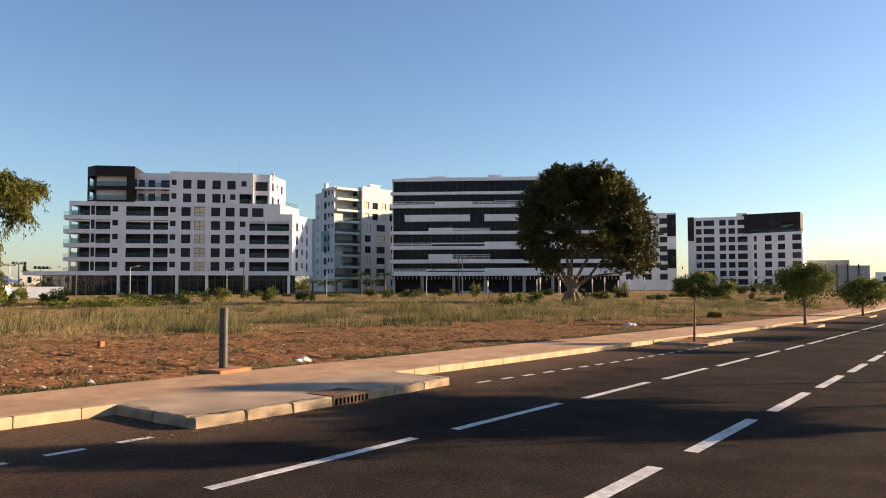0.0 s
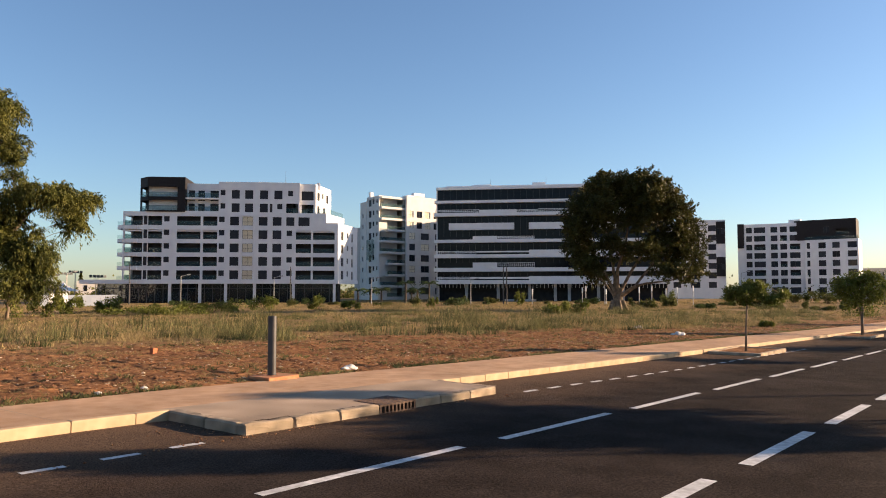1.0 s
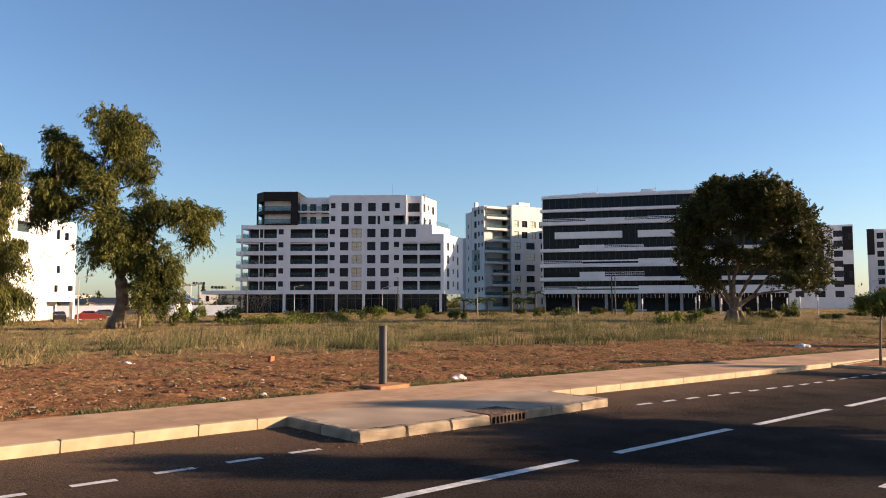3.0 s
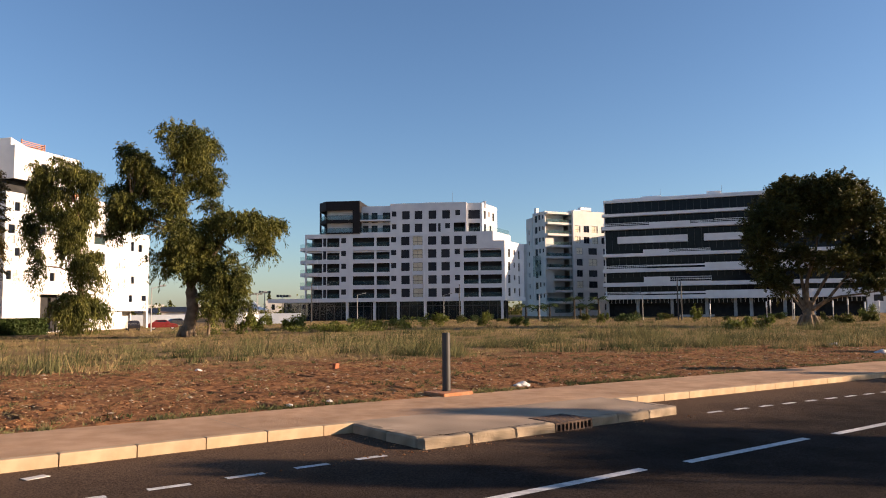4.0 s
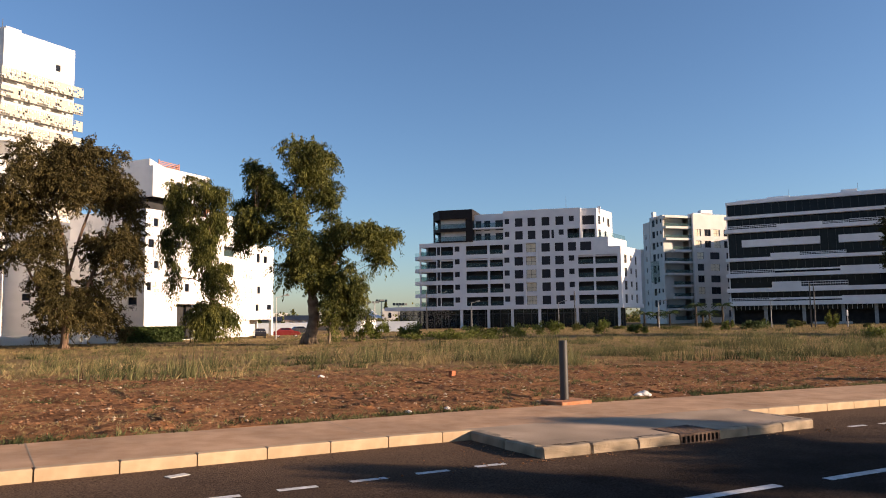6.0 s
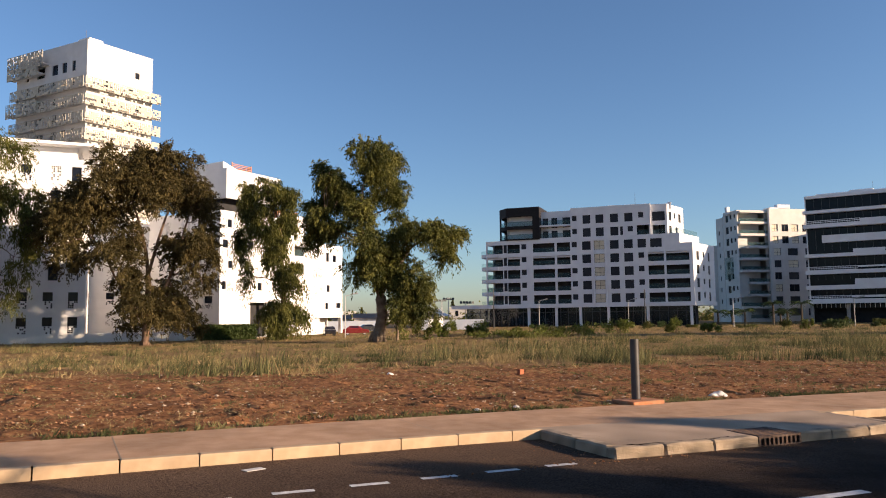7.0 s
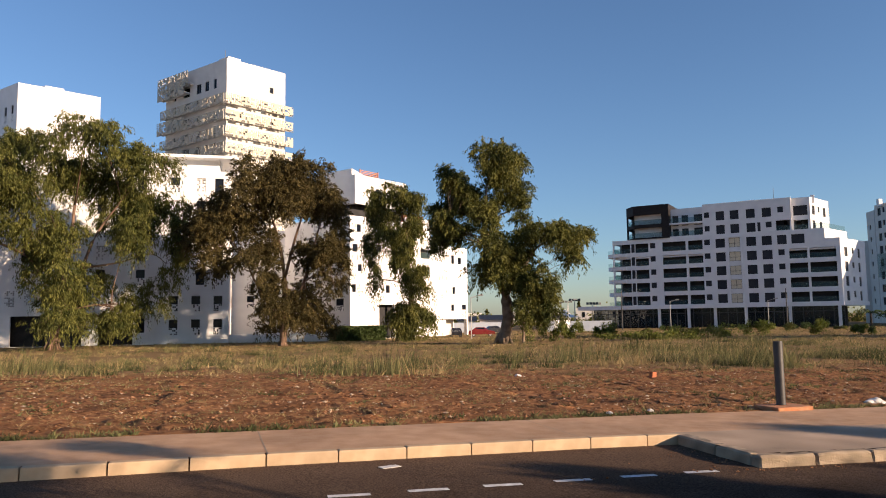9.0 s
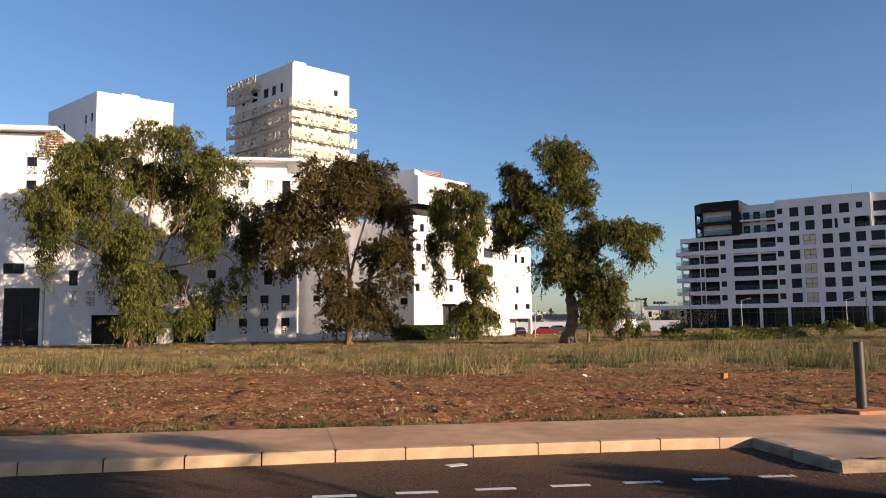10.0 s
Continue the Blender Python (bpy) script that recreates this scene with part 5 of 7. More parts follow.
# ---- trees ----
def tree(name, label, base, px, lobes, trunk, leaf, bark, droop, count, leaf_len, seed, fork=(), gap=0.38, z=None, group="", leafw=0.3, clump=64):
    """lobes: (aside, height, half width, half height, weight) in units of px metres, seen from the road. trunk: (aside, height, radius) points."""
    rs = np.random.RandomState(seed)
    rnd = random.Random(seed)
    bz = float(land_z(*base)) if z is None else z
    th = thing(name, pose(base[0], base[1], bz), label, "tree", group)
    w = Vector((base[0], base[1], 0)).normalized()
    side = np.array([w.y, -w.x, 0.0])
    deep = np.array([w.x, w.y, 0.0])
    up = np.array([0, 0, 1.0])
    at = lambda a, d, h: side * a + deep * d + up * h
    g = Geo()
    tp = [at(a * px, 0.15 * a * px, h * px) for a, h, r in trunk]
    g.tube(tp, [r * px for a, h, r in trunk], 12)
    # root flare
    for k in range(6):
        an = k * 1.05 + seed
        r0 = trunk[0][2] * px
        g.tube([at(math.cos(an) * r0 * 1.35, math.sin(an) * r0 * 1.35, -0.1), at(math.cos(an) * r0 * 0.75, math.sin(an) * r0 * 0.75, r0 * 1.3)], [r0 * 0.22, r0 * 0.2], 6)
    part("trunk", g, bark, th, smooth=True)
    lob = []
    for a, h, rw, rh, wt in lobes:
        d = rnd.uniform(-0.35, 0.35) * rw
        lob.append((at(a * px, d * px, h * px), rw * px, rh * px, wt))
    forkp = tp[-1]
    for c, rw, rh, wt in lob:
        limbs = Geo()
        j = rnd.randint(max(0, len(tp) - 2), len(tp) - 1)
        s = tp[j]
        r0 = trunk[j][2] * px * 0.6
        end = c + up * rh * 0.25
        mid = (s + end) / 2 + rs.normal(size=3) * np.linalg.norm(end - s) * 0.08 + up * 0.06 * np.linalg.norm(end - s)
        limbs.tube([s, (s + mid) / 2 + rs.normal(size=3) * 0.1, mid, end], [r0, r0 * 0.75, r0 * 0.5, r0 * 0.2], 7)
        for q in range(5):
            e2 = c + rs.normal(size=3) * np.array([rw, rw, rh]) * 0.45
            m2 = (mid + e2) / 2 + rs.normal(size=3) * 0.05 * np.linalg.norm(e2 - mid) + up * 0.2
            limbs.tube([mid if q < 3 else end, m2, e2], [r0 * 0.38, r0 * 0.24, r0 * 0.08], 5)
        part("limb", limbs, bark, th, smooth=True)
    P, AL_ = [], []
    tot = sum(l[3] for l in lob)
    for c, rw, rh, wt in lob:
        n = int(count * wt / tot)
        # twig clusters: many small clumps filling the shell of the lobe, with noise-made gaps
        m = max(6, int(n / clump))
        cl = []
        tries = 0
        while len(cl) < m and tries < m * 12:
            tries += 1
            dvec = unit(rs.normal(size=3))
            rad = rs.uniform(0.25, 1.0) ** 0.55
            wob = 0.88 + 0.45 * noise.noise(Vector(dvec * 1.9) + Vector((seed * 3.1, c[0] * 0.1, c[2] * 0.13)))
            p = c + dvec * np.array([rw, rw, rh]) * rad * wob
            if noise.noise(Vector(p / (px * 22)) + Vector((seed, 0, 0))) * 0.5 + 0.5 < gap:
                continue
            if p[2] < 0.25:
                continue
            cl.append(p)
        cl = np.array(cl) if cl else np.empty((0, 3))
        if not len(cl):
            continue
        per = max(6, n // len(cl))
        size = 0.17 * min(rw, rh) + leaf_len * 0.7
        ctr = np.repeat(cl, per, 0)
        k = len(ctr)
        if droop > 0:
            t = rs.uniform(0, 1, k)
            ln = np.repeat(rs.uniform(0.4, 1.3, len(cl)), per) * droop
            off = rs.normal(size=(k, 3)) * size * np.array([0.42, 0.42, 0.35])
            off[:, 2] -= t * ln
            off[:, :2] *= (1 - 0.5 * t)[:, None]
            pts = ctr + off
            al = unit(rs.normal(size=(k, 3)) * 0.45 + np.array([0, 0, -1.0]))
        else:
            pts = ctr + rs.normal(size=(k, 3)) * size * 0.6
            al = unit(rs.normal(size=(k, 3)))
        P.append(pts)
        AL_.append(al)
    P, AL_ = np.concatenate(P), np.concatenate(AL_)
    keep = P[:, 2] > 0.15
    P, AL_ = P[keep], AL_[keep]
    ac = unit(np.cross(AL_, rs.normal(size=P.shape)))
    n = len(P)
    v, f = cards(P, AL_, ac, rs.uniform(0.6, 1.3, n) * leaf_len, rs.uniform(0.6, 1.3, n) * leaf_len * leafw)
    part("crown", mesh_np("crown", v, f, leaf), leaf, th)
    return th


def grown_tree(name, label, base, lobes, stems, leaf, bark, droop, count, leaf_len, seed, leafw=0.3, puff=0.36, thin=0.0, size=1.0):
    """Stems (aside, height, radius) carry lobes (aside, height, half width, half height), all in metres seen from the road.
    Each lobe is a heap of leafy puffs, each puff a bundle of sprays that bend down by droop."""
    lobes = [tuple(q * size for q in l) for l in lobes]
    stems = [[tuple(q * size for q in p) for p in st] for st in stems]
    rs = np.random.RandomState(seed)
    bz = float(land_z(*base))
    th = thing(name, pose(base[0], base[1], bz), label, "tree")
    w = Vector((base[0], base[1], 0)).normalized()
    side, deep, up = np.array([w.y, -w.x, 0.0]), np.array([w.x, w.y, 0.0]), np.array([0, 0, 1.0])
    at = lambda a, d, h: side * a + deep * d + up * h
    wide = max(abs(l[0]) + l[2] for l in lobes)
    nodes = []
    for k, st in enumerate(stems):
        g = Geo()
        turn = 0.0 if k == 0 else rs.uniform(-0.5, 0.5)
        pts = [at(a, turn * h * 0.25 + 0.1 * math.sin(h), h) for a, h, r in st]
        fine, rad = [], []
        for i in range(len(pts) - 1):
            for q in range(4):
                f = q / 4
                p0, p1, p2, p3 = pts[max(i - 1, 0)], pts[i], pts[i + 1], pts[min(i + 2, len(pts) - 1)]
                c = 0.5 * (2 * p1 + (p2 - p0) * f + (2 * p0 - 5 * p1 + 4 * p2 - p3) * f * f + (3 * p1 - p0 - 3 * p2 + p3) * f ** 3)
                fine.append(c + rs.normal(size=3) * 0.05 * st[i][2])
                rad.append((st[i][2] * (1 - f) + st[i + 1][2] * f) * rs.uniform(0.92, 1.08) * (1.0 if k == 0 and i < 2 else 0.72))
        fine.append(pts[-1])
        rad.append(st[-1][2])
        g.tube(fine, rad, 11)
        if k == 0:
            r0 = st[0][2]
            for q in range(6):
                an = q * 1.05 + seed
                g.tube([at(math.cos(an) * r0 * 1.3, math.sin(an) * r0 * 1.3, -0.1), at(math.cos(an) * r0 * 0.7, math.sin(an) * r0 * 0.7, r0 * 1.4)], [r0 * 0.24, r0 * 0.2], 6)
        part("trunk" if k == 0 else "limb", g, bark, th, smooth=True)
        nodes += [(p, r) for p, r in zip(fine[4:], rad[4:])]
    lobes = list(lobes)
    if not thin:
        # smaller lobes fill the joins between neighbours
        for a, h, rw, rh in lobes[:]:
            near = sorted(lobes, key=lambda l: (l[0] - a) ** 2 + (l[1] - h) ** 2)[1:4]
            lobes += [((a + l[0]) / 2, (h + l[1]) / 2, (rw + l[2]) * 0.40, (rh + l[3]) * 0.40) for l in near if l[0] > a]
    tot = sum(l[2] * l[3] for l in lobes)
    P, D = [], []
    for a, h, rw, rh in lobes:
        room = wide * math.sqrt(max(0.05, 1 - (a / wide) ** 2)) * 0.45
        c = at(a, rs.uniform(-room, room * 0.6), h)
        ext = np.array([rw, rw, rh])
        # a branch from the nearest lower part of a stem, and twigs
        q, r0 = min(nodes, key=lambda t: np.linalg.norm((t[0] - c) * np.array([1, 1, 0.7])) + (4 if t[0][2] > h else 0))
        g = Geo()
        m1 = q + (c - q) * 0.5 + up * 0.15 * np.linalg.norm(c - q) * 0.5 + rs.normal(size=3) * 0.15
        rb = min(r0 * 0.55, 0.04 + 0.012 * np.linalg.norm(c - q))
        g.tube([q, m1, c], [rb, rb * 0.7, rb * 0.35], 6)
        for t in range(6):
            e = c + unit(rs.normal(size=3)) * ext * 0.75
            g.tube([c if t % 2 else m1, (c + e) / 2 + rs.normal(size=3) * 0.12, e], [rb * 0.35, rb * 0.22, 0.012], 5)
        part("limb", g, bark, th, smooth=True)
        n = int(count * rw * rh / tot)
        rp = float(np.clip(puff * min(rw, rh), 0.35, 1.3))
        m = int(2.6 * rw * rh / rp ** 2 * (1 - thin)) + 4
        pd = unit(rs.normal(size=(m, 3)) + np.array([0, 0, 0.22]))
        pc = c + pd * np.maximum(1.32 * ext - rp * 0.9 - 0.3, 0.35 * ext) * rs.uniform(0.05, 1.0, (m, 1)) ** 0.5
        pr = rp * rs.uniform(0.6, 1.35, m)
        ns = max(m, n // 22)
        k = rs.choice(m, ns, p=pr ** 2 / (pr ** 2).sum())
        rd = unit(rs.normal(size=(ns, 3)) + 0.6 * pd[k] + np.array([0, 0, 0.35]))
        root = pc[k] + rd * (pr[k] * rs.uniform(0.05, 1, ns) ** 0.5)[:, None] * np.array([1, 1, 0.8])
        go = unit(rd + rs.normal(size=(ns, 3)) * 0.5)
        ls = leaf_len * rs.uniform(1.5, 3.2, ns)
        dl = droop * (0.25 + rs.uniform(0, 1, ns) ** 2) * np.clip(0.5 + pr[k] / rp * 0.5, 0.4, 1.3)
        root[:, 2] += 0.12 * dl
        t = rs.uniform(0, 1, (ns, 22))
        pos = root[:, None] + go[:, None] * (ls[:, None] * t)[..., None]
        pos[..., 2] -= dl[:, None] * t ** 1.4
        pos += rs.normal(size=pos.shape) * leaf_len * 0.32
        tan = go[:, None] * ls[:, None, None] - up * (dl[:, None] * 1.4 * t ** 0.4)[..., None]
        al = unit(unit(tan) + rs.normal(size=pos.shape) * 0.55 - up * (1.2 if droop > 1 else 0.6 if droop > 0.3 else 0.0))
        P.append(pos.reshape(-1, 3))
        D.append(al.reshape(-1, 3))
    P, D = np.concatenate(P), np.concatenate(D)
    keep = P[:, 2] > 0.12
    P, D = P[keep], D[keep]
    ac = unit(np.cross(D, rs.normal(size=P.shape)))
    n = len(P)
    v, f = cards(P, D, ac, rs.uniform(0.6, 1.3, n) * leaf_len, rs.uniform(0.7, 1.3, n) * leaf_len * leafw)
    part("crown", mesh_np("crown", v, f, leaf), leaf, th)
    return th


# old broad tree before the office block
grown_tree("broad_tree", "large spreading old tree with dense dark crown and pale trunk", polar(63.95, 112),
     [(0.2, 18.6, 3.8, 2.4), (4.1, 18.6, 3.2, 2.3), (-3.6, 16.7, 3.3, 2.5), (7.9, 15.9, 2.7, 2.5), (-6.0, 13.7, 2.0, 2.5), (-5.8, 10.1, 2.3, 2.7), (-0.9, 13.6, 4.1, 3.0), (4.1, 13.9, 3.8, 3.0), (9.9, 13.3, 2.3, 2.4), (11.0, 9.5, 2.1, 2.4), (7.6, 10.1, 3.2, 2.4), (-0.9, 9.2, 3.0, 1.9), (-4.7, 6.9, 2.4, 1.6), (10.7, 5.5, 2.7, 1.4), (-2.8, 4.7, 1.7, 1.3), (6.6, 5.7, 2.5, 1.3), (3.2, 9.2, 2.8, 1.9), (6.3, 17.7, 2.2, 1.9), (-1.9, 19.3, 2.2, 1.6)],
     [[(0.00, -0.16, 1.10), (0.06, 0.95, 0.85), (0.16, 2.21, 0.72), (0.38, 3.47, 0.55)], [(-0.32, 1.89, 0.40), (-0.47, 5.05, 0.32), (-0.95, 8.84, 0.24), (-1.89, 13.26, 0.10)], [(0.06, 2.53, 0.42), (0.06, 6.31, 0.32), (1.26, 10.10, 0.22), (1.89, 15.15, 0.10)], [(0.32, 2.53, 0.40), (1.89, 5.68, 0.30), (4.10, 9.16, 0.22), (6.31, 13.26, 0.10)], [(0.47, 2.21, 0.36), (2.84, 4.10, 0.28), (6.31, 8.52, 0.20), (9.47, 12.00, 0.08)], [(0.47, 1.89, 0.30), (3.16, 3.79, 0.22), (6.95, 4.42, 0.16), (10.42, 5.05, 0.06)], [(-0.25, 2.21, 0.34), (-2.21, 6.31, 0.26), (-4.10, 9.47, 0.18), (-5.68, 12.31, 0.08)], [(-0.32, 1.89, 0.30), (-1.89, 4.10, 0.22), (-3.79, 6.31, 0.14), (-5.68, 8.21, 0.06)]],
     LEAF_FICUS, BARK, 0.15, 135000, 0.36, 5, leafw=0.44, puff=0.42, size=0.955)
# row of tall trees along the estate
grown_tree("eucalyptus_tree", "tall eucalyptus with leaning pale trunk and drooping foliage", polar(19.0, 84),
     [(-0.9, 20.9, 2.7, 1.7), (2.3, 21.2, 1.2, 1.4), (-5.3, 18.5, 1.9, 2.0), (-7.4, 15.2, 1.4, 1.6), (-6.4, 19.9, 0.9, 1.1), (0.6, 18.2, 3.0, 2.0), (-2.8, 15.8, 2.8, 2.0), (2.4, 16.1, 1.3, 0.8), (-5.3, 12.8, 2.4, 1.4), (-7.3, 12.1, 1.3, 1.6), (-0.7, 10.9, 2.4, 1.6), (-2.3, 8.1, 1.5, 1.8), (1.8, 9.0, 2.8, 2.1), (4.7, 12.1, 2.5, 1.8), (7.5, 11.8, 2.1, 1.3), (9.5, 12.1, 1.2, 1.0), (8.0, 9.2, 1.4, 1.1), (4.1, 6.7, 2.1, 1.8), (2.7, 3.4, 1.4, 2.4), (5.3, 3.7, 1.2, 1.8), (-1.6, 13.4, 1.8, 1.3), (1.2, 6.6, 1.6, 1.3), (-4.4, 16.9, 1.6, 1.3), (2.6, 12.4, 1.5, 1.1)],
     [[(0.00, -0.14, 0.85), (0.57, 2.99, 0.66), (0.28, 5.55, 0.58), (-0.71, 8.10, 0.45), (-1.51, 11.52, 0.34), (-1.85, 14.65, 0.26), (-1.56, 18.34, 0.12)], [(0.28, 5.26, 0.42), (2.13, 8.10, 0.30), (4.41, 11.23, 0.20), (7.54, 12.09, 0.08)], [(-1.85, 14.08, 0.20), (0.14, 15.21, 0.14), (2.42, 16.07, 0.05)], [(-1.28, 10.95, 0.22), (-3.55, 12.65, 0.16), (-5.83, 14.65, 0.07)], [(2.27, -0.14, 0.24), (2.36, 2.42, 0.20), (2.70, 5.26, 0.14), (3.84, 7.54, 0.07)]],
     LEAF_EUC, BARK, 0.9, 155000, 0.36, 11, leafw=0.27, puff=0.46, size=0.97)
grown_tree("weeping_tree", "slim weeping tree with hanging strands of dark leaves", polar(12.0, 97),
     [(-2.3, 19.0, 2.8, 1.6), (0.4, 17.6, 1.7, 1.7), (-4.7, 17.3, 1.2, 1.7), (-5.3, 11.8, 0.8, 2.6), (-3.0, 14.8, 2.1, 2.3), (0.0, 14.5, 1.9, 2.3), (-0.9, 10.7, 1.7, 2.3), (0.8, 7.3, 1.8, 2.3), (1.2, 2.8, 2.2, 2.4), (-1.1, 2.8, 1.6, 2.3), (-4.4, 8.1, 0.5, 1.9)],
     [[(0.00, -0.11, 0.40), (0.08, 4.32, 0.34), (-0.19, 9.95, 0.28), (-0.56, 14.45, 0.20), (-1.50, 18.21, 0.08)], [(-0.30, 11.08, 0.16), (-2.25, 14.45, 0.12), (-4.51, 16.71, 0.05)]],
     LEAF_EUC, REDBARK, 2.4, 66000, 0.38, 23, leafw=0.26, puff=0.38, thin=0.25)
grown_tree("olive_brown_tree", "tall tree with brownish foliage and reddish forked trunks", polar(2.35, 90),
     [(3.6, 23.5, 3.8, 3.0), (-3.2, 22.7, 4.2, 3.2), (0.2, 24.3, 2.8, 2.4), (-8.7, 18.5, 4.2, 3.4), (-11.3, 15.5, 2.4, 3.2), (-5.4, 15.9, 4.6, 3.4), (5.6, 20.7, 2.6, 3.0), (7.6, 18.7, 2.0, 2.2), (-8.5, 11.5, 3.4, 3.0), (-3.6, 11.1, 3.2, 2.6), (-1.6, 6.6, 2.4, 2.8), (-0.8, 3.2, 2.8, 2.8), (3.6, 5.8, 3.4, 3.6), (6.4, 9.9, 2.6, 3.4), (4.8, 2.6, 3.2, 2.2), (8.0, 14.7, 1.5, 2.6), (2.4, 19.1, 3.2, 2.2), (3.4, 12.6, 2.4, 2.6), (-1.6, 18.6, 2.8, 2.2), (-1.6, 14.0, 1.8, 1.8)],
     [[(0.00, -0.12, 0.50), (0.20, 4.63, 0.42), (0.20, 9.86, 0.36), (-0.72, 15.09, 0.26), (-2.01, 19.12, 0.12)], [(0.24, 9.46, 0.30), (1.81, 15.49, 0.22), (3.22, 19.92, 0.10)], [(0.40, 2.62, 0.34), (2.82, 8.65, 0.28), (4.63, 15.09, 0.20), (5.63, 19.52, 0.09)], [(-0.20, 3.02, 0.30), (-3.22, 7.85, 0.22), (-5.63, 12.68, 0.14), (-8.85, 16.70, 0.06)]],
     LEAF_BROWN, REDBARK, 0.6, 165000, 0.34, 40, leafw=0.32, puff=0.40, size=0.845)
grown_tree("weeping_tree", "wide weeping tree with bright hanging foliage before a white house", polar(-13.05, 96),
     [(3.1, 26.5, 4.1, 2.9), (-7.1, 24.5, 3.9, 3.5), (11.2, 24.1, 3.5, 3.3), (-3.1, 25.9, 2.9, 2.5), (7.1, 24.7, 2.5, 2.5), (-10.0, 17.4, 4.3, 3.1), (-4.7, 20.6, 3.7, 2.9), (-2.9, 15.7, 3.5, 3.9), (3.1, 21.4, 3.9, 3.7), (8.4, 19.0, 4.1, 3.9), (13.7, 17.4, 2.9, 3.9), (-10.4, 11.2, 1.1, 2.5), (-1.8, 10.0, 2.7, 3.5), (3.5, 8.0, 3.9, 3.5), (0.2, 3.3, 2.9, 2.2), (8.8, 14.1, 3.1, 3.1), (15.7, 12.9, 1.4, 3.1), (13.1, 7.1, 0.7, 4.1), (9.2, 5.1, 1.6, 3.3), (6.3, 2.9, 1.8, 2.0), (1.4, 13.6, 2.2, 2.4), (-6.6, 21.0, 2.4, 2.2), (0.2, 23.6, 2.6, 2.0)],
     [[(0.00, -0.20, 0.75), (0.61, 3.88, 0.60), (1.02, 7.96, 0.50), (1.63, 12.86, 0.34), (2.04, 18.58, 0.20)], [(0.82, 5.92, 0.40), (3.06, 10.41, 0.30), (4.70, 14.90, 0.22), (7.55, 19.40, 0.12)], [(0.61, 4.70, 0.35), (-2.65, 11.23, 0.24), (-6.74, 13.68, 0.18), (-10.82, 16.13, 0.08)], [(3.06, 10.41, 0.22), (7.55, 11.23, 0.16), (11.23, 12.45, 0.10), (13.27, 11.23, 0.05)], [(0.41, 3.88, 0.30), (1.02, 9.60, 0.22), (-0.61, 16.95, 0.15), (-4.70, 22.66, 0.07)]],
     LEAF_WILLOW, REDBARK, 1.5, 210000, 0.40, 41, leafw=0.23, puff=0.40, size=0.895)


# planters and young street trees on the parking lane
def planter(x0, x1, y0, y1, label):
    th = thing("tree_planter", pose((x0 + x1) / 2, (y0 + y1) / 2, rz((x0 + x1) / 2)), label, "planter", "tree planters")
    a, b, c, d = x0 - th.location.x, x1 - th.location.x, y0 - th.location.y, y1 - th.location.y
    sl = 0.009 * (x1 - x0)
    for nm, q in (("kerb_edge", (a, b, c, c + 0.16)), ("kerb_edge", (a, b, d - 0.16, d)), ("kerb_edge", (a, a + 0.16, c + 0.163, d - 0.163)), ("kerb_edge", (b - 0.16, b, c + 0.163, d - 0.163))):
        part(nm, Geo().box(q[0], q[1], q[2], q[3], -0.1, 0.12), OLDKERB, th, bevel=0.02)
    part("soil_bed", Geo().box(a + 0.15, b - 0.15, c + 0.15, d - 0.15, -0.1, 0.09), SOIL, th)


for x0, x1, y0, y1 in ((27.0, 30.2, 7.9, 9.75), (46.0, 50.0, 7.7, 9.55), (72.5, 77.5, 7.7, 9.5)):
    planter(x0, x1, y0, y1, "low concrete planter kerb round a young street tree")
tree("street_tree", "young street tree with bright feathery crown in a planter", (28.15, 8.75), 0.0226, [(10, 94, 30, 9, 1), (38, 84, 24, 8, .8), (-12, 97, 22, 9, .8), (20, 107, 26, 6, .9), (52, 92, 18, 6, .5), (5, 80, 16, 6, .4), (-22, 86, 12, 6, .3)],
     [(0, -3, 2.2), (1, 40, 1.6), (3, 75, 1.3)], LEAF_YOUNG, BARK, 0.0, 8000, 0.10, 51, z=rz(28.1) + 0.08, group="street trees", gap=0.36, leafw=0.45, clump=30)
tree("street_tree", "young street tree with dense green crown in a planter", (48.3, 8.5), 0.037, [(0, 60, 36, 34, 2), (22, 72, 24, 24, 1), (-18, 75, 25, 20, 1), (5, 88, 24, 12, .8)],
     [(0, -3, 2.4), (0, 25, 2), (1, 45, 1.6)], LEAF_YOUNG, BARK, 0.0, 8000, 0.16, 52, z=rz(48.3) + 0.08, group="street trees", gap=0.3, leafw=0.45, clump=30)
tree("street_tree", "young street tree with rounded green crown in a planter", (75.2, 8.55), 0.057, [(0, 32, 36, 22, 2), (20, 38, 22, 18, 1), (-20, 40, 22, 16, 1), (4, 50, 22, 10, .8)],
     [(0, -2, 2), (0, 14, 1.6), (1, 25, 1.3)], LEAF_YOUNG, BARK, 0.0, 6000, 0.22, 53, z=rz(75) + 0.08, group="street trees", gap=0.3, leafw=0.45, clump=30)
# street trees of the near side of the road, out of sight, whose shade falls across it
NEAR = "street tree on the near verge whose shade crosses the road"
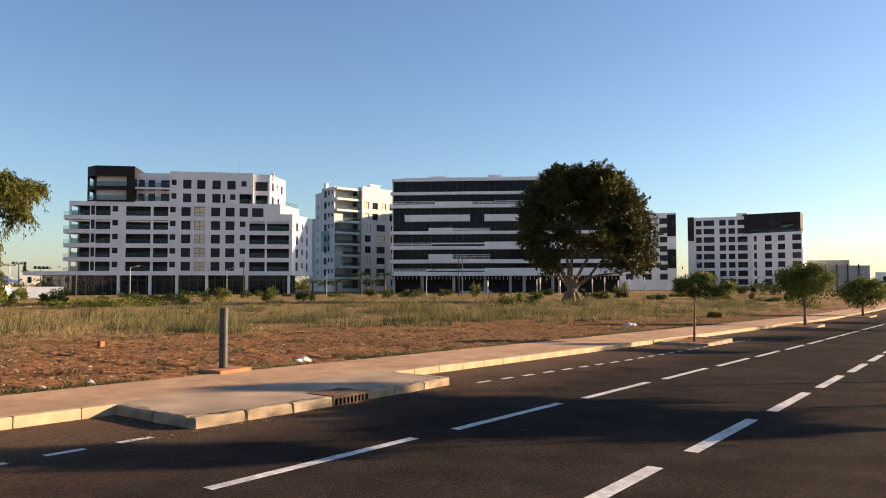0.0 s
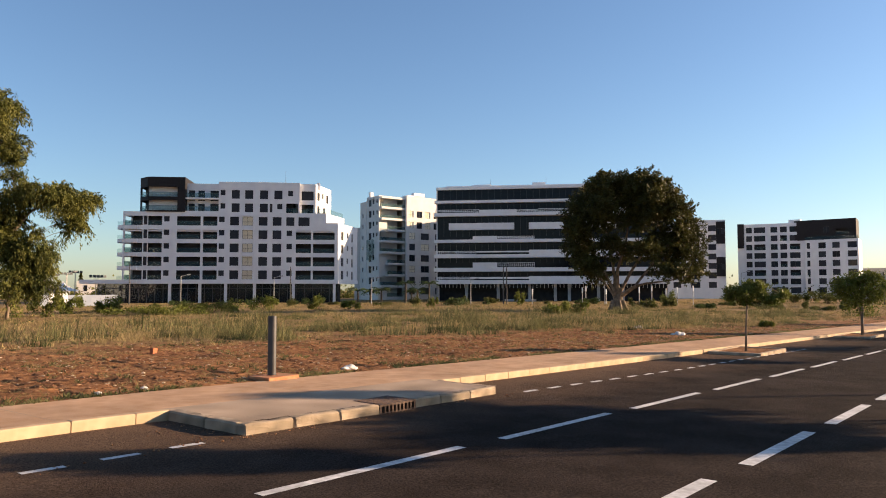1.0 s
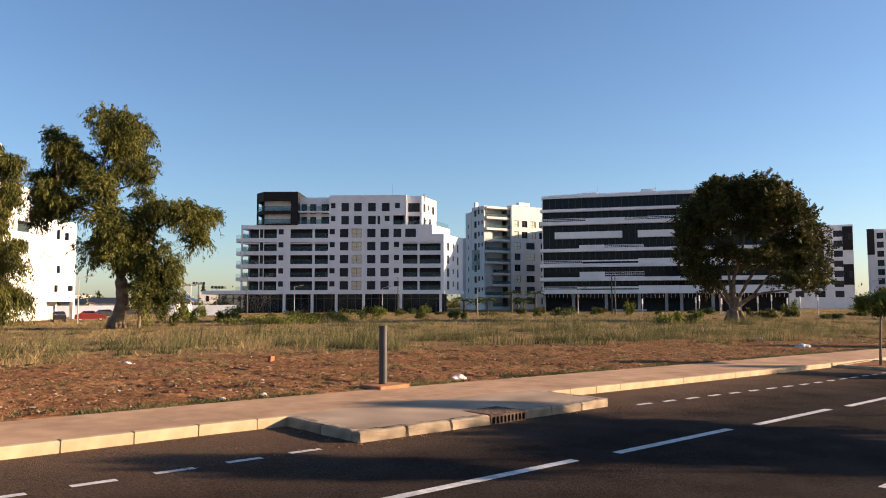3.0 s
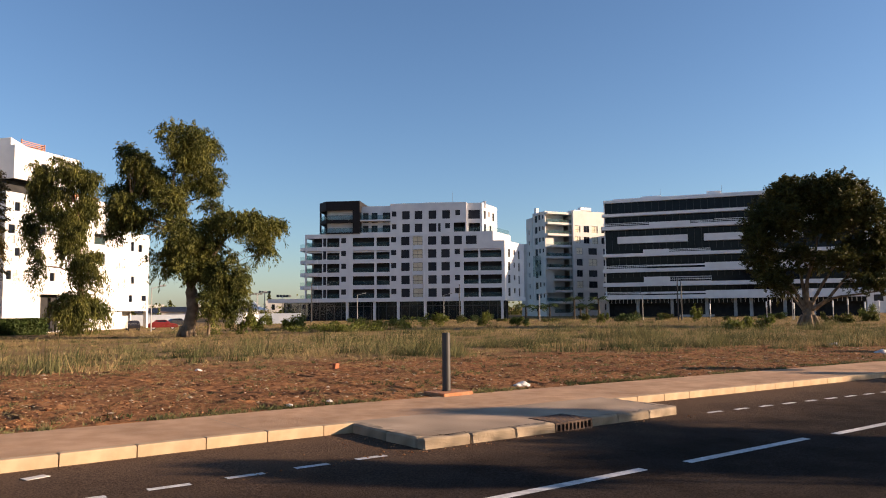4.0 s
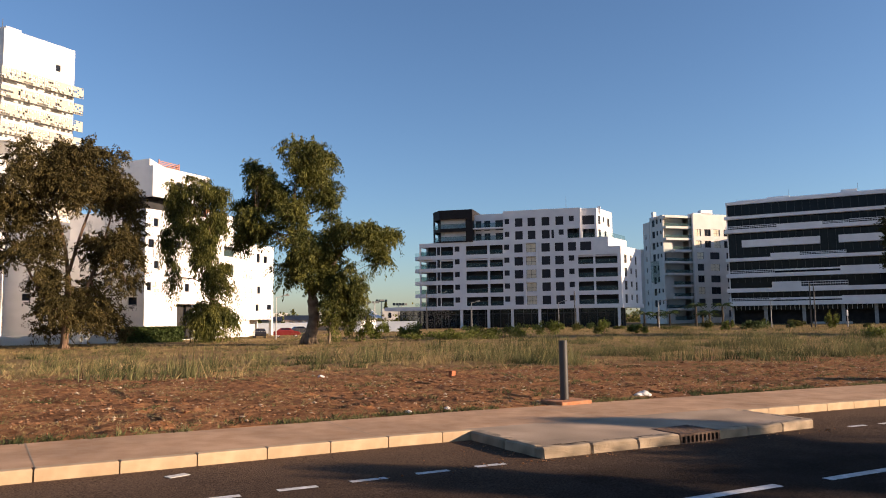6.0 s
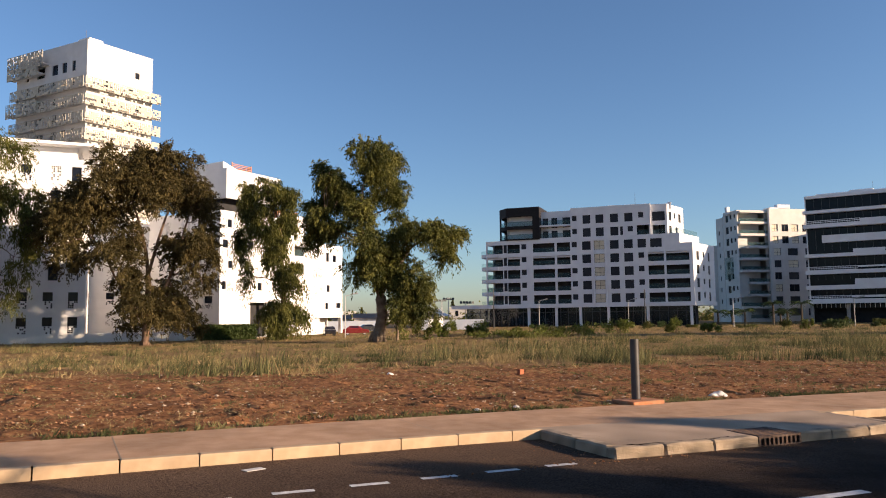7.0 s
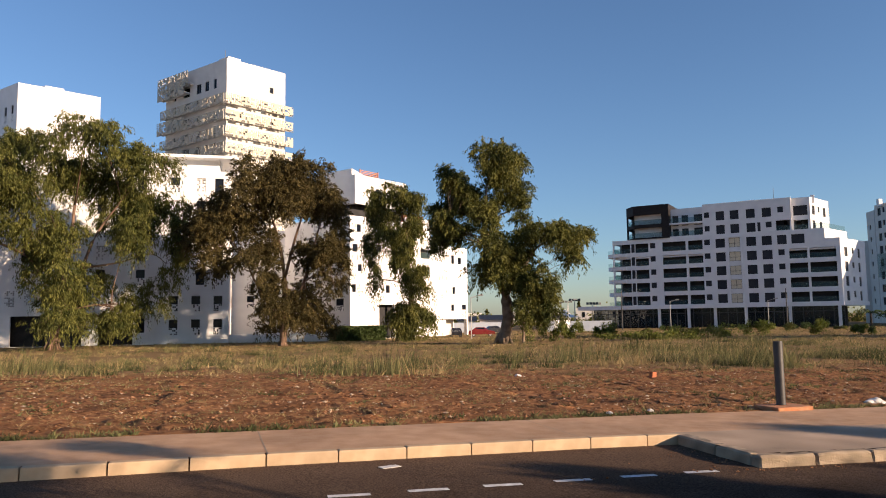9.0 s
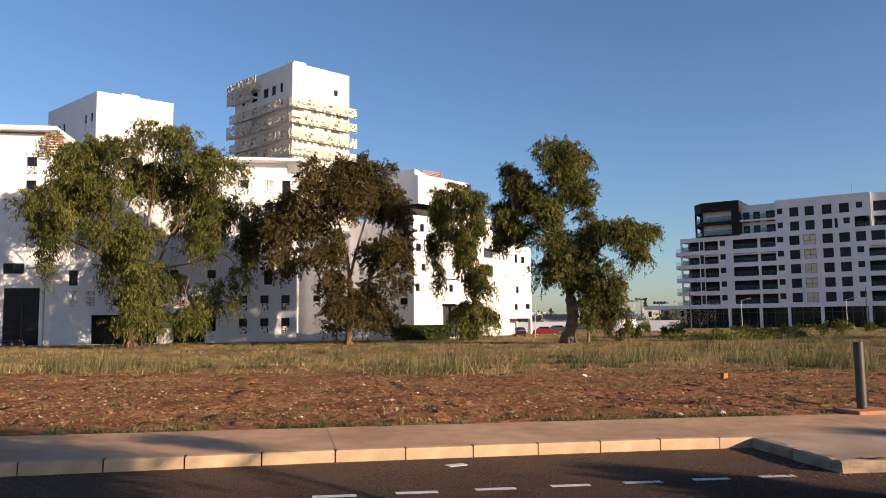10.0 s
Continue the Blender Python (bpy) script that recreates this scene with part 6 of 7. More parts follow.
for i, (x, y, lobes_) in enumerate((
        (24.6, -7.4, [(0, 100, 40, 9, 2), (-22, 105, 22, 7, 1), (24, 96, 24, 7, 1), (6, 108, 20, 5, .6)]),
        (27.5, -6.0, [(0, 130, 13, 4, .5), (16, 124, 10, 3, .4)]),
        (20.5, -6.4, [(0, 106, 12, 4, .5), (-9, 112, 9, 3, .4)]),
        (42.0, -7.2, [(0, 128, 14, 7, .5), (22, 124, 10, 5, .4), (-20, 134, 12, 5, .4)]),
        (51.0, -7.6, [(0, 125, 30, 9, 1), (-26, 112, 20, 8, .7), (28, 130, 22, 8, .7)]),
        (63.0, -8.0, [(0, 132, 34, 10, 1), (-30, 120, 22, 9, .8), (30, 124, 24, 9, .8)]),
        (77.0, -8.4, [(0, 128, 40, 12, 1), (-34, 118, 26, 10, .8), (34, 132, 28, 10, .8)]))):
    tree("street_tree", NEAR, (x, y), 0.05, lobes_, [(0, -3, 2.0), (1, 40, 1.6), (2, 80, 1.2)], LEAF_YOUNG, BARK, 0.0,
         8000 if i == 0 else 2000, 0.3, 60 + i, z=rz(x) + 0.02, group="street trees", gap=0.48, leafw=0.4, clump=40)
tree("street_tree", NEAR, (10.3, -3.2), 0.055, [(0, 95, 42, 22, 2), (28, 85, 30, 18, 1), (-18, 98, 28, 18, 1), (10, 115, 28, 12, .8), (-54, 80, 9, 7, .12)],
     [(0, -3, 2.4), (1, 40, 1.9), (2, 80, 1.5)], LEAF_YOUNG, BARK, 0.0, 9000, 0.25, 66, z=rz(12.4) + 0.02, group="street trees", gap=0.38, leafw=0.3, clump=40)


# ---- field cover ----
def blades(name, label, material, pts, hgt, lean, width, seed, per):
    rs = np.random.RandomState(seed)
    n = len(pts) * per
    c = np.repeat(pts, per, 0)
    h = np.repeat(hgt, per) * rs.uniform(0.45, 1.1, n)
    sp = np.repeat(hgt, per)[:, None] * 0.35
    root = np.zeros((n, 3))
    root[:, :2] = c + rs.normal(size=(n, 2)) * sp
    root[:, 2] = bumpy_z(root[:, 0], root[:, 1]) - 0.02
    ang = rs.uniform(0, np.pi, n)
    wv = np.stack([np.cos(ang), np.sin(ang), np.zeros(n)], 1) * (width * rs.uniform(0.6, 1.4, n))[:, None] / 2
    tip = root + np.stack([rs.normal(size=n) * lean * h + 0.12 * h, rs.normal(size=n) * lean * h, h], 1)
    v = np.stack([root - wv, root + wv, tip], 1).reshape(-1, 3)
    f = np.arange(3 * n).reshape(-1, 3)
    return tagged(part(name, mesh_np(name, v, f, material), material), label, "grass", kind="stuff")


def scatter(n, x0, x1, y0, y1, seed, thr, sc, wedge=True):
    rs = np.random.RandomState(seed)
    p = np.stack([rs.uniform(x0, x1, n), rs.uniform(y0, y1, n)], 1)
    az = np.degrees(np.arctan2(p[:, 0], p[:, 1]))
    ok = (az > -26) & (az < 90)
    nz = np.array([noise.noise(Vector((a * sc, b * sc, seed))) for a, b in p])
    return p[ok & (nz > thr)]


edge_y = lambda x: np.interp(x, [-30, -5, 12, 25, 50, 90, 140], [31, 31.5, 28.5, 25.5, 20, 16, 14])
wav = lambda p: np.array([noise.noise(Vector((a * 0.11, b * 0.25, 4))) for a, b in p]) * 9
p = scatter(90000, -45, 200, 16, 150, 7, -0.15, 0.17)
p = p[p[:, 1] > edge_y(p[:, 0]) + np.random.RandomState(3).exponential(4.0, len(p)) - 4.0 + wav(p)]
blades("dry_grass", "patchy dry straw-coloured grass over the field", DRYGRASS, p, np.random.RandomState(1).uniform(0.08, 0.36, len(p)), 0.7, 0.045, 8, 5)
p = scatter(40000, -45, 200, 16, 140, 9, 0.18, 0.2)
p = p[p[:, 1] > edge_y(p[:, 0]) - 0.5 + wav(p)]
blades("green_grass", "green weedy grass tufts over the field", GREENGRASS, p, np.random.RandomState(2).uniform(0.08, 0.34, len(p)), 0.6, 0.03, 10, 10)


def tufts(name, label, material, n, seed, reach, low, high, lean, width, per, thr=-0.05):
    """Loose heaps of tufts of very uneven height, thinning out away from the edge of the bare soil."""
    rs = np.random.RandomState(seed)
    c = scatter(n, -30, 115, 17, 95, seed, thr, 0.21)
    d = c[:, 1] - edge_y(c[:, 0]) - wav(c) * 0.8
    c = c[(d > -2.5 + rs.exponential(1.2, len(c))) & (rs.exponential(reach, len(c)) > d)]
    big = np.array([noise.noise(Vector((a * 0.09, b * 0.14, seed))) for a, b in c]) + 0.5 * np.array([noise.noise(Vector((a * 0.5, b * 0.5, seed))) for a, b in c])
    h = (low + (high - low) * rs.uniform(0, 1, len(c)) ** 1.8) * np.clip(0.75 + 1.6 * big, 0.2, 1.6) * np.interp(c[:, 0], [-30, 0, 20], [0.55, 0.66, 1.0])
    k = 6
    q = np.repeat(c, k, 0) + rs.normal(size=(len(c) * k, 2)) * np.repeat(0.12 + 0.4 * h, k)[:, None]
    blades(name, label, material, q, np.repeat(h, k) * rs.uniform(0.4, 1.2, len(q)), lean, width, seed + 1, per)


tufts("tall_grass", "tall feathery olive green grass tufts in clumps", GREENGRASS, 13000, 15, 20.0, 0.14, 1.3, 0.42, 0.024, 20, 0.18)
tufts("tall_straw", "tall dry straw stalks among green grass tufts", DRYGRASS, 6000, 35, 26.0, 0.14, 1.0, 0.45, 0.02, 16, 0.16)
tufts("tall_weeds", "tall dark green weed stems standing above the grass", GREENGRASS, 1700, 25, 30.0, 0.5, 1.5, 0.2, 0.030, 20, 0.05)
p = scatter(22000, -14, 70, 12.6, 32, 21, -0.12, 0.5)
p = p[p[:, 1] > back_y(p[:, 0]) + 0.3]
blades("dry_litter", "short dry stalks lying over the red soil", DRYGRASS, p, np.random.RandomState(8).uniform(0.04, 0.12, len(p)), 1.6, 0.014, 24, 8)
p = scatter(16000, -14, 110, 12.3, 30, 19, 0.16, 0.6)
p = p[(p[:, 1] > back_y(p[:, 0]) + 0.1)]
blades("short_weeds", "short green weeds on the red soil", GREENGRASS, p, np.random.RandomState(5).uniform(0.04, 0.13, len(p)), 0.6, 0.03, 20, 10)
rsw = np.random.RandomState(6)
pe = np.stack([rsw.uniform(-10, 60, 2600), np.zeros(2600)], 1)
pe[:, 1] = back_y(pe[:, 0]) + np.abs(rsw.normal(size=2600)) * 0.28
ke = np.array([noise.noise(Vector((a * 0.5, 3, 1))) for a in pe[:, 0]]) > -0.1
blades("edge_weeds", "low green weeds along the pavement edge", GREENGRASS, pe[ke], rsw.uniform(0.04, 0.12, ke.sum()), 0.7, 0.03, 22, 10)

# stones: joined rubble over the soil
rs = np.random.RandomState(12)
ns = 40000
sp = np.stack([rs.uniform(-16, 70, ns), 12.6 + np.abs(rs.normal(size=ns)) * 8.5], 1)
sp = sp[(sp[:, 1] > back_y(sp[:, 0]) + 0.05) & (sp[:, 1] < 34)]
ns = len(sp)
size = np.clip(rs.lognormal(-4.02, 0.5, ns), 0.008, 0.06)
oct_v = np.array([(1, 0, 0), (-1, 0, 0), (0, 1, 0), (0, -1, 0), (0, 0, 0.8), (0, 0, -0.8)])
oct_f = np.array([(0, 2, 4), (2, 1, 4), (1, 3, 4), (3, 0, 4), (2, 0, 5), (1, 2, 5), (3, 1, 5), (0, 3, 5)])
ct = np.stack([sp[:, 0], sp[:, 1], bumpy_z(sp[:, 0], sp[:, 1]) + size * 0.2], 1)
v = ct[:, None] + oct_v[None] * size[:, None, None] * rs.uniform(0.6, 1.3, (ns, 6, 3)) * np.array([1.25, 1.25, 0.7])
f = oct_f[None] + (np.arange(ns) * 6)[:, None, None]
tagged(part("field_stones", mesh_np("field_stones", v.reshape(-1, 3), f.reshape(-1, 3), STONE), STONE), "pale stones scattered over red soil", "stones", kind="stuff")

kp = rs.uniform(size=ns) < 0.09
v2 = v[kp] * 1.0
f2 = oct_f[None] + (np.arange(kp.sum()) * 6)[:, None, None]
v2 = v2 + np.array([0.11, 0.07, 0.012])
tagged(part("pale_pebbles", mesh_np("pale_pebbles", v2.reshape(-1, 3), f2.reshape(-1, 3), PALESTONE), PALESTONE), "whitish pebbles and broken rubble on red soil", "stones", kind="stuff")


# ---- bushes ----
def bush(base, r, h, seed, material=LEAF_WILLOW, label="rounded green bush in the field grass"):
    rs = np.random.RandomState(seed)
    z = float(bumpy_z(*base))
    th = thing("bush", pose(base[0], base[1], z), label, "bush", "field bushes")
    n = 1400
    nl = 9
    lc = np.stack([rs.normal(size=nl) * r * 0.5, rs.normal(size=nl) * r * 0.35, h * rs.uniform(0.15, 0.6, nl)], 1)
    lr = rs.uniform(0.22, 0.5, nl)
    k = rs.randint(0, nl, n)
    d = unit(rs.normal(size=(n, 3)))
    p = lc[k] + d * (rs.uniform(0.2, 1, n) ** 0.5 * lr[k] * (0.8 + 0.5 * rs.normal(size=n) * 0.4))[:, None] * np.array([r, r, h * 0.8])
    p[:, 2] = np.abs(p[:, 2])
    al = unit(rs.normal(size=(n, 3)) + np.array([0, 0, 0.7]))
    ac = unit(np.cross(al, rs.normal(size=(n, 3))))
    v, f = cards(p, al, ac, rs.uniform(0.2, 0.45, n) * (0.5 + 0.3 * min(r, 2.2)), rs.uniform(0.06, 0.12, n) * (0.6 + 0.4 * min(r, 2.2)))
    part("foliage", mesh_np("foliage", v, f, material), material, th)
    st = Geo()
    for k in range(5):
        e = rs.normal(size=3) * np.array([r, r, 0]) * 0.4 + np.array([0, 0, h * 0.6])
        st.tube([(0, 0, -0.05), tuple(e * 0.5 + rs.normal(size=3) * 0.05), tuple(e)], [0.03, 0.02, 0.008], 5)
    part("stem", st, REDBARK, th)


for i, (az, r, w, h) in enumerate(((24.3, 100, 1.7, 2.4), (26.6, 104, 2.2, 2.2), (29.3, 92, 4.0, 1.3), (31.6, 94, 4.5, 1.8), (33.6, 97, 4.5, 1.7), (37.2, 110, 2.0, 2.2), (41.3, 112, 1.5, 2.2), (59.5, 92, 2.2, 2.0), (61.2, 94, 1.6, 1.7), (22.9, 90, 1.9, 2.7), (43.6, 108, 1.6, 1.6), (74.2, 60, 0.6, 0.5), (50, 130, 1.2, 2.0), (56.6, 140, 1.3, 3.0), (67.5, 140, 1.6, 3.2))):
    bush(polar(az, r), w, h * 1.15, 70 + i, LEAF_YOUNG)


rsb = np.random.RandomState(91)
for i in range(40):
    az = 29 + 51 * rsb.uniform(0, 1)
    r = rsb.uniform(128, 160)
    bush(polar(az, r), rsb.uniform(0.5, 1.6) * rsb.choice([0.7, 1.0, 1.6]), rsb.uniform(0.7, 2.4), 120 + i, (LEAF_WILLOW, LEAF_EUC, HEDGE)[i % 3], "shrub along the far edge of the field")
for i in range(9):
    az = 72 + 9 * i / 9
    bush(polar(az, 190 + 4 * (i % 3)), rsb.uniform(2.0, 3.6), rsb.uniform(2.5, 4.2), 180 + i, LEAF_WILLOW, "large shrub before distant houses")


# low belt of far trees and scrub closing the plain behind the buildings
rsd = np.random.RandomState(77)
nb = 260
azb = np.radians(rsd.uniform(13, 88, nb))
rb = rsd.uniform(270, 330, nb)
cb = np.stack([np.sin(azb) * rb, np.cos(azb) * rb], 1)
hb = rsd.uniform(2.0, 6.5, nb)
per_ = 90
pb = np.zeros((nb * per_, 3))
pb[:, :2] = np.repeat(cb, per_, 0) + rsd.normal(size=(nb * per_, 2)) * np.repeat(hb * 0.45, per_)[:, None]
pb[:, 2] = FAR_Z + np.abs(rsd.normal(size=nb * per_)) * np.repeat(hb * 0.42, per_)
alb = unit(rsd.normal(size=pb.shape))
vb, fb = cards(pb, alb, unit(np.cross(alb, rsd.normal(size=pb.shape))), rsd.uniform(0.7, 1.5, len(pb)), rsd.uniform(0.4, 0.8, len(pb)))
tagged(part("distant_scrub", mesh_np("distant_scrub", vb, fb, LEAF_EUC), LEAF_EUC), "distant belt of grey green trees and scrub", "trees", kind="stuff")

# ---- small things ----
brick = tagged(part("brick", Geo().box(-0.11, 0.11, -0.06, 0.06, 0, 0.2), TERRACOTTA, bevel=0.008), "orange clay brick standing in the dirt", "brick")
brick.matrix_basis = pose(12.43, 21.9, float(bumpy_z(12.43, 21.9)) - 0.02, 4, 3, 25)


def crumple(name, label, x, y, r, seed, z=None, flat=0.55):
    bm = bmesh.new()
    bmesh.ops.create_icosphere(bm, subdivisions=3, radius=r)
    for v in bm.verts:
        v.co *= 1 + 0.55 * noise.noise(v.co * (5 / r * 0.2) + Vector((seed, 0, 0)))
        v.co.z = max(v.co.z * flat, -r * 0.2)
    me = bpy.data.meshes.new(name)
    bm.to_mesh(me)
    bm.free()
    me.materials.append(LITTER)
    ob = tagged(part(name, me, LITTER), label, "litter", "scattered litter")
    ob.matrix_basis = pose(x, y, (float(bumpy_z(x, y)) if z is None else z) + r * 0.12, 0, 0, seed * 50)


crumple("plastic_bag", "crumpled white plastic bag on the soil", 12.75, 13.35, 0.17, 1)
crumple("plastic_bag", "crumpled white plastic bag on the soil", 12.45, 13.2, 0.12, 2)
crumple("plastic_bag", "crumpled white plastic bag on the soil", 38.2, 15.3, 0.3, 3)
crumple("paper_scrap", "pale paper scrap among weeds", 7.2, 13.0, 0.07, 4)
crumple("paper_scrap", "pale paper scrap among weeds", 6.3, 12.9, 0.06, 5)
crumple("paper_scrap", "pale paper scrap among weeds", 8.6, 24.0, 0.10, 6)
crumple("plastic_bag", "crumpled white plastic bag on the soil", 47, 21.5, 0.3, 7)
leaf_ = tagged(part("flyer", Geo().box(-0.13, 0.13, -0.07, 0.07, 0, 0.006), LITTER), "flat white paper flyer lying on asphalt", "litter", "scattered litter")
leaf_.matrix_basis = pose(1.55, 9.5, rz(1.55) + 0.004, 0, 1, 20)


def street_lamp(az, r, h, dark=False):
    x, y = polar(az, r)
    th = thing("street_lamp", pose(x, y, FAR_Z), "slim pole street lamp beyond the field" if not dark else "bare dark steel pole beyond the field", "street lamp", "street lamps")
    m = FRAME if dark else CONCRETE
    part("pole", Geo().tube([(0, 0, 0), (0, 0, h)], [0.13 if dark else 0.08, 0.09 if dark else 0.055], 8), m, th)
    if not dark:
        w = Vector((y, -x, 0)).normalized()
        part("arm", Geo().tube([(0, 0, h - 0.1), tuple(w * 1.2 + Vector((0, 0, h + 0.25)))], [0.05, 0.04], 6), m, th)
        part("lamp_head", Geo().tube([tuple(w * 1.0 + Vector((0, 0, h + 0.22))), tuple(w * 1.7 + Vector((0, 0, h + 0.3)))], [0.10, 0.13], 6), m, th)


for az, r, h, d in ((31.4, 150, 5.6, 0), (38.0, 150, 5.4, 0), (45.3, 150, 5.2, 0), (52.9, 150, 5.0, 0), (27.95, 165, 8.5, 1), (39.2, 165, 8.0, 1), (55.4, 150, 8.0, 1), (55.65, 150, 7.4, 1), (63.0, 150, 5.2, 0), (72.6, 170, 6.5, 0), (16.6, 104, 5.8, 0), (22.0, 150, 5, 0), (24.0, 150, 6, 0)):
    street_lamp(az, r, h, bool(d))


def car(az, r, yaw, paint, label):
    x, y = polar(az, r)
    th = thing("car", pose(x, y, FAR_Z, 0, 0, yaw), label, "car", "parked cars")
    prof = [(-2.0, 0.35), (-2.05, 0.75), (-1.95, 0.95), (-1.5, 1.05), (-0.95, 1.45), (0.4, 1.47), (1.05, 1.0), (1.9, 0.85), (2.05, 0.65), (2.05, 0.35)]
    body = Geo()
    n = len(prof)
    body.v += [(a, -0.82 if b < 1.1 else -0.66, b) for a, b in prof] + [(a, 0.82 if b < 1.1 else 0.66, b) for a, b in prof]
    body.f += [tuple(reversed(range(n))), tuple(range(n, 2 * n))] + [(i, (i + 1) % n, n + (i + 1) % n, n + i) for i in range(n)]
    part("body", body, paint, th, bevel=0.03)
    part("side_window", Geo().quad((-1.2, -0.80, 1.08), (0.75, -0.80, 1.05), (0.3, -0.69, 1.4), (-0.85, -0.69, 1.4)), PANE, th)
    for a in (-1.3, 1.3):
        for b in (-0.8, 0.62):
            wh = part("wheel", Geo().tube([(a, b, 0.31), (a, b + 0.18, 0.31)], [0.31, 0.31], 14), RUBBER, th)
            part("rim", Geo().tube([(a, b - 0.01, 0.31), (a, b + 0.01, 0.31)], [0.19, 0.19], 10), CONCRETE, wh)


car(17.4, 118, -15, CARRED, "dark red hatchback parked by the estate")
car(15.4, 116, 80, CARDARK, "black car parked at the garage entrance")
car(18.4, 135, 0, CARDARK, "dark car parked beside a low shed")


def shed(az0, az1, r, h, roof, mat_, label, ridge=1.5):
    a, b = Vector((*polar(az0, r), 0)), Vector((*polar(az1, r), 0))
    u = (b - a).normalized()
    v = Vector((-u.y, u.x, 0))
    L = (b - a).length
    m = Matrix((u, v, Vector((0, 0, 1)))).transposed().to_4x4()
    m.translation = a + Vector((0, 0, FAR_Z))
    th = thing("low_house", m, label, "house", "far low houses")
    part("wall", Geo().box(0, L, 0, 8, 0, h), mat_, th)
    if ridge:
        g = Geo()
        n = len(g.v)
        g.v += [(-0.3, -0.4, h), (L + 0.3, -0.4, h), (L + 0.3, 8.4, h), (-0.3, 8.4, h), (-0.3, 4, h + ridge), (L + 0.3, 4, h + ridge)]
        g.f += [(0, 1, 5, 4), (2, 3, 4, 5), (3, 0, 4), (1, 2, 5), (3, 2, 1, 0)]
        part("roof", g, roof, th)
    k = max(1, int(L / 6))
    for i in range(k):
        w0 = (i + 0.4) * L / k
        wn_ = part("window", Geo().box(w0, w0 + 1.2, -0.05, 0.0, h * 0.4, h * 0.75), PANE, th)


shed(17.3, 19.4, 190, 2.4, TILEROOF, BUFF, "low house with brown tiled roof behind the wall", 1.3)
shed(15.6, 17.0, 200, 2.3, TILEROOF, CREAM, "low cream house with brown tiled roof", 1.2)
shed(22.6, 23.6, 205, 2.6, TILEROOF, CREAM, "low cream house with brown tiled roof", 1.2)
shed(24.6, 28.0, 320, 6.6, TILEROOF, BUFF, "pale flat-roofed house in the distance", 0)
shed(15.0, 17.5, 420, 6.0, TILEROOF, BUFF, "pale house in the distance", 0)
shed(19.5, 22.0, 430, 6.4, TILEROOF, BUFF, "pale house in the distance", 0)
shed(23.0, 24.2, 380, 5.0, TILEROOF, BUFF, "pale house in the distance", 0)
for a0, a1, r_ in ((15.2, 19.6, 150), (22.4, 27.2, 150)):
    p0, p1 = Vector(polar(a0, r_)), Vector(polar(a1, r_))
    nrm = Vector((-(p1 - p0).y, (p1 - p0).x)).normalized() * 0.3
    tagged(part("boundary_wall", Geo().prism([tuple(p0), tuple(p1), tuple(p1 + nrm), tuple(p0 + nrm)], FAR_Z - 0.2, FAR_Z + 2.05), SHEDBLUE), "long pale blue boundary wall beyond the field", "wall", kind="structure")
sg = thing("site_sign", pose(*polar(23.5, 148), FAR_Z), "white sign board with a dark blue panel", "sign")
part("board", Geo().box(-1.6, 1.6, -0.06, 0.0, 0.5, 2.3), WHITE, sg)
part("panel", Geo().box(-0.5, 0.7, -0.08, -0.061, 1.2, 1.9), mat("deep_blue_paint", (0.02, 0.04, 0.12), (0.03, 0.05, 0.14), 0.5), sg)
for x_ in (-1.4, 1.4):
    part("post", Geo().tube([(x_, 0.05, 0), (x_, 0.05, 2.3)], [0.05, 0.05], 6), FRAME, sg)
tent = thing("white_tent", pose(*polar(23.75, 210), FAR_Z), "white peaked tent among far houses", "tent")
tc = [(-3, -3), (3, -3), (3, 3), (-3, 3)]
tg = Geo()
for (a, b), (c, d) in zip(tc, tc[1:] + tc[:1]):
    tg.quad((a, b, 2.8), (c, d, 2.8), (c * 0.35, d * 0.35, 3.7), (a * 0.35, b * 0.35, 3.7))
    tg.quad((a * 0.35, b * 0.35, 3.7), (c * 0.35, d * 0.35, 3.7), (0, 0, 5.2))
part("canopy", tg, WHITE, tent)
for a, b in tc:
    part("pole", Geo().tube([(a, b, 0), (a, b, 2.8)], [0.06, 0.06], 6), CONCRETE, tent)
for az_, r_, h_ in ((24.5, 200, 7.4), (23.1, 205, 6.8), (23.95, 230, 7.6), (26.05, 215, 6.6), (25.8, 190, 6.2)):
    fl = thing("floodlight_mast", pose(*polar(az_, r_), FAR_Z), "floodlight mast with a row of lamps in the distance", "floodlight", "floodlight masts")
    part("pole", Geo().tube([(0, 0, 0), (0, 0, h_)], [0.14, 0.09], 7), CONCRETE, fl)
    part("crossbar", Geo().box(-1.5, 1.5, -0.05, 0.05, h_ - 0.3, h_ - 0.2), FRAME, fl)
    for q in (-1.3, -0.45, 0.45, 1.3):
        part("lamp_head", Geo().box(q - 0.3, q + 0.3, -0.25, -0.06, h_ - 0.35, h_ + 0.25), FRAME, fl)
rsp = np.random.RandomState(64)
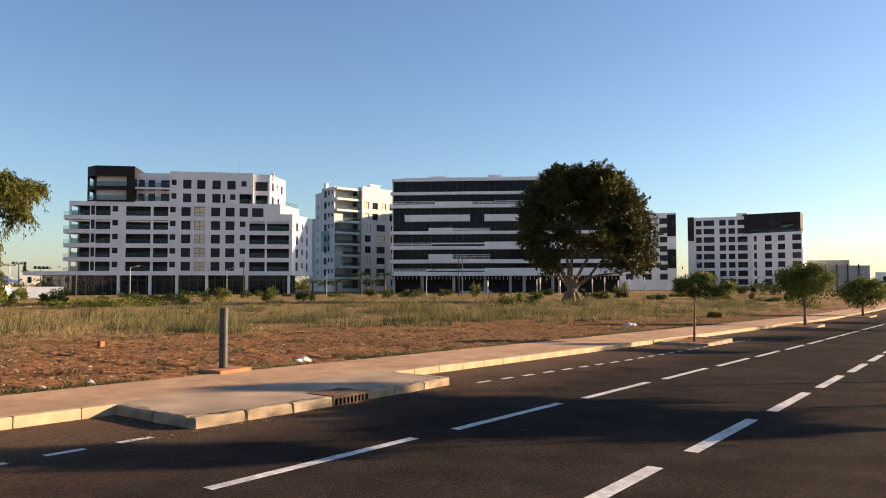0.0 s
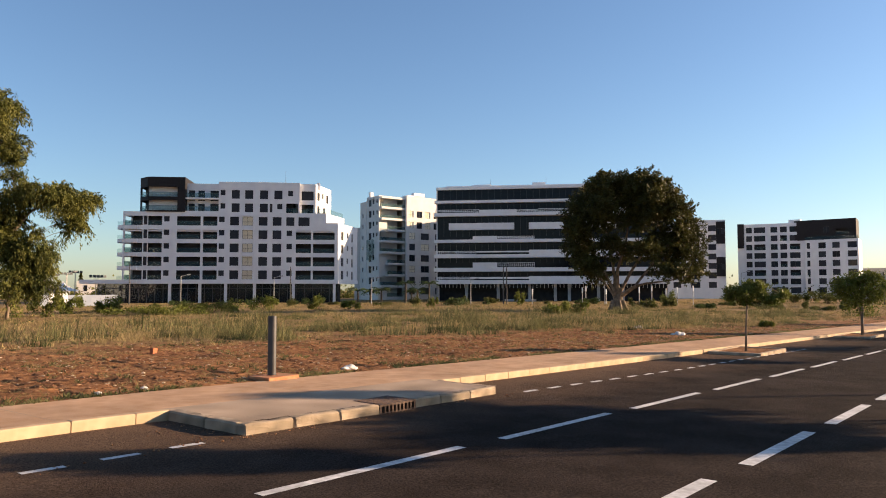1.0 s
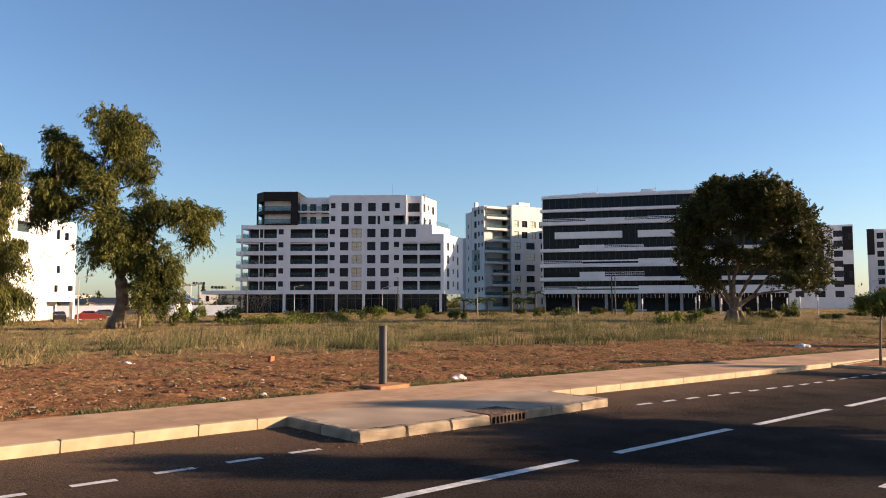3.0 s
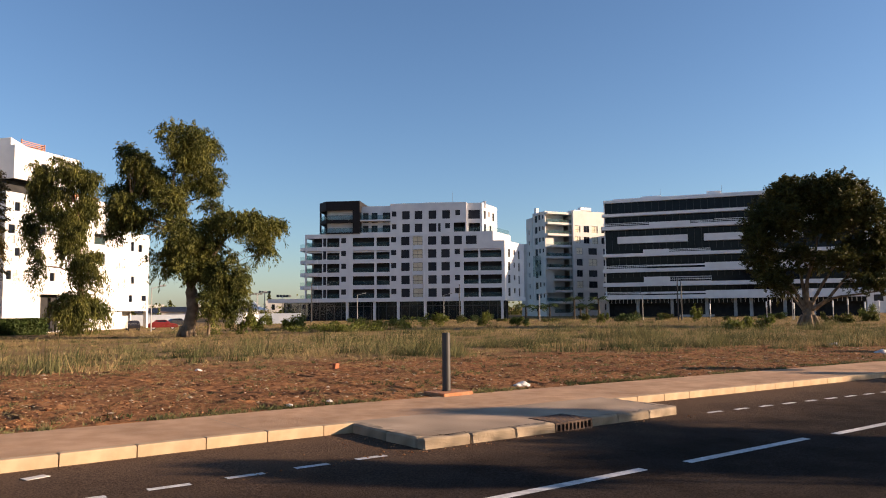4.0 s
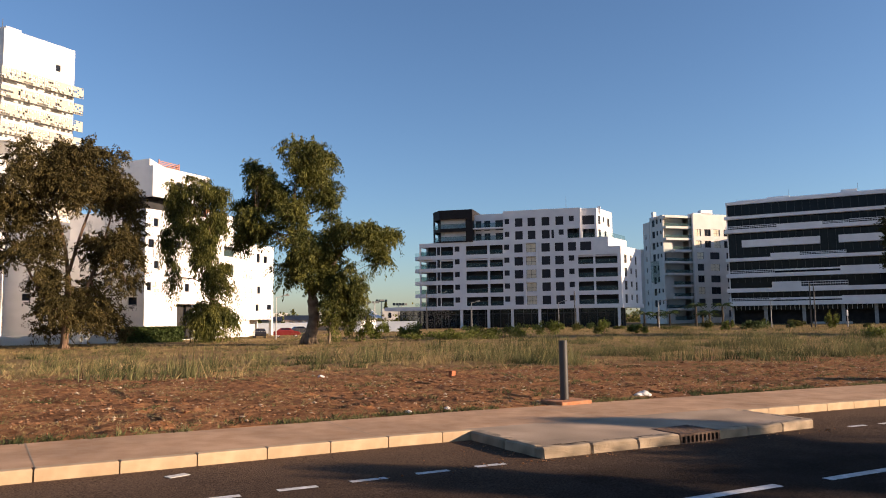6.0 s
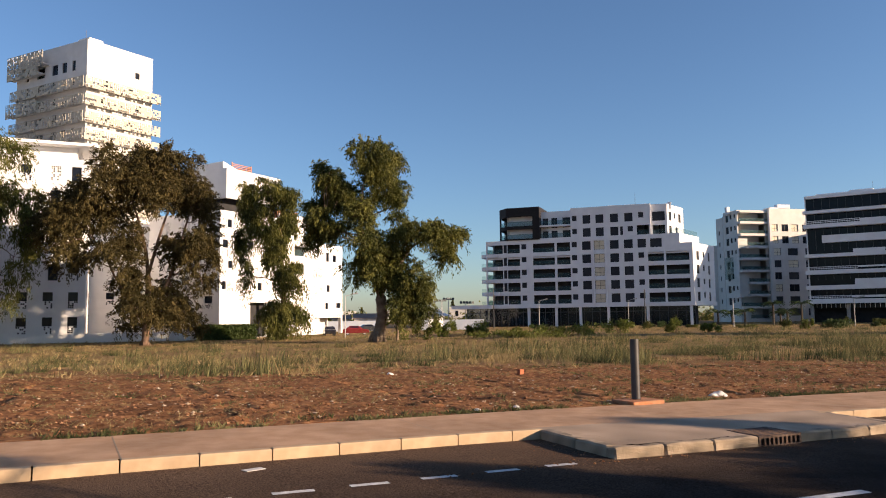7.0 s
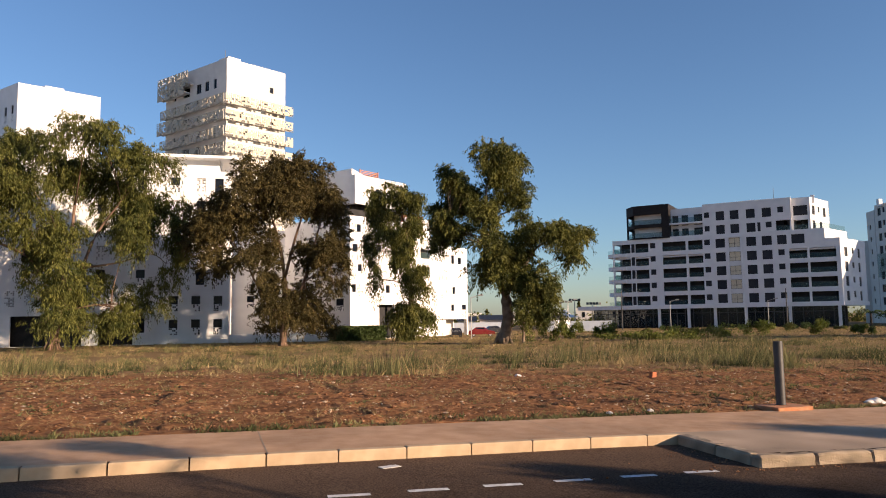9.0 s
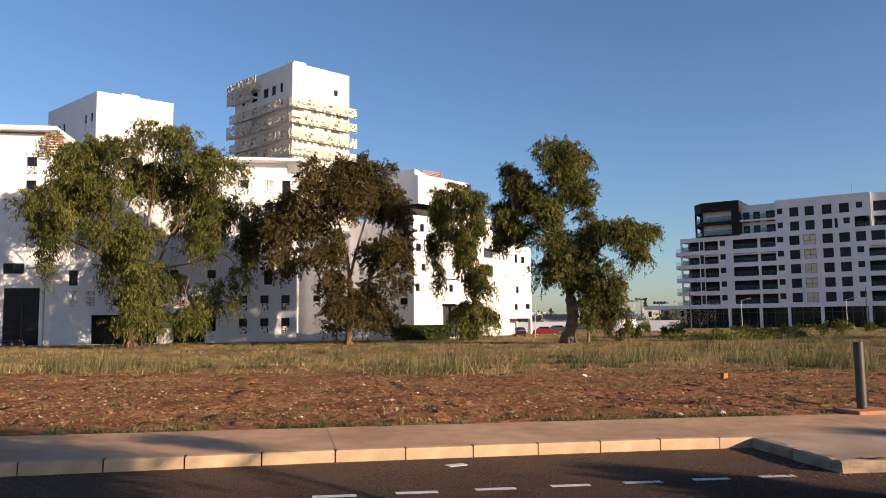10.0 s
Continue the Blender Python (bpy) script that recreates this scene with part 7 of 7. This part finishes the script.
for az_, r_, h_ in ((24.85, 420, 12.5), (17.9, 400, 8.0), (16.2, 380, 7.5)):
    pine = thing("conifer_tree", pose(*polar(az_, r_), FAR_Z), "slim tiered conifer standing far behind the houses", "tree")
    part("trunk", Geo().tube([(0, 0, 0), (0, 0, h_)], [0.3, 0.05], 7), BARK, pine)
    n_ = 1500
    t_ = rsp.uniform(0.25, 1, n_)
    an_ = rsp.uniform(0, 2 * np.pi, n_)
    rr_ = (1.08 - t_) * h_ * 0.24 * (0.55 + 0.45 * (np.sin(t_ * 48) > 0)) * rsp.uniform(0.2, 1, n_) ** 0.6
    q = np.stack([np.cos(an_) * rr_, np.sin(an_) * rr_, t_ * h_], 1)
    al_ = unit(np.stack([np.cos(an_), np.sin(an_), rsp.normal(size=n_) * 0.3], 1))
    v, f = cards(q, al_, unit(np.cross(al_, rsp.normal(size=q.shape))), rsp.uniform(0.5, 1.0, n_), rsp.uniform(0.2, 0.4, n_))
    part("crown", mesh_np("crown", v, f, LEAF_EUC), LEAF_EUC, pine)


def palm(az, r, h, seed):
    rp_ = np.random.RandomState(seed)
    th = thing("palm_tree", pose(*polar(az, r), FAR_Z), "young palm with arching dark fronds by the houses", "palm tree", "palms by the houses")
    part("trunk", Geo().tube([(0, 0, 0), (0.05, 0, h * 0.5), (0, 0, h)], [0.24, 0.19, 0.17], 9), PALMBARK, th)
    for k in range(19):
        an = k * 2.4 + rp_.uniform(-0.2, 0.2)
        rise, ln = rp_.uniform(0.2, 1.4), rp_.uniform(1.7, 2.5)
        d = Vector((math.cos(an), math.sin(an), 0))
        e = Vector((-d.y, d.x, 0))
        fr = Geo()
        for q in range(7):
            t0 = q / 7
            c = Vector((0, 0, h)) + d * ln * t0 + Vector((0, 0, rise * t0 * 1.4 - 1.5 * t0 * t0))
            for sgn in (-1, 1):
                tip = c + e * sgn * 0.65 * (1.1 - t0) + d * 0.4 - Vector((0, 0, 0.25))
                fr.quad(c, c + d * ln / 6 - Vector((0, 0, 0.02)), tip)
        part("frond", fr, HEDGE, th)


for i, (az_, r_, h_) in enumerate(((44.25, 166, 2.9), (46.05, 166, 3.0), (47.9, 170, 4.6), (48.8, 168, 3.0), (49.7, 168, 4.5), (48.35, 172, 2.6), (45.2, 172, 2.6))):
    palm(az_, r_, h_, 300 + i)
for i, az_ in enumerate((57.6, 61.35, 61.6, 63.1, 65.5, 66.4, 67.4, 68.2, 69.3)):
    lp = thing("light_post", pose(*polar(az_, 152), FAR_Z), "short pale light post along the far pavement", "lamp post", "short light posts")
    part("pole", Geo().tube([(0, 0, 0), (0, 0, 2.0 + 0.3 * (i % 3))], [0.09, 0.09], 8), CONCRETE, lp)
    part("lamp_head", Geo().tube([(0, 0, 2.0 + 0.3 * (i % 3)), (0, 0, 3.1 + 0.3 * (i % 3))], [0.14, 0.14], 8), WHITE, lp)
shed(80.2, 82.8, 300, 10.5, TILEROOF, CONCRETE, "grey flat-roofed building in the distance", 0)
shed(84.3, 92.0, 330, 6.5, TILEROOF, WHITE, "white flat-roofed building in the distance", 0)
# tall grey site hoarding on posts at the right end of the field
hoard = thing("site_hoarding", pose(*polar(82, 165), FAR_Z), "tall grey panelled site hoarding on steel posts", "hoarding")
ha, hb = Vector((*polar(80.05, 165), 0)) - hoard.location * Vector((1, 1, 0)).length * 0, Vector((*polar(84.0, 168), 0))
for i in range(6):
    p0, p1 = ha.lerp(hb, i / 6), ha.lerp(hb, (i + 1) / 6)
    q = Geo().prism([(p0.x - hoard.location.x, p0.y - hoard.location.y), (p0.x - hoard.location.x + 0.1, p0.y - hoard.location.y - 0.02), (p1.x - hoard.location.x + 0.1, p1.y - hoard.location.y + 0.06), (p1.x - hoard.location.x, p1.y - hoard.location.y + 0.04)], 1.2, 6.0)
    part("panel", q, CONCRETE, hoard)
    part("post", Geo().tube([(p0.x - hoard.location.x - 0.2, p0.y - hoard.location.y, 0), (p0.x - hoard.location.x - 0.2, p0.y - hoard.location.y, 6.3)], [0.15, 0.15], 6), FRAME, hoard)


def motorcycle(x, y, yaw, paint, label):
    th = thing("motorcycle", pose(x, y, float(land_z(x, y)), 0, 8, yaw), label, "motorcycle", "parked motorcycles")
    for a in (-0.65, 0.65):
        wh = part("wheel", Geo().tube([(a, -0.05, 0.3), (a, 0.05, 0.3)], [0.30, 0.30], 16), RUBBER, th)
        part("rim", Geo().tube([(a, -0.06, 0.3), (a, 0.06, 0.3)], [0.2, 0.2], 12), CONCRETE, wh)
    part("frame", Geo().tube([(-0.65, 0, 0.3), (-0.1, 0, 0.35), (0.2, 0, 0.45), (0.45, 0, 0.85)], [0.05, 0.09, 0.09, 0.04], 8), FRAME, th)
    part("tank", Geo().tube([(-0.1, 0, 0.78), (0.1, 0, 0.85), (0.35, 0, 0.8)], [0.10, 0.16, 0.08], 10), paint, th)
    part("seat", Geo().tube([(-0.75, 0, 0.80), (-0.4, 0, 0.76), (-0.1, 0, 0.76)], [0.06, 0.11, 0.09], 8), RUBBER, th)
    part("fork", Geo().tube([(0.65, 0, 0.3), (0.42, 0, 0.95)], [0.04, 0.04], 6), CONCRETE, th)
    part("handlebar", Geo().tube([(0.38, -0.35, 1.0), (0.42, 0, 0.96), (0.38, 0.35, 1.0)], [0.02, 0.02, 0.02], 6), FRAME, th)


motorcycle(-37.4, 103.0, 10, CARRED, "red motorcycle parked before the white house")
motorcycle(-38.9, 103.4, 30, CARDARK, "black motorcycle parked before the white house")
